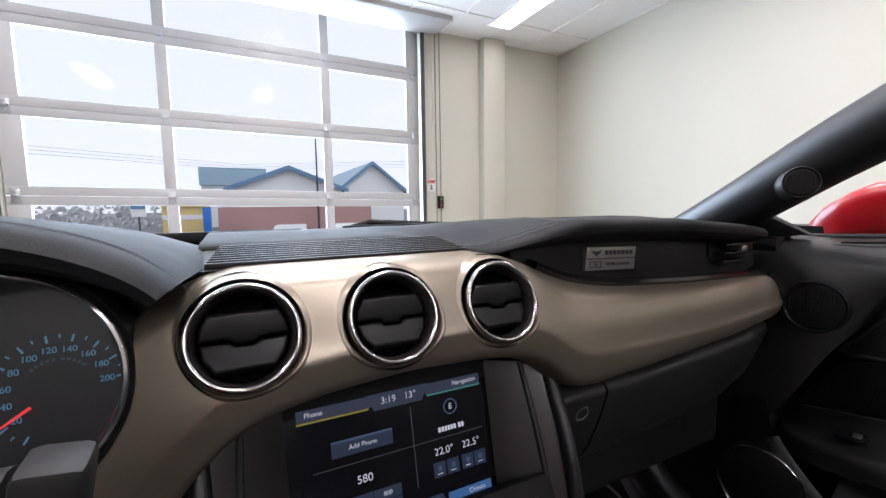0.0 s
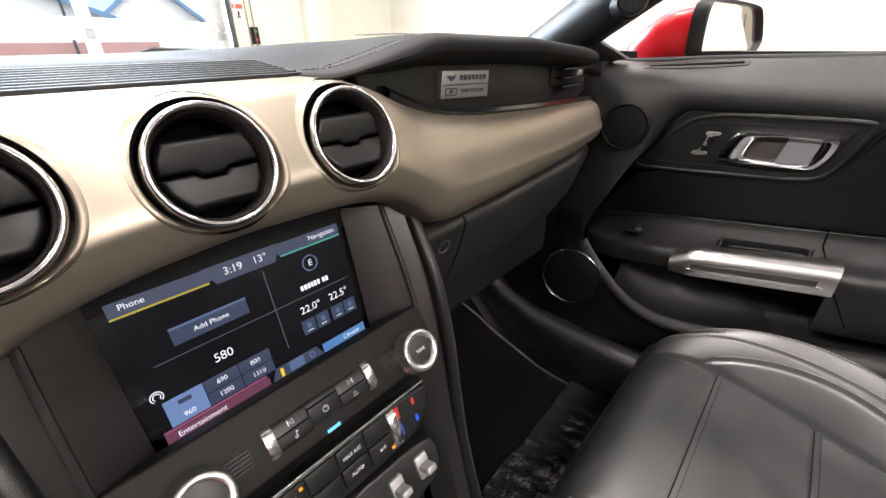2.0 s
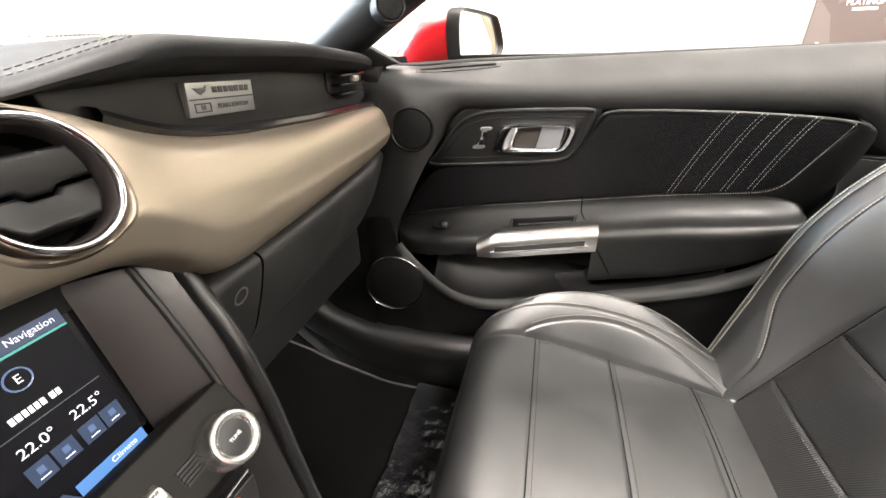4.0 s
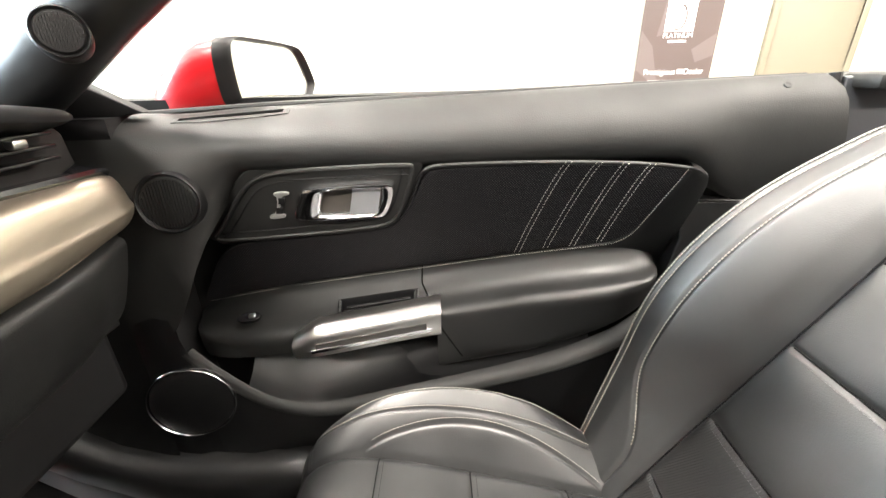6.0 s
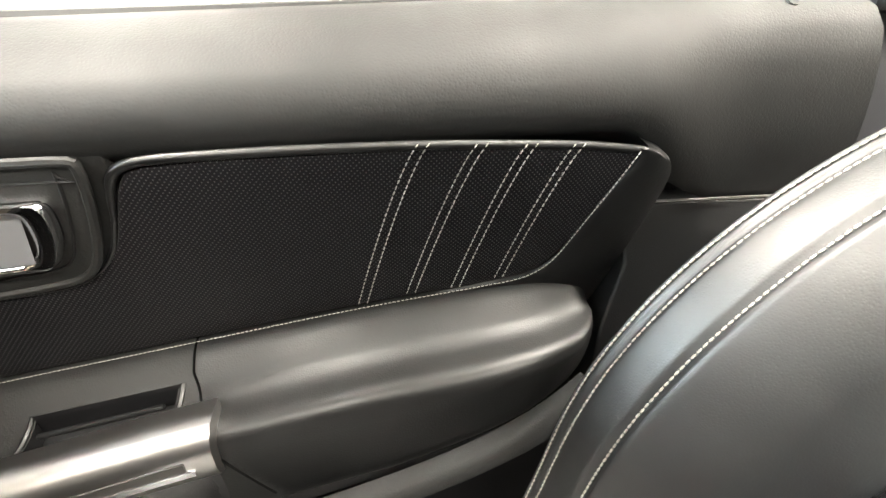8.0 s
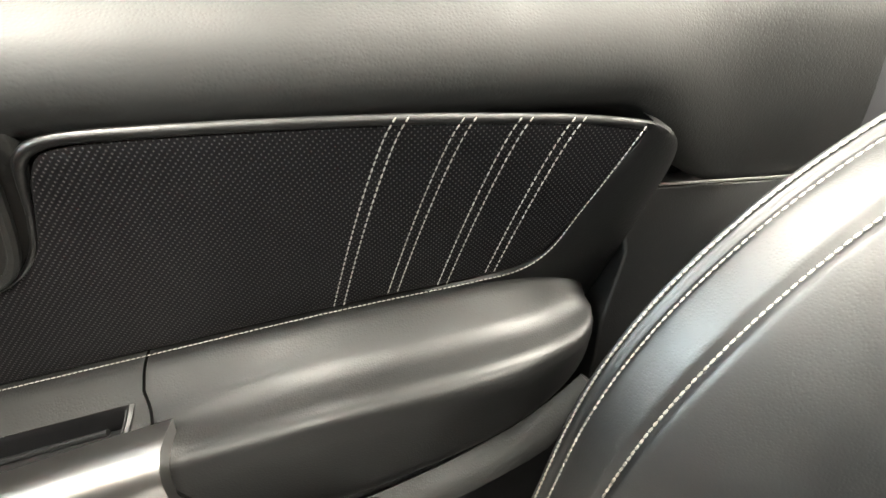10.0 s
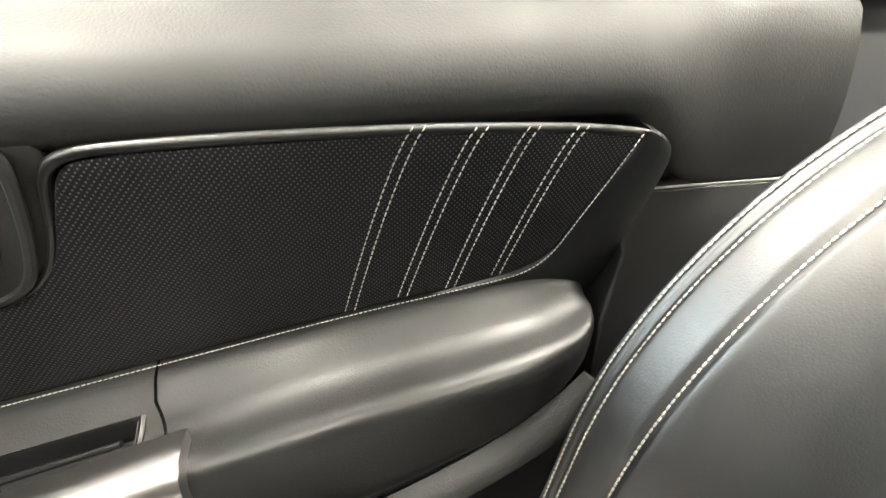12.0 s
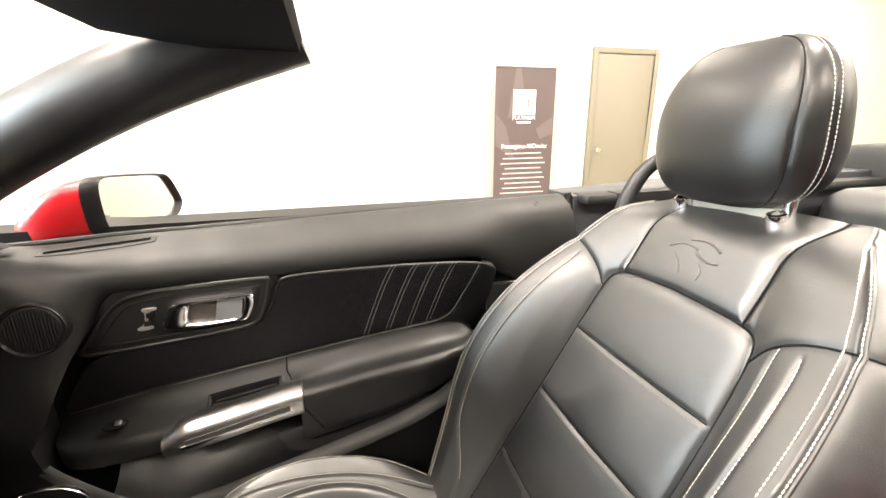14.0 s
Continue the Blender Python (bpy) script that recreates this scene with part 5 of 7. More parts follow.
part("number_box", join(moved(box(-0.035, -0.017, -0.0105, -0.0095, 0, 0.0004), pm), moved(box(-0.035, -0.017, -0.0040, -0.0030, 0, 0.0004), pm), moved(box(-0.035, -0.034, -0.0095, -0.004, 0, 0.0004), pm), moved(box(-0.018, -0.017, -0.0095, -0.004, 0, 0.0004), pm)), PLQ_DARK, plq, smooth=False)
lettering("number", "50", 0.0056, pm @ pose(-0.026, -0.0068, 0.0003), PLQ_DARK, plq)

# ribbed demister strip on the top
for k in range(9):
    y, z = 0.614 + k * 0.0086, 0.9508 + k * 0.00105
    part("demister_rib", box(-0.150 + k * 0.001, 0.090 - k * 0.0005, y - 0.0022, y + 0.0022, z - 0.006, z + 0.0012, 0.0011), HARD, dash)
part("demister_bed", sheet([[(x, y, z) for x in (-0.155, 0.10)] for y, z in ((0.606, 0.9465), (0.70, 0.957))]), MAT_BLACK, dash)

# glovebox and the fixed panel beside it
SECT = [(0.580, 0.002), (0.557, 0.000), (0.5505, -0.007), (0.5525, -0.018), (0.564, -0.055), (0.585, -0.105), (0.62, -0.135), (0.75, -0.15)]
for name, x0, x1, label in (("lock_panel", 0.150, 0.2285, "black panel with a round lock"), ("glovebox_lid", 0.2315, 0.575, "black plastic glovebox lid")):
    rows = [[Vector((x, p[0] + 0.012 * ease(0.5, 0.575, x), blur_table([(0.15, 0.797), (0.30, 0.7985), (0.476, 0.8085), (0.60, 0.820)], x) + p[1])) for p in smooth_line([(a, b, 0) for a, b in SECT], 2)] for x in span(x0, x1, 24)]
    part(name, sheet(rows), SOFT, dash, label)
side = [(p[0] + 0.013, 0.8165 + p[1]) for p in smooth_line([(a, b, 0) for a, b in SECT[1:]], 2)]
part("dash_end", slab([*side, (0.90, 0.655), (1.04, 0.70), (1.04, 0.93), (0.70, 0.93), (0.625, 0.87)], lambda u, v, h: Vector((0.578 + h, u, v)), 0.0, 0.004, 0.02), HARD, dash, "black end panel of the dashboard")
SATIN_DARK = mat("dark_lock_metal", (0.12, 0.12, 0.12), 0.42, 0.6)
km = facing((0.199, 0.5585, 0.769), (0, -0.95, -0.28))
lk = part("lock", lathe([(0.0, 0.001), (0.006, 0.001), (0.0075, 0.003), (0.0095, 0.003), (0.0105, -0.004)], km, 28), SATIN_DARK, dash, "round dark metal lock")
part("keyhole", moved(box(-0.0008, 0.0008, -0.004, 0.004, 0.0008, 0.0016), km), MAT_BLACK, lk, smooth=False)
part("under_dash", box(0.16, 0.57, 0.62, 1.0, 0.60, 0.70, 0.01), MAT_BLACK, dash, smooth=False)
part("backing", join(box(-0.60, 0.572, 0.66, 1.05, 0.60, 0.935), box(0.14, 0.572, 0.605, 0.66, 0.70, 0.94), box(-0.60, -0.22, 0.655, 0.70, 0.60, 0.90)), MAT_BLACK, dash, smooth=False)

# instrument hood and gauge
hood = []
for a in span(24, 192, 60):
    c, s = math.cos(radians(a)), math.sin(radians(a))
    cx = -0.362 + 0.207 * (abs(c) ** 0.75) * (1 if c > 0 else -1)
    cz = 0.902 + 0.088 * (abs(s) ** 0.8) * (1 if s > 0 else -1)
    dx, dz = c * 0.35, max(s, 0.05)
    hood.append([(cx - dx * 0.02, 0.60, cz - 0.022 * dz), (cx - dx * 0.015, 0.53, cz - 0.016 * dz), (cx, 0.512, cz - 0.008 * dz), (cx + dx * 0.01, 0.511, cz), (cx + dx * 0.02, 0.520, cz + 0.006 * dz), (cx + dx * 0.03, 0.54, cz + 0.008 * dz), (cx + dx * 0.05, 0.60, cz + 0.008 * dz), (cx + dx * 0.08, 0.70, cz + 0.000 * dz), (cx + dx * 0.12, 0.86, cz - 0.030 * dz)])
part("gauge_hood", sheet(hood), DASH_HIDE, dash, "stitched black leather instrument hood")
for k in (0.548, 0.554):
    part("stitch_line", stitches([Vector((-0.362 + (0.207 + 0.01) * (abs(math.cos(a)) ** 0.75) * (1 if math.cos(a) > 0 else -1), k, 0.902 + 0.0965 * abs(math.sin(a)) ** 0.8)) for a in span(0.2, 2.0, 40)], 0.0036, 0.0030, 0.00028), GREY_THREAD, dash)
gc2 = Vector((-0.2605, 0.558, 0.8926))
gm2 = facing(gc2, (0, -0.97, 0.20))
gauge = part("gauge_ring", lathe([(0.0715, -0.03), (0.0715, -0.006), (0.0708, -0.001), (0.0690, 0.0025), (0.0672, 0.003), (0.0655, 0.001), (0.0645, -0.004), (0.0635, -0.05)], gm2, 72), CHROME, dash, "chrome gauge surround")
fm = facing((-0.2415, 0.604, 0.8725), (0, -0.97, 0.20))
part("gauge_flange", lathe([(0.0712, -0.004), (0.0735, -0.001), (0.0760, -0.006), (0.0765, -0.03)], gm2, 72), MAT_BLACK, gauge)
FACE = mat("gauge_face", (0.01, 0.011, 0.013), 0.35)
GLOW_BLUE = mat("gauge_blue", (0.02, 0.06, 0.10), 0.4, emit=(0.12, 0.34, 0.5), power=0.55)
NEEDLE = mat("needle_red", (0.4, 0.01, 0.01), 0.4, emit=(0.9, 0.05, 0.05), power=0.9)
part("face", lathe([(0.0, 0.0), (0.080, 0.0), (0.082, 0.01)], fm, 48), FACE, gauge, "dark gauge face")
for k, txt in enumerate(("", "20", "40", "60", "80", "100", "120", "140", "160", "180", "200")):
    a = radians(241 - k * 23.6)
    if not txt:
        continue
    lettering("figure", txt, 0.0060, fm @ pose(0.0272 * math.cos(a), 0.0272 * math.sin(a), 0.001), GLOW_BLUE, gauge)
ticks = []
for k in range(21):
    a = radians(241 - k * 11.8)
    r0 = 0.0325 if k % 2 == 0 else 0.035
    ticks.append(moved(box(r0, 0.0375, -0.0004 if k % 2 else -0.0006, 0.0004 if k % 2 else 0.0006, 0.0005, 0.0012), fm @ pose(0, 0, 0, 0, 0, math.degrees(a))))
part("ticks", join(*ticks), GLOW_BLUE, gauge, smooth=False)
part("ground_speed", join(*[moved(box(-0.0009, 0.0009, 0.0195, 0.0215, 0.0005, 0.001), fm @ pose(0, 0, 0, 0, 0, q)) for q in (42, 33, 24, 15, 6, -8, -17, -26, -35, -44)]), mat("gauge_print", (0.03, 0.06, 0.09), 0.5), gauge, smooth=False)
part("needle", moved(([(0.016, -0.0011, 0.004), (0.042, -0.0005, 0.004), (0.042, 0.0005, 0.004), (0.016, 0.0011, 0.004)], [(0, 1, 2, 3)]), fm @ pose(0, 0, 0, 0, 0, 214)), NEEDLE, gauge, smooth=False)
part("gauge_panel", box(-0.58, -0.175, 0.625, 0.64, 0.78, 0.945), MAT_BLACK, dash, smooth=False)
part("lower_hood", sheet([[(x, 0.535 + (0.02 if x < -0.2 else 0), 0.835), (x, 0.60, 0.80), (x, 0.62, 0.70)] for x in span(-0.55, -0.21, 8)]), SOFT, dash)
STALK = mat("grey_stalk", (0.013, 0.0127, 0.013), 0.58, spec=0.35)
stalk = part("column_stalk", tube(smooth_line([(-0.33, 0.43, 0.884), (-0.25, 0.424, 0.892), (-0.194, 0.42, 0.898)], 2), lambda f: 0.015 - 0.003 * f, 16, flat=0.8), STALK, dash, "dark grey column stalk")
part("stalk_end", moved(box(-0.010, 0.010, -0.012, 0.012, -0.0155, 0.0155, 0.004), pose(-0.184, 0.419, 0.8965, 0, 10, 5)), STALK, stalk)


# wiper arms behind the dash
wip = thing("wiper", (0, 1.1, 0.94), "black windscreen wiper at rest on the scuttle", "wiper")
part("arm", tube([(-0.30, 1.10, 0.945), (-0.12, 1.08, 0.953), (0.0, 1.09, 0.945)], 0.006, 8), MAT_BLACK, wip)
part("blade", box(-0.32, -0.02, 1.062, 1.074, 0.940, 0.957, 0.002), MAT_BLACK, wip)
wip2 = thing("wiper", (0.25, 1.1, 0.94), "black windscreen wiper at rest on the scuttle", "wiper")
part("arm", tube([(0.05, 1.10, 0.945), (0.12, 1.09, 0.965), (0.38, 1.08, 0.950)], 0.006, 8), MAT_BLACK, wip2)
part("blade", box(0.06, 0.48, 1.062, 1.074, 0.940, 0.960, 0.002), MAT_BLACK, wip2)

# ---- centre stack ----
stack = thing("centre_stack", (0, 0.6, 0.3), "black centre console with a touch screen and rows of buttons", "console")
SU = Vector((0, 0.028, 0.117)).normalized()
SN = Vector((0, -0.117, 0.028)).normalized()
sm = Matrix((Vector((1, 0, 0)), SU, SN)).transposed().to_4x4()
sm.translation = Vector((0.002, 0.588, 0.7635))
part("screen_surround", moved(slab(smooth_line([(-0.128, -0.066), (0.128, -0.066), (0.128, 0.062), (0.10, 0.078), (-0.10, 0.078), (-0.128, 0.062)], 1, True), lambda u, v, h: Vector((u, v, h)), 0.0, 0.001, 0.01), sm), GLOSS_BLACK, stack, "gloss black screen surround")
SCREEN = mat("screen_glass", (0.006, 0.006, 0.007), 0.12, spec=0.3, emit=(0.0015, 0.0015, 0.0022), power=1.0)
screen = part("touch_screen", moved(box(-0.0915, 0.0915, -0.0585, 0.0585, -0.002, 0.0012), sm), SCREEN, stack, "lit touch screen", smooth=False)


def glow(name, color, power=1.0):
    return mat(name, tuple(c * 0.1 for c in color), 0.3, emit=color, power=power)


UI_W, UI_B, UI_Y, UI_T, UI_P, UI_C, UI_H = glow("ui_white", (0.66, 0.68, 0.72)), glow("ui_button", (0.026, 0.038, 0.066)), glow("ui_yellow", (0.26, 0.22, 0.04)), glow("ui_teal", (0.05, 0.22, 0.19)), glow("ui_pink", (0.16, 0.05, 0.09)), glow("ui_blue", (0.06, 0.15, 0.33)), glow("ui_highlight", (0.065, 0.10, 0.18))
UI_BAR = glow("ui_bar", (0.034, 0.044, 0.072))
UI_LINE = glow("ui_line", (0.055, 0.058, 0.068))


def at_ui(a, b2, h=0.0016):
    return sm @ pose(-0.0915 + 0.183 * a, 0.0585 - 0.117 * b2, h)


def ui_rect(name, a0, a1, b0, b1, material, h=0.0014):
    return part(name, moved(([(-0.0915 + 0.183 * a, 0.0585 - 0.117 * b2, h) for a, b2 in ((a0, b1), (a1, b1), (a1, b0), (a0, b0))], [(0, 1, 2, 3)]), sm), material, screen, smooth=False)


def ui_poly(name, pts, material, h=0.0015):
    return part(name, moved(([(-0.0915 + 0.183 * a, 0.0585 - 0.117 * b2, h) for a, b2 in pts], [tuple(range(len(pts)))]), sm), material, screen, smooth=False)


ui_rect("title_bar", 0.0, 0.36, 0.0, 0.095, UI_BAR)
ui_rect("title_bar", 0.66, 1.0, 0.0, 0.095, UI_BAR)
ui_rect("title_line", 0.0, 0.35, 0.098, 0.112, UI_Y)
ui_rect("title_line", 0.67, 1.0, 0.098, 0.112, UI_T)
ui_poly("clock_tab", [(0.335, 0.0), (0.68, 0.0), (0.64, 0.13), (0.375, 0.13)], UI_BAR, 0.0016)
lettering("clock", "3:19", 0.0088, at_ui(0.455, 0.065, 0.0019), UI_W, screen, depth=0)
lettering("outside_temperature", "13°", 0.0088, at_ui(0.575, 0.065, 0.0019), UI_W, screen, depth=0)
lettering("title", "Phone", 0.0062, at_ui(0.08, 0.05, 0.0019), UI_W, screen, depth=0)
lettering("title", "Navigation", 0.0064, at_ui(0.90, 0.05, 0.0019), UI_W, screen, depth=0)
ui_rect("divider", 0.567, 0.572, 0.16, 0.80, UI_LINE)
ui_rect("divider", 0.06, 0.985, 0.470, 0.476, UI_LINE)
ui_rect("button", 0.15, 0.46, 0.285, 0.405, UI_B)
ui_rect("button_top", 0.15, 0.46, 0.285, 0.30, UI_H, 0.0016)
lettering("button_text", "Add Phone", 0.0058, at_ui(0.305, 0.35, 0.0019), UI_W, screen, depth=0)
part("compass", moved(tube([(0.007 * math.cos(a), 0.007 * math.sin(a), 0) for a in [2 * math.pi * k / 20 for k in range(20)]], 0.0006, 4, True), at_ui(0.80, 0.235)), UI_H, screen)
lettering("compass_point", "E", 0.008, at_ui(0.80, 0.235, 0.0019), UI_W, screen, depth=0)
for a0, a1 in ((0.715, 0.73), (0.734, 0.75), (0.754, 0.768), (0.772, 0.785), (0.789, 0.803), (0.807, 0.822), (0.836, 0.852), (0.856, 0.87)):
    ui_rect("word_bar", a0, a1, 0.385, 0.425, UI_W, 0.0016)
lettering("set_temperature", "22.0°", 0.0098, at_ui(0.735, 0.575, 0.0019), UI_W, screen, depth=0)
lettering("set_temperature", "22.5°", 0.0098, at_ui(0.90, 0.575, 0.0019), UI_W, screen, depth=0)
for k, a in enumerate((0.665, 0.745, 0.835, 0.913)):
    ui_rect("button", a, a + 0.072, 0.655, 0.775, UI_B)
    ui_rect("button_mark", a + 0.02, a + 0.052, 0.745, 0.752, UI_W, 0.0017)
    ui_rect("button_mark", a + 0.026, a + 0.048, 0.685, 0.725, UI_H, 0.0017)
lettering("station", "580", 0.0100, at_ui(0.30, 0.605, 0.0019), UI_W, screen, depth=0)
ui_rect("preset", 0.035, 0.185, 0.715, 0.90, glow("ui_chosen", (0.10, 0.16, 0.30)))
for a in (0.188, 0.336):
    ui_rect("preset", a, a + 0.145, 0.715, 0.90, UI_B)
    ui_rect("preset_top", a, a + 0.145, 0.715, 0.76, UI_BAR, 0.0016)
ui_rect("preset_split", 0.188, 0.481, 0.805, 0.809, SCREEN, 0.0017)
for txt, a, b2 in (("690", 0.26, 0.76), ("800", 0.408, 0.76), ("960", 0.11, 0.855), ("1200", 0.26, 0.855), ("1310", 0.408, 0.855)):
    lettering("preset_text", txt, 0.0056, at_ui(a, b2, 0.0019), UI_W, screen, depth=0)
ui_rect("word_bar", 0.085, 0.135, 0.745, 0.775, UI_B, 0.0017)
for r in (0.0025, 0.0042):
    part("aerial_mark", moved(tube([(r * math.cos(a), r * math.sin(a), 0) for a in span(-0.9, 4.0, 14)], 0.0004, 4), at_ui(0.03, 0.66)), UI_W, screen)
ui_rect("footer_line", 0.0, 0.43, 0.905, 0.925, UI_P)
ui_rect("footer_bar", 0.0, 0.44, 0.928, 1.0, glow("ui_dim_pink", (0.10, 0.035, 0.06)))
lettering("title", "Entertainment", 0.0062, at_ui(0.14, 0.962, 0.0019), UI_W, screen, depth=0)
ui_rect("footer_bar", 0.735, 1.0, 0.915, 1.0, UI_C)
lettering("title", "Climate", 0.006, at_ui(0.91, 0.955, 0.0019), UI_W, screen, depth=0)
ui_poly("home_tab", [(0.45, 1.0), (0.48, 0.90), (0.70, 0.90), (0.735, 1.0)], UI_BAR)
ui_rect("home_button", 0.545, 0.625, 0.905, 0.985, UI_H, 0.0017)
ui_rect("info_mark", 0.497, 0.513, 0.915, 0.985, glow("ui_amber", (0.6, 0.4, 0.03)), 0.0017)
part("gear_mark", moved(tube([(0.0026 * math.cos(a), 0.0026 * math.sin(a), 0) for a in [2 * math.pi * k / 10 for k in range(10)]], 0.0008, 4, True), at_ui(0.67, 0.945)), UI_H, screen)
for a in (0.55, 0.62, 0.69):
    part("top_mark", moved(box(-0.004, 0.004, 0.066, 0.069, 0.0005, 0.0008), sm @ pose(-0.0915 + 0.183 * a, 0, 0)), mat("dim_mark", (0.12, 0.11, 0.1), 0.5), stack, smooth=False)

for s in (-1, 1):
    rows = [[(s * 0.100, 0.601, 0.832), (s * 0.132, 0.580, 0.832), (s * 0.152, 0.570, 0.824)], [(s * 0.099, 0.584, 0.765), (s * 0.134, 0.552, 0.768), (s * 0.150, 0.540, 0.768)], [(s * 0.098, 0.569, 0.70), (s * 0.134, 0.526, 0.695), (s * 0.148, 0.514, 0.69)], [(s * 0.118, 0.53, 0.58), (s * 0.13, 0.50, 0.58), (s * 0.148, 0.492, 0.58)], [(s * 0.118, 0.50, 0.42), (s * 0.13, 0.46, 0.42), (s * 0.148, 0.455, 0.42)]]
    part("cheek_rib", tube(smooth_line([(s * 0.132, 0.5795, 0.832), (s * 0.134, 0.551, 0.768), (s * 0.134, 0.525, 0.695)], 2), 0.003, 8), SOFT, stack)
    part("lower_cheek", sheet(rows[2:]), SOFT, stack)
    part("side_cheek", sheet(rows[:3]), CHEEK, stack, "black reflective side cheek with a painted-in brown reflection", sharp=20)
    edge = smooth_line([(s * 0.160, 0.572, 0.826), (s * 0.158, 0.558, 0.806), (s * 0.154, 0.531, 0.768), (s * 0.152, 0.511, 0.70), (s * 0.152, 0.503, 0.64), (s * 0.152, 0.488, 0.545), (s * 0.152, 0.46, 0.45), (s * 0.152, 0.43, 0.34)], 3)
    part("wrapped_edge", tube(edge, 0.0075, 12), LEATHER, stack, "stitched leather edge")
    part("stitch_line", stitches([p + Vector((s * 0.0015, -0.0074, 0.001)) for p in edge], 0.004, 0.003, 0.0005), GREY_THREAD, stack)
    part("side_wall", sheet([[(s * 0.156, y, z) for y in (yy, 0.75, 0.95)] for yy, z in ((0.572, 0.822), (0.54, 0.77), (0.512, 0.68), (0.49, 0.53), (0.44, 0.26))]), HARD, stack)

# button shelf
BU = Vector((0, 0.55, 0.835)).normalized()
BN = Vector((0, -0.835, 0.55)).normalized()
bmx = Matrix((Vector((1, 0, 0)), BU, BN)).transposed().to_4x4()
bmx.translation = Vector((0.002, 0.521, 0.709))
flat = lambda u, v, h: Vector((u, v, h))
SHELF = mat("shelf_black", (0.0075, 0.0068, 0.0062), 0.55, spec=0.22)
part("button_shelf", moved(slab([(-0.134, -0.026), (0.134, -0.026), (0.134, 0.030), (-0.134, 0.030)], flat, 0.0, 0.003, 0.03), bmx), SHELF, stack, "black button shelf")
BTN = mat("button_black", (0.009, 0.009, 0.0095), 0.42)
MARK = mat("button_mark", (0.55, 0.56, 0.58), 0.5, emit=(0.5, 0.52, 0.55), power=0.25)
BLUE_LED = glow("blue_led", (0.1, 0.45, 0.7), 1.2)


def bar_of(profile, x0, x1):
    """A short bar with the given section, its ends eased in."""
    n = len(profile)
    cv, ch = sum(p[0] for p in profile) / n, sum(p[1] for p in profile) / n
    return moved(sheet([[(x, cv + (v - cv) * k, ch + (h - ch) * k) for v, h in profile] for x, k in ((x0, 0.93), (x0 + 0.0005, 1.0), (x1 - 0.0005, 1.0), (x1, 0.93))], close_u=True, caps=True), bmx)


UPPER = [(0.0140, -0.0075), (0.0134, -0.0050), (0.0072, 0.0008), (0.0058, 0.0018), (-0.0022, 0.0022), (-0.0026, 0.0016), (-0.0026, -0.003)]
LOWER = [(-0.0032, -0.003), (-0.0032, 0.0016), (-0.0038, 0.0022), (-0.0110, 0.0018), (-0.0140, 0.0006), (-0.0160, -0.003)]
SHORT = [*UPPER[:4], (0.0038, 0.0020), (0.0034, 0.0014), (0.0034, -0.003)]
TALL = [(0.0028, -0.003), (0.0028, 0.0018), (0.0022, 0.0026), (-0.0105, 0.0022), (-0.0120, 0.0014), (-0.0120, -0.003)]
for x, sections in ((-0.0225, (UPPER, LOWER)), (0.0058, (SHORT, TALL)), (0.0338, (UPPER, LOWER))):
    for r, profile in enumerate(sections):
        b = part("button", bar_of(profile, x - 0.0136, x + 0.0136), BTN, stack, sharp=40)
        v = (0.0024, -0.0088)[r] if abs(x) > 0.01 else -0.0046
        if abs(x) < 0.01 and r == 0:
            continue
        if abs(x) < 0.01:
            ico = join(tube([(x + 0.0024 * math.cos(a), v + 0.0024 * math.sin(a), 0.0028) for a in span(2.1, 7.3, 16)], 0.0003, 5), box(x - 0.0003, x + 0.0003, v + 0.0006, v + 0.0030, 0.0026, 0.0030))
        elif r == 0:
            k = 1 if x > 0 else -1
            ico = join(tube([(x - k * 0.0022, v - 0.002, 0.0024), (x + k * 0.0012, v, 0.0024), (x - k * 0.0022, v + 0.002, 0.0024)], 0.0003, 5, True), box(x + k * 0.0020 - 0.0004, x + k * 0.0020 + 0.0004, v - 0.0022, v + 0.0022, 0.0021, 0.0026))
        elif x > 0:
            ico = tube([(x - 0.0022, v - 0.0018, 0.0024), (x, v + 0.0020, 0.0024), (x + 0.0022, v - 0.0018, 0.0024)], 0.0003, 5, True)
        else:
            ico = join(box(x + 0.0006, x + 0.0012, v - 0.001, v + 0.003, 0.0021, 0.0026), tube([(x + 0.0012 * math.cos(a), v - 0.0012 + 0.0009 * math.sin(a), 0.0024) for a in span(0, 5.6, 9)], 0.0003, 5, True), box(x + 0.0012, x + 0.0026, v + 0.002, v + 0.003, 0.0021, 0.0026))
        part("mark", moved(ico, bmx), MARK, b, smooth=False)
part("led_bar", moved(box(-0.000, 0.012, -0.0240, -0.0215, -0.001, 0.001), bmx), BLUE_LED, stack, "lit blue bar", smooth=False)
CHIP = [(0.0142, -0.0075), (0.0136, -0.0040), (0.0075, 0.0026), (0.0058, 0.0038), (-0.0030, 0.0044), (-0.0120, 0.0036), (-0.0160, 0.0014), (-0.0180, -0.003)]
for x in (-0.0405, 0.0522):
    part("divider_chip", bar_of(CHIP, x - 0.0042, x + 0.0042), KNOB, stack, "satin silver divider", sharp=50)
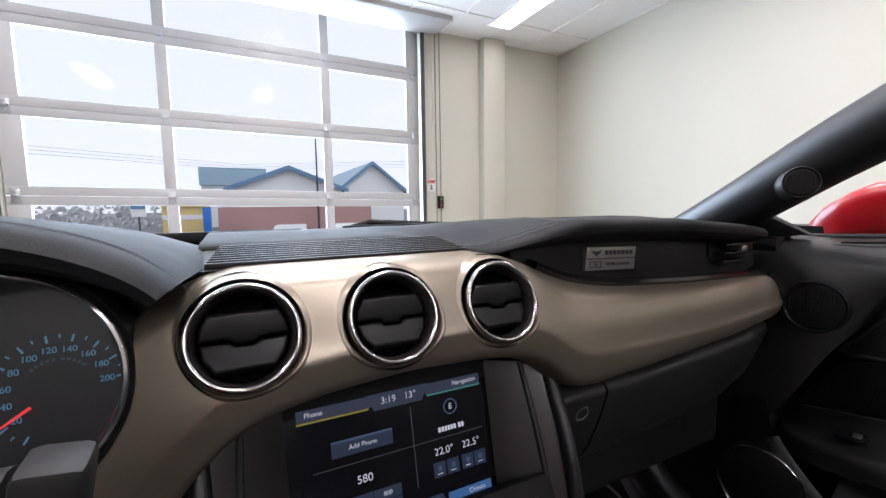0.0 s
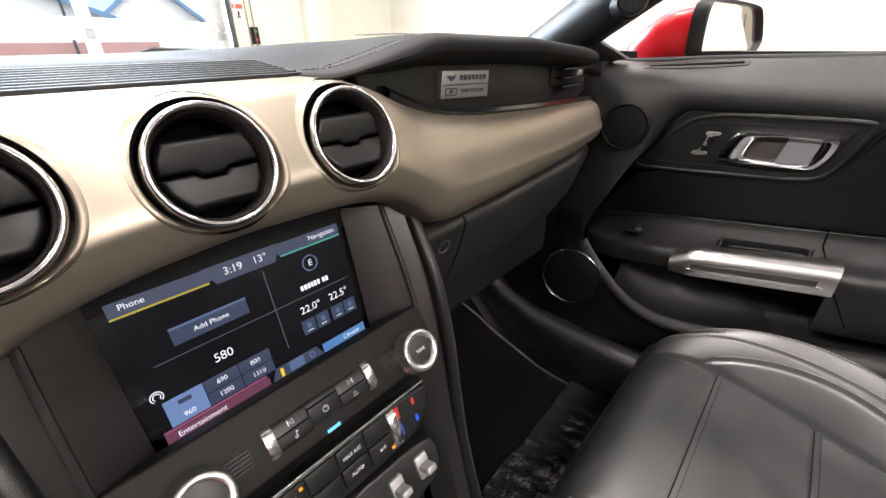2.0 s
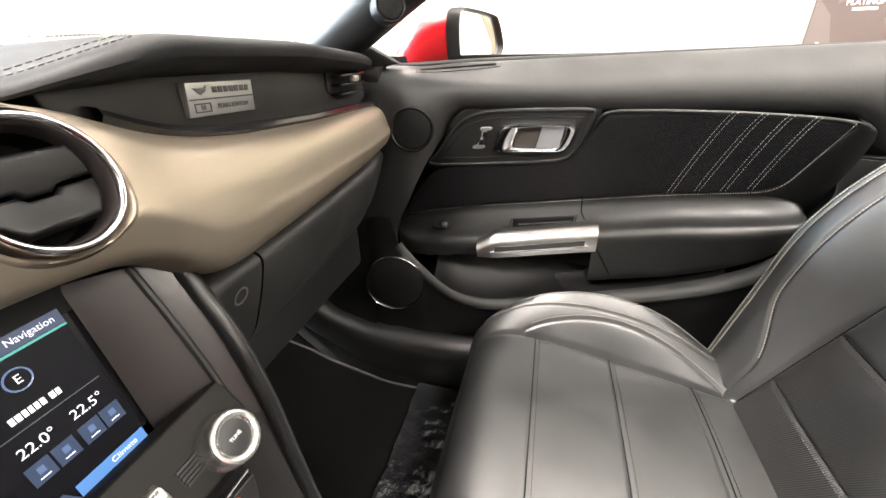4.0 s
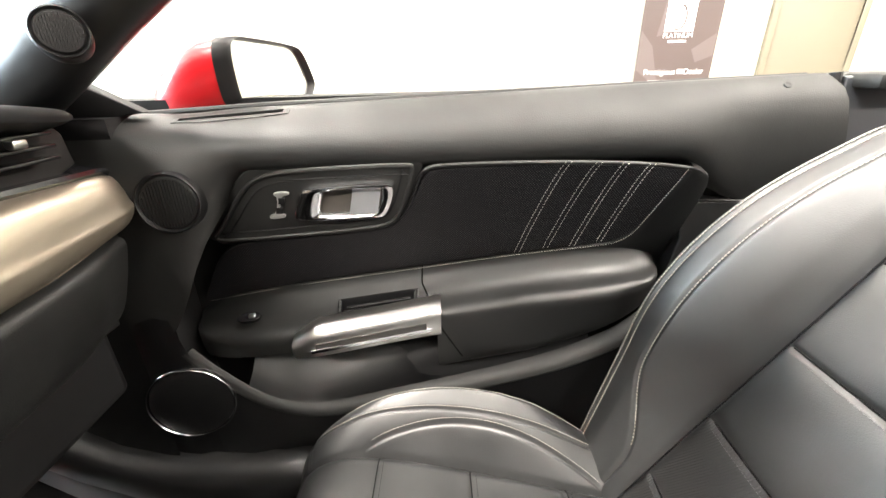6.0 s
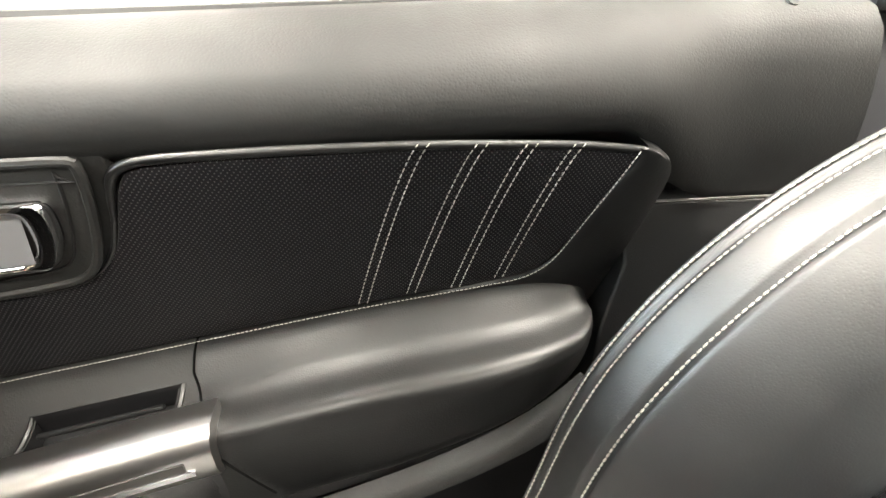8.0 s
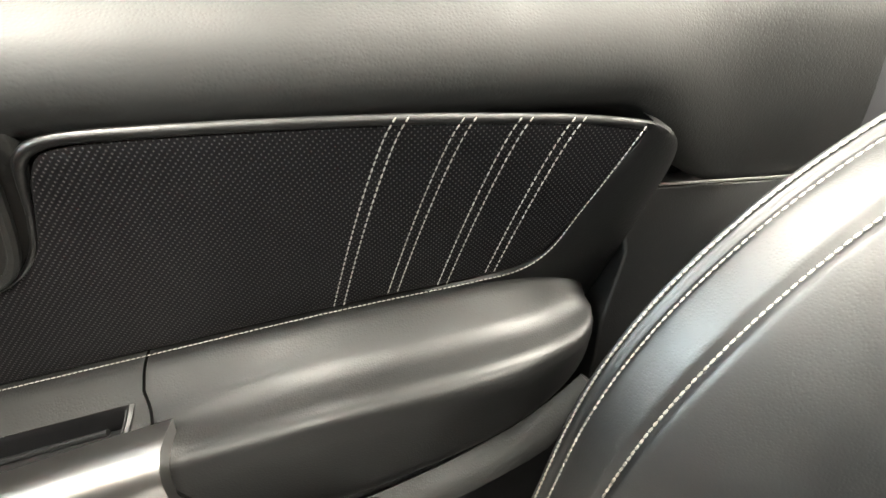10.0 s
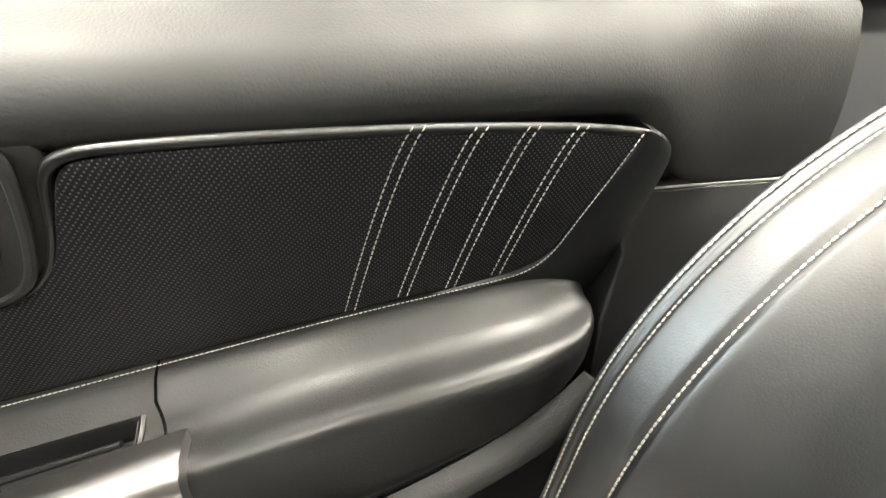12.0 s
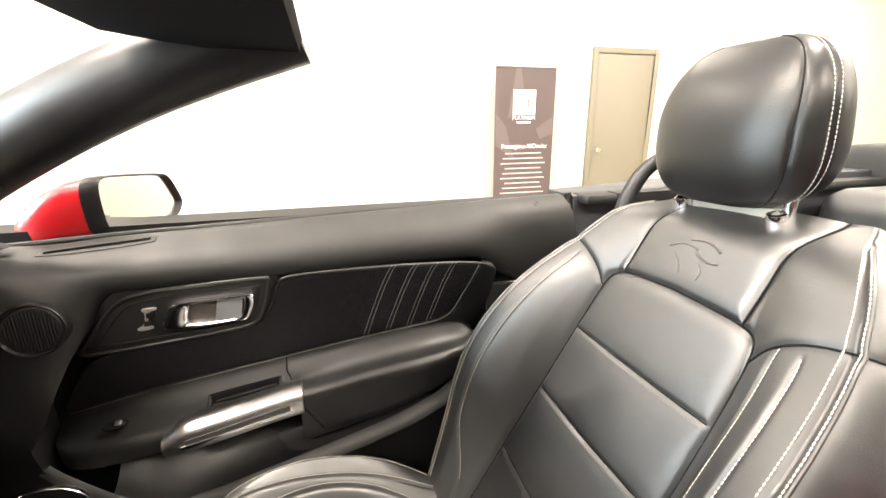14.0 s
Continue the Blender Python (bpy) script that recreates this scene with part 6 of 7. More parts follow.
for x in (-0.0915, 0.1035):
    g = []
    for k in range(5):
        lo, hi = sorted((0.006 + (0.0615 if x > 0 else -0.0615), 0.006 + (0.0820 if x > 0 else -0.0820)))
        g.append(moved(box(lo, hi, 0.0030 - k * 0.0030 - 0.0008, 0.0030 - k * 0.0030 + 0.0008, -0.001, 0.0018), bmx))
    part("grip_ribs", join(*g), HARD, stack, smooth=False)
    kb = bmx @ pose(x, -0.0075, 0.0)
    kn = part("knob", lathe([(0.0222, 0.0), (0.0222, 0.006), (0.0206, 0.0085), (0.0203, 0.0155), (0.0196, 0.0180), (0.0180, 0.0188), (0.0150, 0.0182), (0.0136, 0.0172), (0.0128, 0.0150)], kb, 48), KNOB, stack, "satin silver rotary knob", sharp=60)
    part("cap", lathe([(0.0, 0.0158), (0.010, 0.0157), (0.0129, 0.0151)], kb, 32), BTN, kn, "black knob cap")
    if x > 0:
        lettering("knob_text", "TUNE", 0.0042, kb @ pose(0, 0, 0.0161), MARK, kn)
# climate panel
CU = Vector((0, 0.30, 0.954)).normalized()
CN = Vector((0, -0.954, 0.30)).normalized()
cm = Matrix((Vector((1, 0, 0)), CU, CN)).transposed().to_4x4()
cm.translation = Vector((0.002, 0.506, 0.648))
cl_out = smooth_line([(-0.1125, 0.0165), (0.1125, 0.0165), (0.106, -0.008), (0.094, -0.024), (0.076, -0.0300), (-0.076, -0.0300), (-0.094, -0.024), (-0.106, -0.008)], 1, True)
cl = part("climate_panel", moved(slab([(p[0], p[1]) for p in cl_out], flat, 0.002, 0.002, 0.02), cm), BTN, stack, "black climate control panel")
part("bright_edge", moved(tube([(-0.109, 0.0165, 0.001), (0.0, 0.0172, 0.001), (0.109, 0.0165, 0.001)], 0.0012, 6), cm), KNOB, cl, "thin bright edge")
for x in (-0.0610, 0.0610):
    roll = [(0.0056 * k, 0.016 * math.sin(a) - 0.005, 0.0015 + 0.0085 * math.cos(a)) for k in (0,) for a in span(-1.45, 1.45, 14)]
    loop = [(p[1] * 1.25, p[2]) for p in roll] + [(roll[-1][1] * 1.25, -0.002), (roll[0][1] * 1.25, -0.002)]
    part("toggle", moved(sheet([[(x + d, -0.005 + (v + 0.005) * k, h * k) for v, h in loop] for d, k in ((-0.0056, 0.94), (-0.0050, 1.0), (0.0050, 1.0), (0.0056, 0.94))], close_u=True, caps=True), cm), KNOB, cl, "satin silver rocker", sharp=50)
for k, x in enumerate((-0.0435, -0.0145, 0.0145, 0.0435)):
    for r in (0, 1):
        part("button", moved(box(x - 0.0135, x + 0.0135, -0.0035 - r * 0.0190, 0.0145 - r * 0.0190, 0.001, 0.0048 + 0.001 * r, 0.0012), cm), BTN, cl)
for txt, x, v in (("MAX A/C", 0.0145, 0.0055), ("A/C", 0.0435, -0.0130), ("AUTO", 0.0145, -0.0130), ("MAX", -0.0435, 0.0055)):
    lettering("button_text", txt, 0.0046, cm @ pose(x, v, 0.0062), MARK, cl)
AMBER = glow("amber_led", (0.8, 0.3, 0.03), 1.0)
part("led", moved(box(0.0525, 0.0555, -0.0215, -0.0185, 0.0056, 0.0062), cm), AMBER, cl, smooth=False)
part("led", moved(box(-0.0345, -0.0315, 0.008, 0.011, 0.0046, 0.0052), cm), AMBER, cl, smooth=False)
HOT, COLD = glow("heat_red", (0.42, 0.03, 0.02), 1.0), glow("cool_blue", (0.02, 0.07, 0.60), 1.0)
for s in (-1, 1):
    for name, c, w, material in (("heat_mark", 0.005, 0.0065, HOT), ("cool_mark", -0.0145, 0.0055, COLD)):
        x = s * 0.0695
        part(name, moved(join(box(x - 0.0022, x + 0.0022, c - w, c + w, 0.002, 0.0028), box(s * 0.0905 - 0.0016, s * 0.0905 + 0.0016, c - 0.0032, c + 0.0022, 0.002, 0.0028), box(s * 0.0905 - 0.0006, s * 0.0905 + 0.0006, c + 0.0022, c + 0.0042, 0.002, 0.0028)), cm), material, cl, "red mark" if c > 0 else "blue mark", smooth=False)
# toggles and tunnel
tm = Matrix((Vector((1, 0, 0)), Vector((0, 0.45, 0.89)).normalized(), Vector((0, -0.89, 0.45)).normalized())).transposed().to_4x4()
tm.translation = Vector((0.002, 0.492, 0.575))
part("toggle_bed", moved(slab(smooth_line([(-0.105, 0.026), (0.105, 0.026), (0.112, 0.0), (0.10, -0.030), (-0.10, -0.030), (-0.112, 0.0)], 2, True), flat, 0.002, 0.003, 0.02), tm), BTN, stack, "black switch bed")
for k in range(6):
    x = -0.085 + k * 0.034
    part("toggle_switch", moved(join(box(x - 0.0085, x + 0.0085, -0.013, 0.013, 0.0, 0.006, 0.003), box(x - 0.0065, x + 0.0065, -0.004, 0.004, 0.004, 0.020, 0.0025)), tm), LOCK_SILVER, stack, "satin silver toggle switch")
for dims in ((-0.125, 0.125, 0.545, 0.80, 0.30, 0.70), (-0.125, 0.125, 0.60, 0.80, 0.701, 0.845), (-0.118, 0.118, 0.522, 0.544, 0.30, 0.66)):
    part("core", box(*dims), MAT_BLACK, stack, smooth=False)
tun = thing("centre_tunnel", (0, 0.1, 0.26), "black centre tunnel console with a padded lid", "console")
part("body", box(-0.12, 0.12, -0.45, 0.52, 0.262, 0.46, 0.02), SOFT, tun)
part("lid", box(-0.10, 0.10, -0.40, -0.02, 0.46, 0.53, 0.02, 3), LEATHER, tun, "padded leather lid")

# ---- floor mat and its plastic cover ----
fm_t = thing("floor_mat", (0.38, 0.55, 0.275), "black carpet floor mat with a bound edge", "mat")
MAT_RISE = [(0.0, 0.288), (0.56, 0.288), (0.62, 0.294), (0.72, 0.340), (0.84, 0.450), (0.9, 0.51)]
MAT_EDGE = [(0.30, 0.566), (0.32, 0.576), (0.50, 0.581), (0.64, 0.580), (0.70, 0.571), (0.76, 0.553), (0.80, 0.531), (0.83, 0.49), (0.84, 0.45)]


def mat_z(v):
    return sum(lerp_table(MAT_RISE, v + k * 0.012) for k in (-2, -1, 0, 1, 2)) / 5


rows = []
for v in span(0.30, 0.84, 46):
    edge = lerp_table(MAT_EDGE, v)
    rows.append([(0.17, v, mat_z(v) - 0.009)] + [(x, v, mat_z(v)) for x in span(0.17, edge, 14)] + [(edge, v, mat_z(v) - 0.009)])
part("carpet", sheet(rows), CARPET, fm_t, sharp=50)
part("binding", tube([(lerp_table(MAT_EDGE, v), v, mat_z(v) - 0.001) for v in span(0.30, 0.84, 60)], 0.0032, 6), mat("mat_binding", (0.05, 0.05, 0.055), 0.5), fm_t, "bound edge")
PLASTIC = mat("clear_film", (0.02, 0.02, 0.022), 0.07, spec=1.0)
relief(PLASTIC, texture(PLASTIC, "noise", 40, 4.0), 0.7, 0.008)
rows = []
for i in range(90):
    row = []
    for j in range(90):
        u, v = i / 89, j / 89
        x, y = 0.18 + 0.402 * u, 0.18 + (0.345 + 0.006 * noise.noise((u * 5, 2.0, 0.0))) * v
        row.append((x, y, 0.2985 + 0.004 * noise.noise((x * 16, y * 12, 1.5)) + 0.008 * abs(noise.noise((x * 30, y * 16, 4))) + 0.002 * abs(noise.noise((x * 75, y * 45, 7)))))
    rows.append(row)
film = thing("plastic_floor_film", (0.38, 0.37, 0.285), "crinkled clear plastic film over the floor mat", "plastic sheet")
part("film", sheet(rows), PLASTIC, film, sharp=80)

# ---- passenger seat ----
seat = thing("bucket_seat", (0.36, 0.1, 0.27), "black leather sports seat with pale contrast stitching", "car seat")
CX = 0.352


def soft_table(table, z):
    return sum(lerp_table(table, z + k * 0.014) for k in (-2, -1, 0, 1, 2)) / 5


HALF = [(0.50, 0.121), (0.60, 0.119), (0.724, 0.114), (0.81, 0.111), (0.86, 0.108), (0.90, 0.098), (0.94, 0.088), (1.03, 0.080)]
ARCH = smooth_line([(0.121, 0.49, 0), (0.119, 0.60, 0), (0.114, 0.724, 0), (0.111, 0.81, 0), (0.108, 0.868, 0), (0.103, 0.897, 0), (0.082, 0.906, 0), (0.0, 0.909, 0)], 3)
YOKE = smooth_line([(0.084, 0.905, 0), (0.084, 0.95, 0), (0.082, 0.985, 0), (0.084, 1.02, 0)], 2)
SHOULDER = smooth_line([(0.107, 0.879, 0), (0.122, 0.899, 0), (0.150, 0.913, 0), (0.178, 0.919, 0), (0.195, 0.921, 0)], 2)


def near_line(u, z, line):
    """Distance of a point from a line of points in the plane of the back."""
    best = 1.0
    for a, b in zip(line, line[1:]):
        dx, dz = b[0] - a[0], b[1] - a[1]
        k = min(1.0, max(0.0, ((u - a[0]) * dx + (z - a[1]) * dz) / (dx * dx + dz * dz)))
        best = min(best, math.hypot(u - a[0] - k * dx, z - a[1] - k * dz))
    return best


def groove(u, z):
    """How deep the seams draw the leather in at a point of the back."""
    d, a = 0.0, abs(u)
    for line, deep in ((ARCH, 0.0062), (YOKE, 0.0045), (SHOULDER, 0.0050)):
        lo_u, hi_u = min(p[0] for p in line) - 0.02, max(p[0] for p in line) + 0.02
        lo_z, hi_z = min(p[1] for p in line) - 0.02, max(p[1] for p in line) + 0.02
        if lo_u < a < hi_u and lo_z < z < hi_z:
            q = near_line(a, z, line)
            d = max(d, deep * (0.62 * math.exp(-(q / 0.0030) ** 2) + 0.38 * math.exp(-(q / 0.009) ** 2)))
    if a < 0.13 and z < 0.86:
        for zs in (0.545, 0.632, 0.728, 0.818):
            q = abs(z - zs)
            d = max(d, (0.0026 * math.exp(-(q / 0.0024) ** 2) + 0.0016 * math.exp(-(q / 0.012) ** 2)) * (1 - ease(0.105, 0.125, a)))
    return d


def back_point(p, z):
    """A point of the backrest skin: p across (-1.3 to 1.3), z up."""
    h = soft_table(HALF, z)
    w = soft_table([(0.48, 0.222), (0.56, 0.230), (0.65, 0.234), (0.75, 0.234), (0.82, 0.228), (0.88, 0.214), (0.93, 0.194), (0.97, 0.170), (0.995, 0.148), (1.012, 0.118), (1.02, 0.095)], z)
    lift = soft_table([(0.48, 0.018), (0.55, 0.037), (0.624, 0.058), (0.685, 0.080), (0.735, 0.084), (0.77, 0.081), (0.80, 0.075), (0.84, 0.063), (0.875, 0.045), (0.91, 0.027), (0.95, 0.011), (1.03, 0.0)], z)
    a, s = abs(p), (1 if p >= 0 else -1)
    top = 0.06 * ease(0.955, 1.03, z) ** 1.5
    y = -0.139 - (z - 0.724) * 0.57
    if a <= 0.5:
        u = s * a / 0.5 * h
        d = 0.006 * (1 - (a / 0.5) ** 2)
    else:
        t = min(1.0, (a - 0.5) / 0.5)
        u = s * (h + (w - h) * t)
        d = lift * (0.84 * ease(-0.12, 0.55, t) + 0.16 * ease(0.35, 0.82, t)) - 0.040 * max(0.0, (t - 0.80) / 0.20) ** 2.2
        d -= lift * 0.84 * ease(-0.12, 0.55, 0) * max(0, 1 - t / 0.2)
        d -= 0.004 * math.exp(-((t - 0.79) / 0.025) ** 2) + 0.004 * math.exp(-((t - 0.53 + 0.34 * (1 - ease(0.53, 0.64, z))) / 0.02) ** 2) * (1 - ease(0.89, 0.91, z))
        if s < 0:
            d -= 0.003 * math.exp(-((t - 0.30) / 0.02) ** 2) * (1 - ease(0.89, 0.91, z))
        if a > 1.0:
            e = (a - 1.0) / 0.3
            d -= 0.13 * e
            u += s * (0.008 * math.sin(min(1, e * 3) * math.pi / 2) - 0.03 * e * e)
    d -= groove(u, z) + top
    return Vector((CX + u, y + d * 0.87, z + d * 0.40))


def back_zone(p, z):
    """The leather piece that a point of the back belongs to."""
    u = abs(p) / 0.5 * soft_table(HALF, z) if abs(p) <= 0.5 else None
    if u is not None and z < lerp_table([(0.0, 0.909), (0.082, 0.905), (0.098, 0.897), (0.105, 0.880), (0.108, 0.868), (0.111, 0.860)], u):
        return ("back_panel" if z > 0.632 else "lower_panel"), 0
    if u is not None and u < 0.084 and z > 0.87:
        return "yoke_panel", 0
    side = 1 if p > 0 else -1
    uu = u if u is not None else soft_table(HALF, z) + 0.11 * min(1.0, abs(p) / 0.5 - 1)
    return ("shoulder" if z > lerp_table([(0.10, 0.870), (0.107, 0.879), (0.122, 0.899), (0.150, 0.913), (0.178, 0.919), (0.23, 0.923)], uu) else "back_bolster"), side


PS = span(-1.3, -0.5, 96)[:-1] + span(-0.5, 0.5, 111) + span(0.5, 1.3, 96)[1:]
ZSB = span(0.48, 1.02, 290)
V, F = sheet([[back_point(p, z) for p in PS] for z in ZSB])
zones = {}
for f in F:
    i, j = divmod(f[0], len(PS))
    zones.setdefault(back_zone((PS[j] + PS[j + 1]) / 2, (ZSB[i] + ZSB[i + 1]) / 2), []).append(f)
RIBBED = hide("ribbed_seat_cloth", (0.0085, 0.0085, 0.0088), 0.45, 700, 0.10, 0.0, 0.7)
rib_wave = RIBBED.node_tree.nodes.new("ShaderNodeTexWave")
rib_wave.wave_type, rib_wave.bands_direction = "BANDS", "DIAGONAL"
rib_wave.inputs["Scale"].default_value = 230
RIBBED.node_tree.links.new(coords(RIBBED), rib_wave.inputs["Vector"])
relief(RIBBED, rib_wave.outputs[1], 0.35, 0.0006)
BACK_LABELS = {"lower_panel": "ribbed black lower back", "back_panel": "panelled black leather back", "yoke_panel": "plain black leather panel below the headrest", "shoulder": "smooth black leather shoulder", "back_bolster": "raised black leather side bolster"}
for (name, side), faces in zones.items():
    used = sorted({i for f in faces for i in f})
    at = {v: k for k, v in enumerate(used)}
    part(name, ([V[i] for i in used], [tuple(at[i] for i in f) for f in faces]), RIBBED if name == "lower_panel" else SEAT_HIDE, seat, BACK_LABELS[name], sharp=80)
part("back_shell", sheet([[(CX + (0.236 - 0.03 * (z > 0.9)) * math.sin(a), -0.139 - (z - 0.724) * 0.57 - 0.10 - 0.02 * math.cos(a), z - 0.03) for a in span(-1.5, 1.5, 14)] for z in span(0.46, 1.0, 14)]), HARD, seat, "black plastic back shell")


def back_at(u, z, h=0.0008):
    """The skin above a place (u across in metres, z up)."""
    half = soft_table(HALF, z)
    w = soft_table([(0.48, 0.222), (0.56, 0.230), (0.65, 0.234), (0.75, 0.234), (0.82, 0.228), (0.88, 0.214), (0.93, 0.194), (0.97, 0.170), (0.995, 0.148), (1.012, 0.118), (1.02, 0.095)], z)
    a = abs(u)
    p = 0.5 * a / half if a <= half else 0.5 + 0.5 * min(1.0, (a - half) / (w - half))
    return back_point(math.copysign(p, u), z) + Vector((0, h, h * 0.5))


SEAT_THREAD = mat("seat_thread", (0.32, 0.30, 0.265), 0.8)
# Near-black tubes draw the creases' shade along seams; also the dark stitches.
SEAM = mat("dark_crease_and_thread", (0.005, 0.005, 0.0055), 0.8, spec=0.15)
for s in (1, -1):
    for tt, lo, hi, r in ((0.745, 0.50, 1.0, 0.0010), (0.835, 0.50, 1.0, 0.0011), (0.53, 0.55, 0.905, 0.0011)):
        line = [back_point(s * (0.5 + 0.5 * (tt - (0.34 * (1 - ease(0.53, 0.64, z)) if tt < 0.6 else 0))), z) + Vector((0, 0.0014, 0.0006)) for z in span(lo, hi, 70)]
        part("stitch_line", stitches(line, 0.0044, 0.0037, r * 0.75), SEAT_THREAD, seat)
    part("piping", tube([back_point(s * (0.5 + 0.5 * 0.85), z) + Vector((0, 0.0005, 0)) for z in span(0.49, 1.0, 76)], 0.0020, 8), SEAT_HIDE, seat, "leather piping")
    for line in (ARCH, YOKE, SHOULDER):
        part("seam", tube([back_at(s * q[0], q[1]) for q in line], 0.0010, 6), SEAM, seat)
part("stitch_line", stitches([back_point(-(0.5 + 0.5 * 0.33), z) + Vector((0, 0.0014, 0.0006)) for z in span(0.53, 0.905, 60)], 0.0046, 0.0036, 0.00058), THREAD, seat)
for zs in (0.818, 0.728, 0.632, 0.545):
    part("seam", tube([back_at(u, zs, 0.0006) for u in span(-0.106, 0.106, 50)], 0.0009, 6), SEAM, seat)
    part("stitch_line", stitches([back_at(u, zs - 0.0055, 0.0006) for u in span(-0.105, 0.105, 50)], 0.0040, 0.0030, 0.0004), GREY_THREAD, seat)
strokes = [[(0.034, 0.950), (0.016, 0.958), (-0.004, 0.954)], [(0.010, 0.962), (-0.012, 0.965), (-0.030, 0.957)], [(-0.004, 0.950), (-0.020, 0.944), (-0.034, 0.946)], [(0.022, 0.944), (0.010, 0.936), (0.004, 0.926)], [(-0.012, 0.942), (-0.022, 0.934), (-0.020, 0.925)]]
part("embossed_emblem", join(*[tube([back_at(u, z, -0.0004) for u, z, w in smooth_line([(u, z, 0) for u, z in line], 2)], 0.0016, 8) for line in strokes]), SEAT_HIDE, seat)



CREST = [(-0.13, 0.0), (-0.05, 0.004), (-0.01, 0.012), (0.06, 0.060), (0.10, 0.078), (0.15, 0.087), (0.20, 0.085), (0.24, 0.077), (0.29, 0.056), (0.32, 0.037), (0.36, 0.010), (0.40, 0.0)]
PANEL = [(0.0, -0.13, 0.470), (0.25, 0.0, 0.485), (0.45, 0.10, 0.499), (0.62, 0.20, 0.514), (0.78, 0.29, 0.525), (0.86, 0.335, 0.525), (0.93, 0.368, 0.513), (1.0, 0.390, 0.490), (1.08, 0.402, 0.455), (1.2, 0.402, 0.40), (1.35, 0.388, 0.33)]


def seam_arc(y):
    return 0.44 * max(0.0, math.sin(math.pi * min(1.0, max(0.0, y / 0.31)))) ** 0.6


def cushion_point(p, f):
    """A point of the cushion skin: p across, f from the rear (0) over the front edge and down (1.35)."""
    y, z = blur_pair(f)
    w = 0.205 - 0.012 * (1 - ease(0.0, 0.2, f)) - 0.01 * ease(0.9, 1.2, f)
    h = 0.118 + 0.040 * ease(0.1, 0.85, f)
    lift = sum(lerp_table(CREST, y + k * 0.012) for k in (-2, -1, 0, 1, 2)) / 5 if f < 0.97 else 0.0
    a, s = abs(p), (1 if p >= 0 else -1)
    if a <= 0.5:
        u, d = s * a / 0.5 * h, 0.007 * (1 - (a / 0.5) ** 2)
        for ys in (0.287, 0.170, 0.055):
            d -= 0.0020 * math.exp(-((y - ys) / 0.0022) ** 2) if f < 0.97 else 0
    else:
        t = min(1.0, (a - 0.5) / 0.5)
        u = s * (h + (w - h) * t)
        d = lift * (1.15 * t - 0.15 * t * t) + 0.012 * math.sin(math.pi * t) - 0.014 * max(0.0, (t - 0.88) / 0.12) ** 2
        d -= 0.0035 * math.exp(-((t - 0.58) / 0.03) ** 2) + 0.0035 * math.exp(-((t - seam_arc(y)) / 0.034) ** 2) * (1 if 0.0 < y < 0.31 else 0)
        if a > 1.0:
            e = (a - 1.0) / 0.3
            d -= 0.15 * e
            u += s * (0.006 * math.sin(min(1, e * 3) * 1.57))
    d -= 0.006 * math.exp(-((a - 0.5) / 0.016) ** 2)
    return Vector((0.360 + u, y, z + d))


def blur_pair(f):
    q = [lerp_table(PANEL, f + k * 0.02) for k in (-1.5, -1, -0.5, 0, 0.5, 1, 1.5)]
    return sum(v[0] for v in q) / 7, sum(v[1] for v in q) / 7


def cushion_patch(p0, p1, n):
    return sheet([[cushion_point(p, f) for p in span(p0, p1, n)] for f in span(0.0, 1.35, 330)])


part("cushion_panel", cushion_patch(-0.5, 0.5, 60), SEAT_HIDE, seat, "smooth black leather cushion", sharp=80)
part("front_band", sheet([[cushion_point(p, f) + Vector((0, 0.0012, 0.0008)) for p in span(-0.485, 1.08, 90)] for f in span(0.985, 1.34, 40)]), RIBBED, seat, "finely ribbed band on the cushion's front", sharp=80)
part("cushion_bolster", cushion_patch(0.5, 1.3, 100), SEAT_HIDE, seat, "black leather cushion bolster", sharp=80)
part("cushion_bolster", cushion_patch(-1.3, -0.5, 100), SEAT_HIDE, seat, "black leather cushion bolster", sharp=80)
for s in (1, -1):
    for tt in (0.93, 0.98):
        part("stitch_line", stitches([cushion_point(s * (0.5 + 0.5 * tt), f) + Vector((0, 0, 0.0016)) for f in span(0.03, 0.98, 70)], 0.0046, 0.0036, 0.00055), THREAD, seat)
    part("stitch_line", stitches([cushion_point(s * (0.5 + 0.5 * 0.615), f) + Vector((0, 0, 0.0014)) for f in span(0.1, 0.95, 60)], 0.0046, 0.0036, 0.0005), THREAD, seat)
    arc = [f for f in span(0.26, 0.80, 50)]
    part("stitch_line", stitches([cushion_point(s * (0.5 + 0.5 * (seam_arc(blur_pair(f)[0]) + 0.045)), f) + Vector((0, 0, 0.0014)) for f in arc], 0.0046, 0.0036, 0.00045), THREAD, seat)
for ff in (0.775, 0.569, 0.35):
    part("seam", tube([cushion_point(p, ff) + Vector((0, 0, 0.0012)) for p in span(-0.49, 0.49, 40)], 0.0008, 6), SEAM, seat)
    part("seam_stitching", stitches([cushion_point(p, ff - 0.012) + Vector((0, 0, 0.0008)) for p in span(-0.48, 0.48, 50)], 0.0046, 0.0036, 0.0004), SEAM, seat)
part("corner_panel", sheet([[cushion_point(p, f) + Vector((0, 0.002, 0.0012)) for p in span(-1.2, -0.52 + 0.10 * (f - 0.9), 20)] for f in span(0.93, 1.30, 24)]), LEATHER, seat, "smooth black corner panel")
part("corner_stitching", stitches([cushion_point(p, 0.93) + Vector((0, 0.001, 0.002)) for p in span(-1.1, -0.52, 30)], 0.0046, 0.0036, 0.0006), THREAD, seat)
part("corner_stitching", stitches([cushion_point(-0.80, f) + Vector((0, 0.003, 0.002)) for f in span(0.93, 1.2, 30)], 0.0046, 0.0036, 0.0006), THREAD, seat)
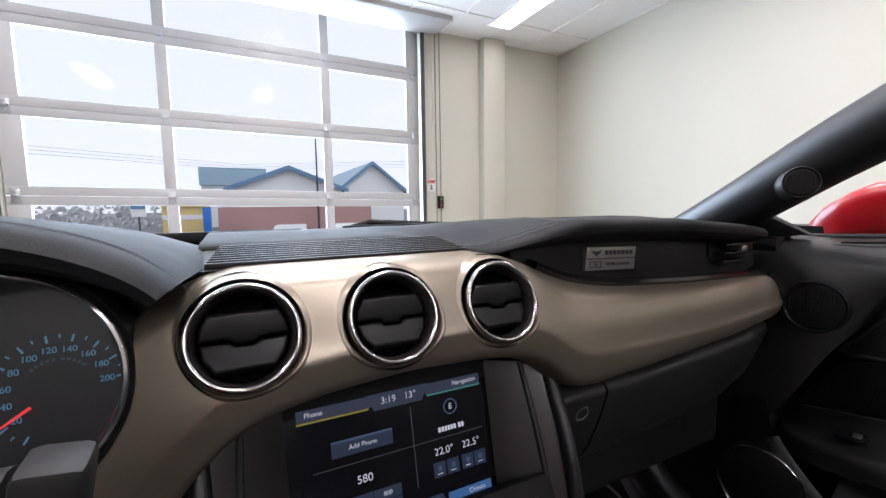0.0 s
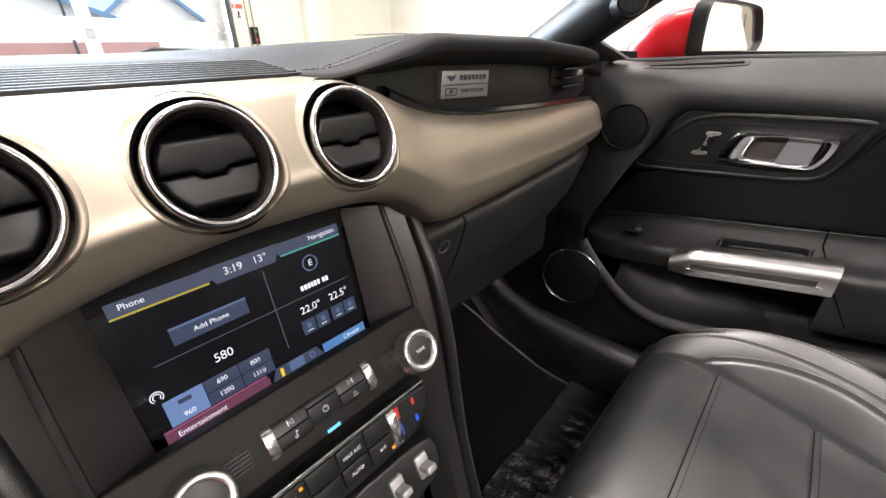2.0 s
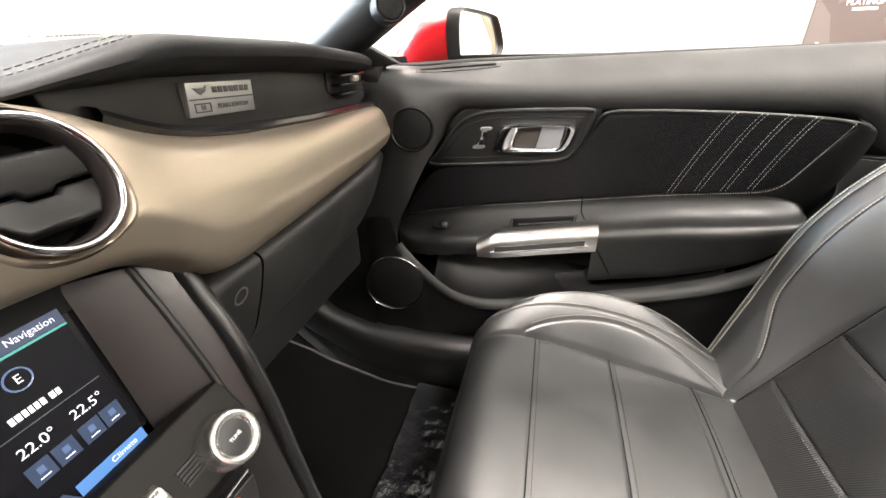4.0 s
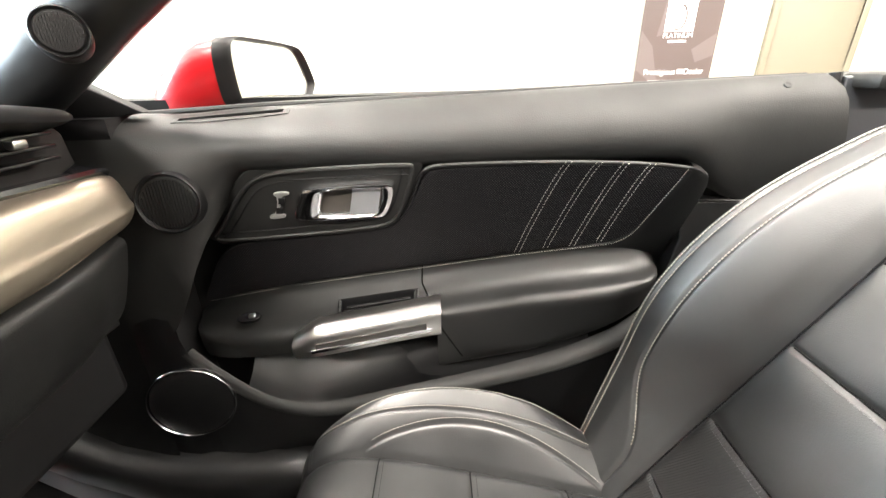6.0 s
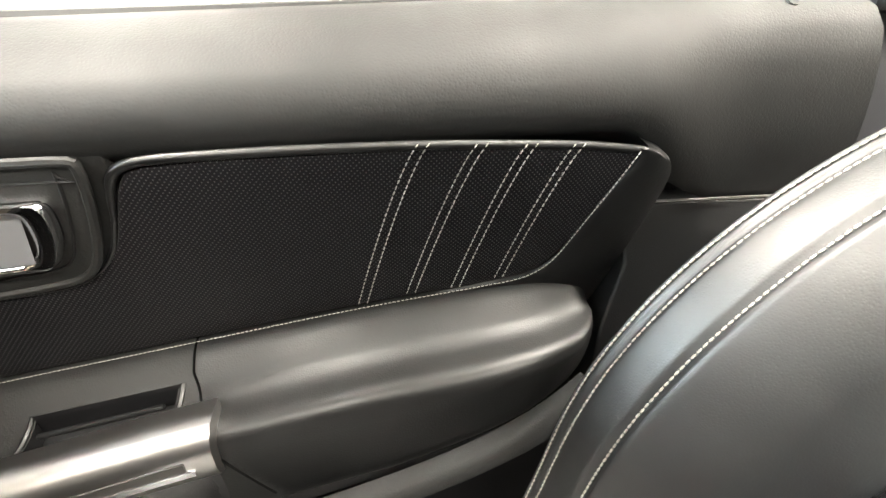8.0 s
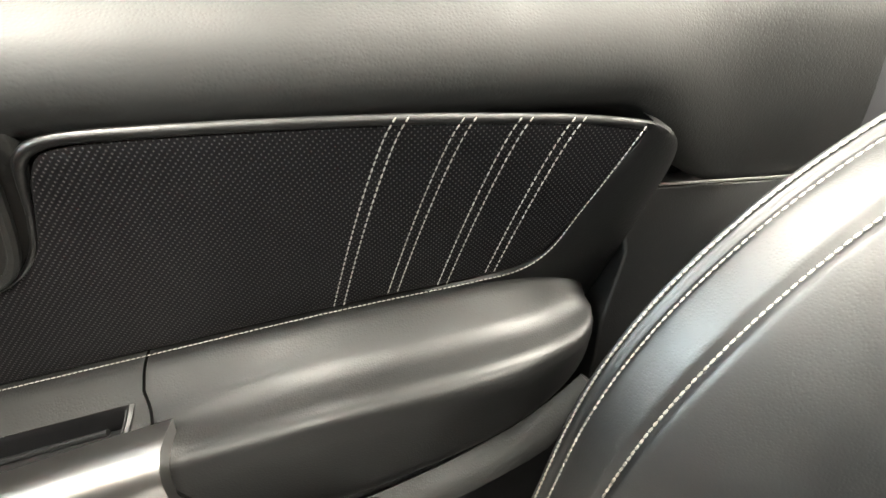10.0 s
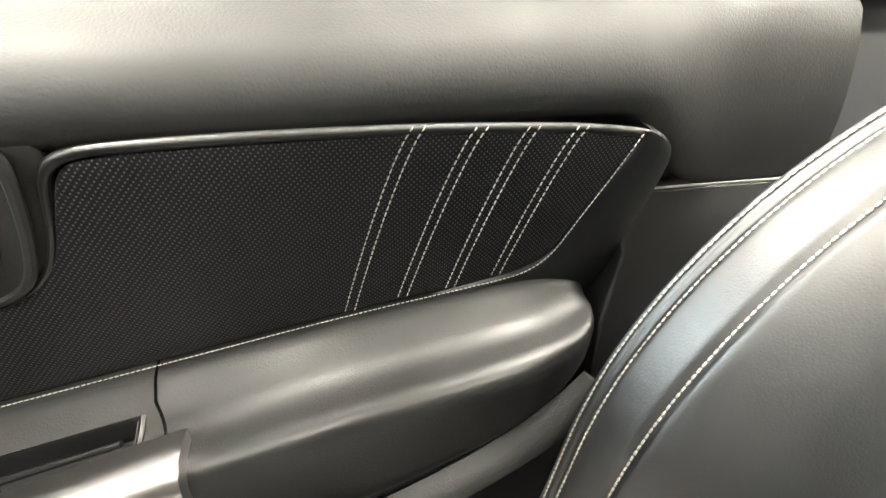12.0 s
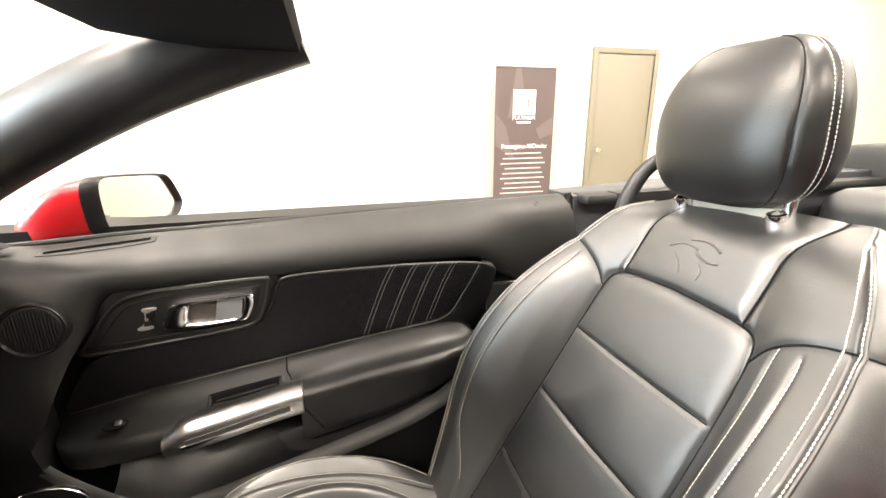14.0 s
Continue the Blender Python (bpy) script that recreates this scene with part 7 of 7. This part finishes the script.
part("seat_base", box(0.15, 0.575, -0.12, 0.33, 0.268, 0.42, 0.02), MAT_BLACK, seat, "black seat base")

# headrest on two posts
HM = pose(0.388, -0.341, 1.092, -12, 0, 0)


def head_point(i, a, out=0.0):
    th = i * math.pi / 2
    ct, st = math.cos(th), math.sin(th)
    ex = lambda v, q: math.copysign(abs(v) ** q, v)
    x = (0.106 + out) * ex(ct, 0.50) * ex(math.cos(a), 0.62)
    y = (0.056 + out) * ex(ct, 0.50) * ex(math.sin(a), 0.72)
    z = (0.088 + out) * ex(st, 0.80 if st > 0 else 0.62)
    f = (z + 0.088) / 0.176
    x *= 1.0 - 0.13 * f * f - 0.05 * (1 - f) ** 2
    y += 0.010 * (1 - (x / 0.125) ** 2)
    y = y * (math.sqrt(max(0.0, 1 - 0.92 * f ** 2.6)) if y > 0 else 1 - 0.1 * f ** 2) - 0.022 * f ** 2.5
    return x, y, z, a


rows = []
for i in span(-1, 1, 60):
    row = []
    for j in range(120):
        x, y, z, a = head_point(i, 2 * math.pi * j / 120)
        dip = sum(math.exp(-((a - c) / 0.035) ** 2) for c in (math.radians(142 + 8 * i), math.radians(174 + 10 * i), math.radians(24)))
        k = 1 - 0.035 * dip * (1 - abs(i)) ** 0.5
        row.append(HM @ Vector((x * k, y * k, z)))
    rows.append(row)
# Seat leather too; duller LEATHER paints in the shade on its upright face.
part("headrest", sheet(rows, close_u=True), LEATHER, seat, "padded black leather headrest", sharp=80)
for a in (142, 24):
    part("headrest_seam", tube([HM @ Vector([c * 0.972 for c in head_point(i, math.radians(a + (8 * i if a > 90 else 0)))[:2]] + [head_point(i, 0.0)[2]]) for i in span(-0.85, 0.9, 40)], 0.0010, 6), SEAM, seat)
for deg in (170.5, 177.5):
    part("stitch_line", stitches([HM @ Vector(head_point(i, math.radians(deg + 10 * i), 0.0008)[:3]) for i in span(-0.80, 0.88, 50)], 0.0046, 0.0036, 0.00058), THREAD, seat)
for x in (0.438, 0.314):
    part("post", tube([(x, -0.338, 0.93), (x, -0.342, 1.04)], 0.0062, 14), CHROME, seat, "chrome headrest post")
    part("post_guide", lathe([(0.0065, 0.010), (0.0095, 0.009), (0.0105, 0.005), (0.011, -0.004)], facing((x, -0.327, 0.992), (0, 0.3, 0.95)), 20), CHROME, seat)
part("top_filler", box(0.318, 0.428, -0.352, -0.330, 0.985, 1.004, 0.005), mat("pale_label", (0.30, 0.28, 0.24), 0.6), seat, "pale fabric strip below the headrest")

# ---- rear cabin ----
# Lighter bluish base paints the daylight sheen into the panel's colour.
QUARTER = hide("quarter_skin_bluish_sheen", (0.019, 0.021, 0.026), 0.50, 700, 0.08, 0.02, 0.8)
rearq = thing("rear_quarter_trim", (0.72, -0.7, 0.4), "smooth grey-black quarter trim behind the door", "trim panel")
part("panel", slab(smooth_line([(-0.325, 0.965), (-0.80, 0.985), (-1.25, 0.985), (-1.25, 0.45), (-0.36, 0.45)], 0, True), lambda u, v, h: Vector((0.70 - h + (0.965 - v) * -0.01, u, v)), 0.004, 0.004, 0.09), QUARTER, rearq)
part("top_ledge", box(0.66, 0.716, -1.25, -0.335, 0.950, 0.969, 0.006), SOFT, rearq, "grained top ledge")
part("ledge_slot", box(0.657, 0.690, -0.62, -0.40, 0.9535, 0.9705), MAT_BLACK, rearq, smooth=False)
part("seal", tube([(0.705, -0.318, 0.97), (0.703, -0.322, 0.93), (0.70, -0.338, 0.80), (0.70, -0.345, 0.60)], 0.007, 8), RUBBER, rearq, "black door seal")
belt = thing("seat_belt_guide", (0.55, -0.34, 0.95), "black seat belt guide loop beside the seat", "seat belt")
part("loop", tube(smooth_line([(0.552, -0.322, 0.925), (0.556, -0.330, 0.968), (0.556, -0.345, 1.002), (0.552, -0.366, 1.032), (0.535, -0.392, 1.050), (0.500, -0.405, 1.052), (0.470, -0.405, 1.02), (0.462, -0.398, 0.96)], 3), lambda f: 0.0135 - 0.004 * f, 12, flat=0.55), HARD, belt)
bench = thing("rear_seat", (0.1, -1.0, 0.4), "black leather rear bench seat", "seat")
part("backrest", box(-0.62, 0.66, -1.12, -0.92, 0.45, 0.96, 0.05, 4), SEAT_HIDE, bench)
part("cushion", box(-0.62, 0.66, -0.95, -0.50, 0.28, 0.48, 0.05, 4), SEAT_HIDE, bench)
boot = thing("roof_cover", (0.0, -1.4, 0.9), "grey-black folded roof cover behind the rear seat", "cover")
part("cover", box(-0.78, 0.78, -1.75, -1.16, 0.80, 1.045, 0.03, 4), SOFT, boot)
part("slot", box(-0.5, 0.5, -1.165, -1.155, 0.95, 1.0, 0.006), MAT_BLACK, boot)
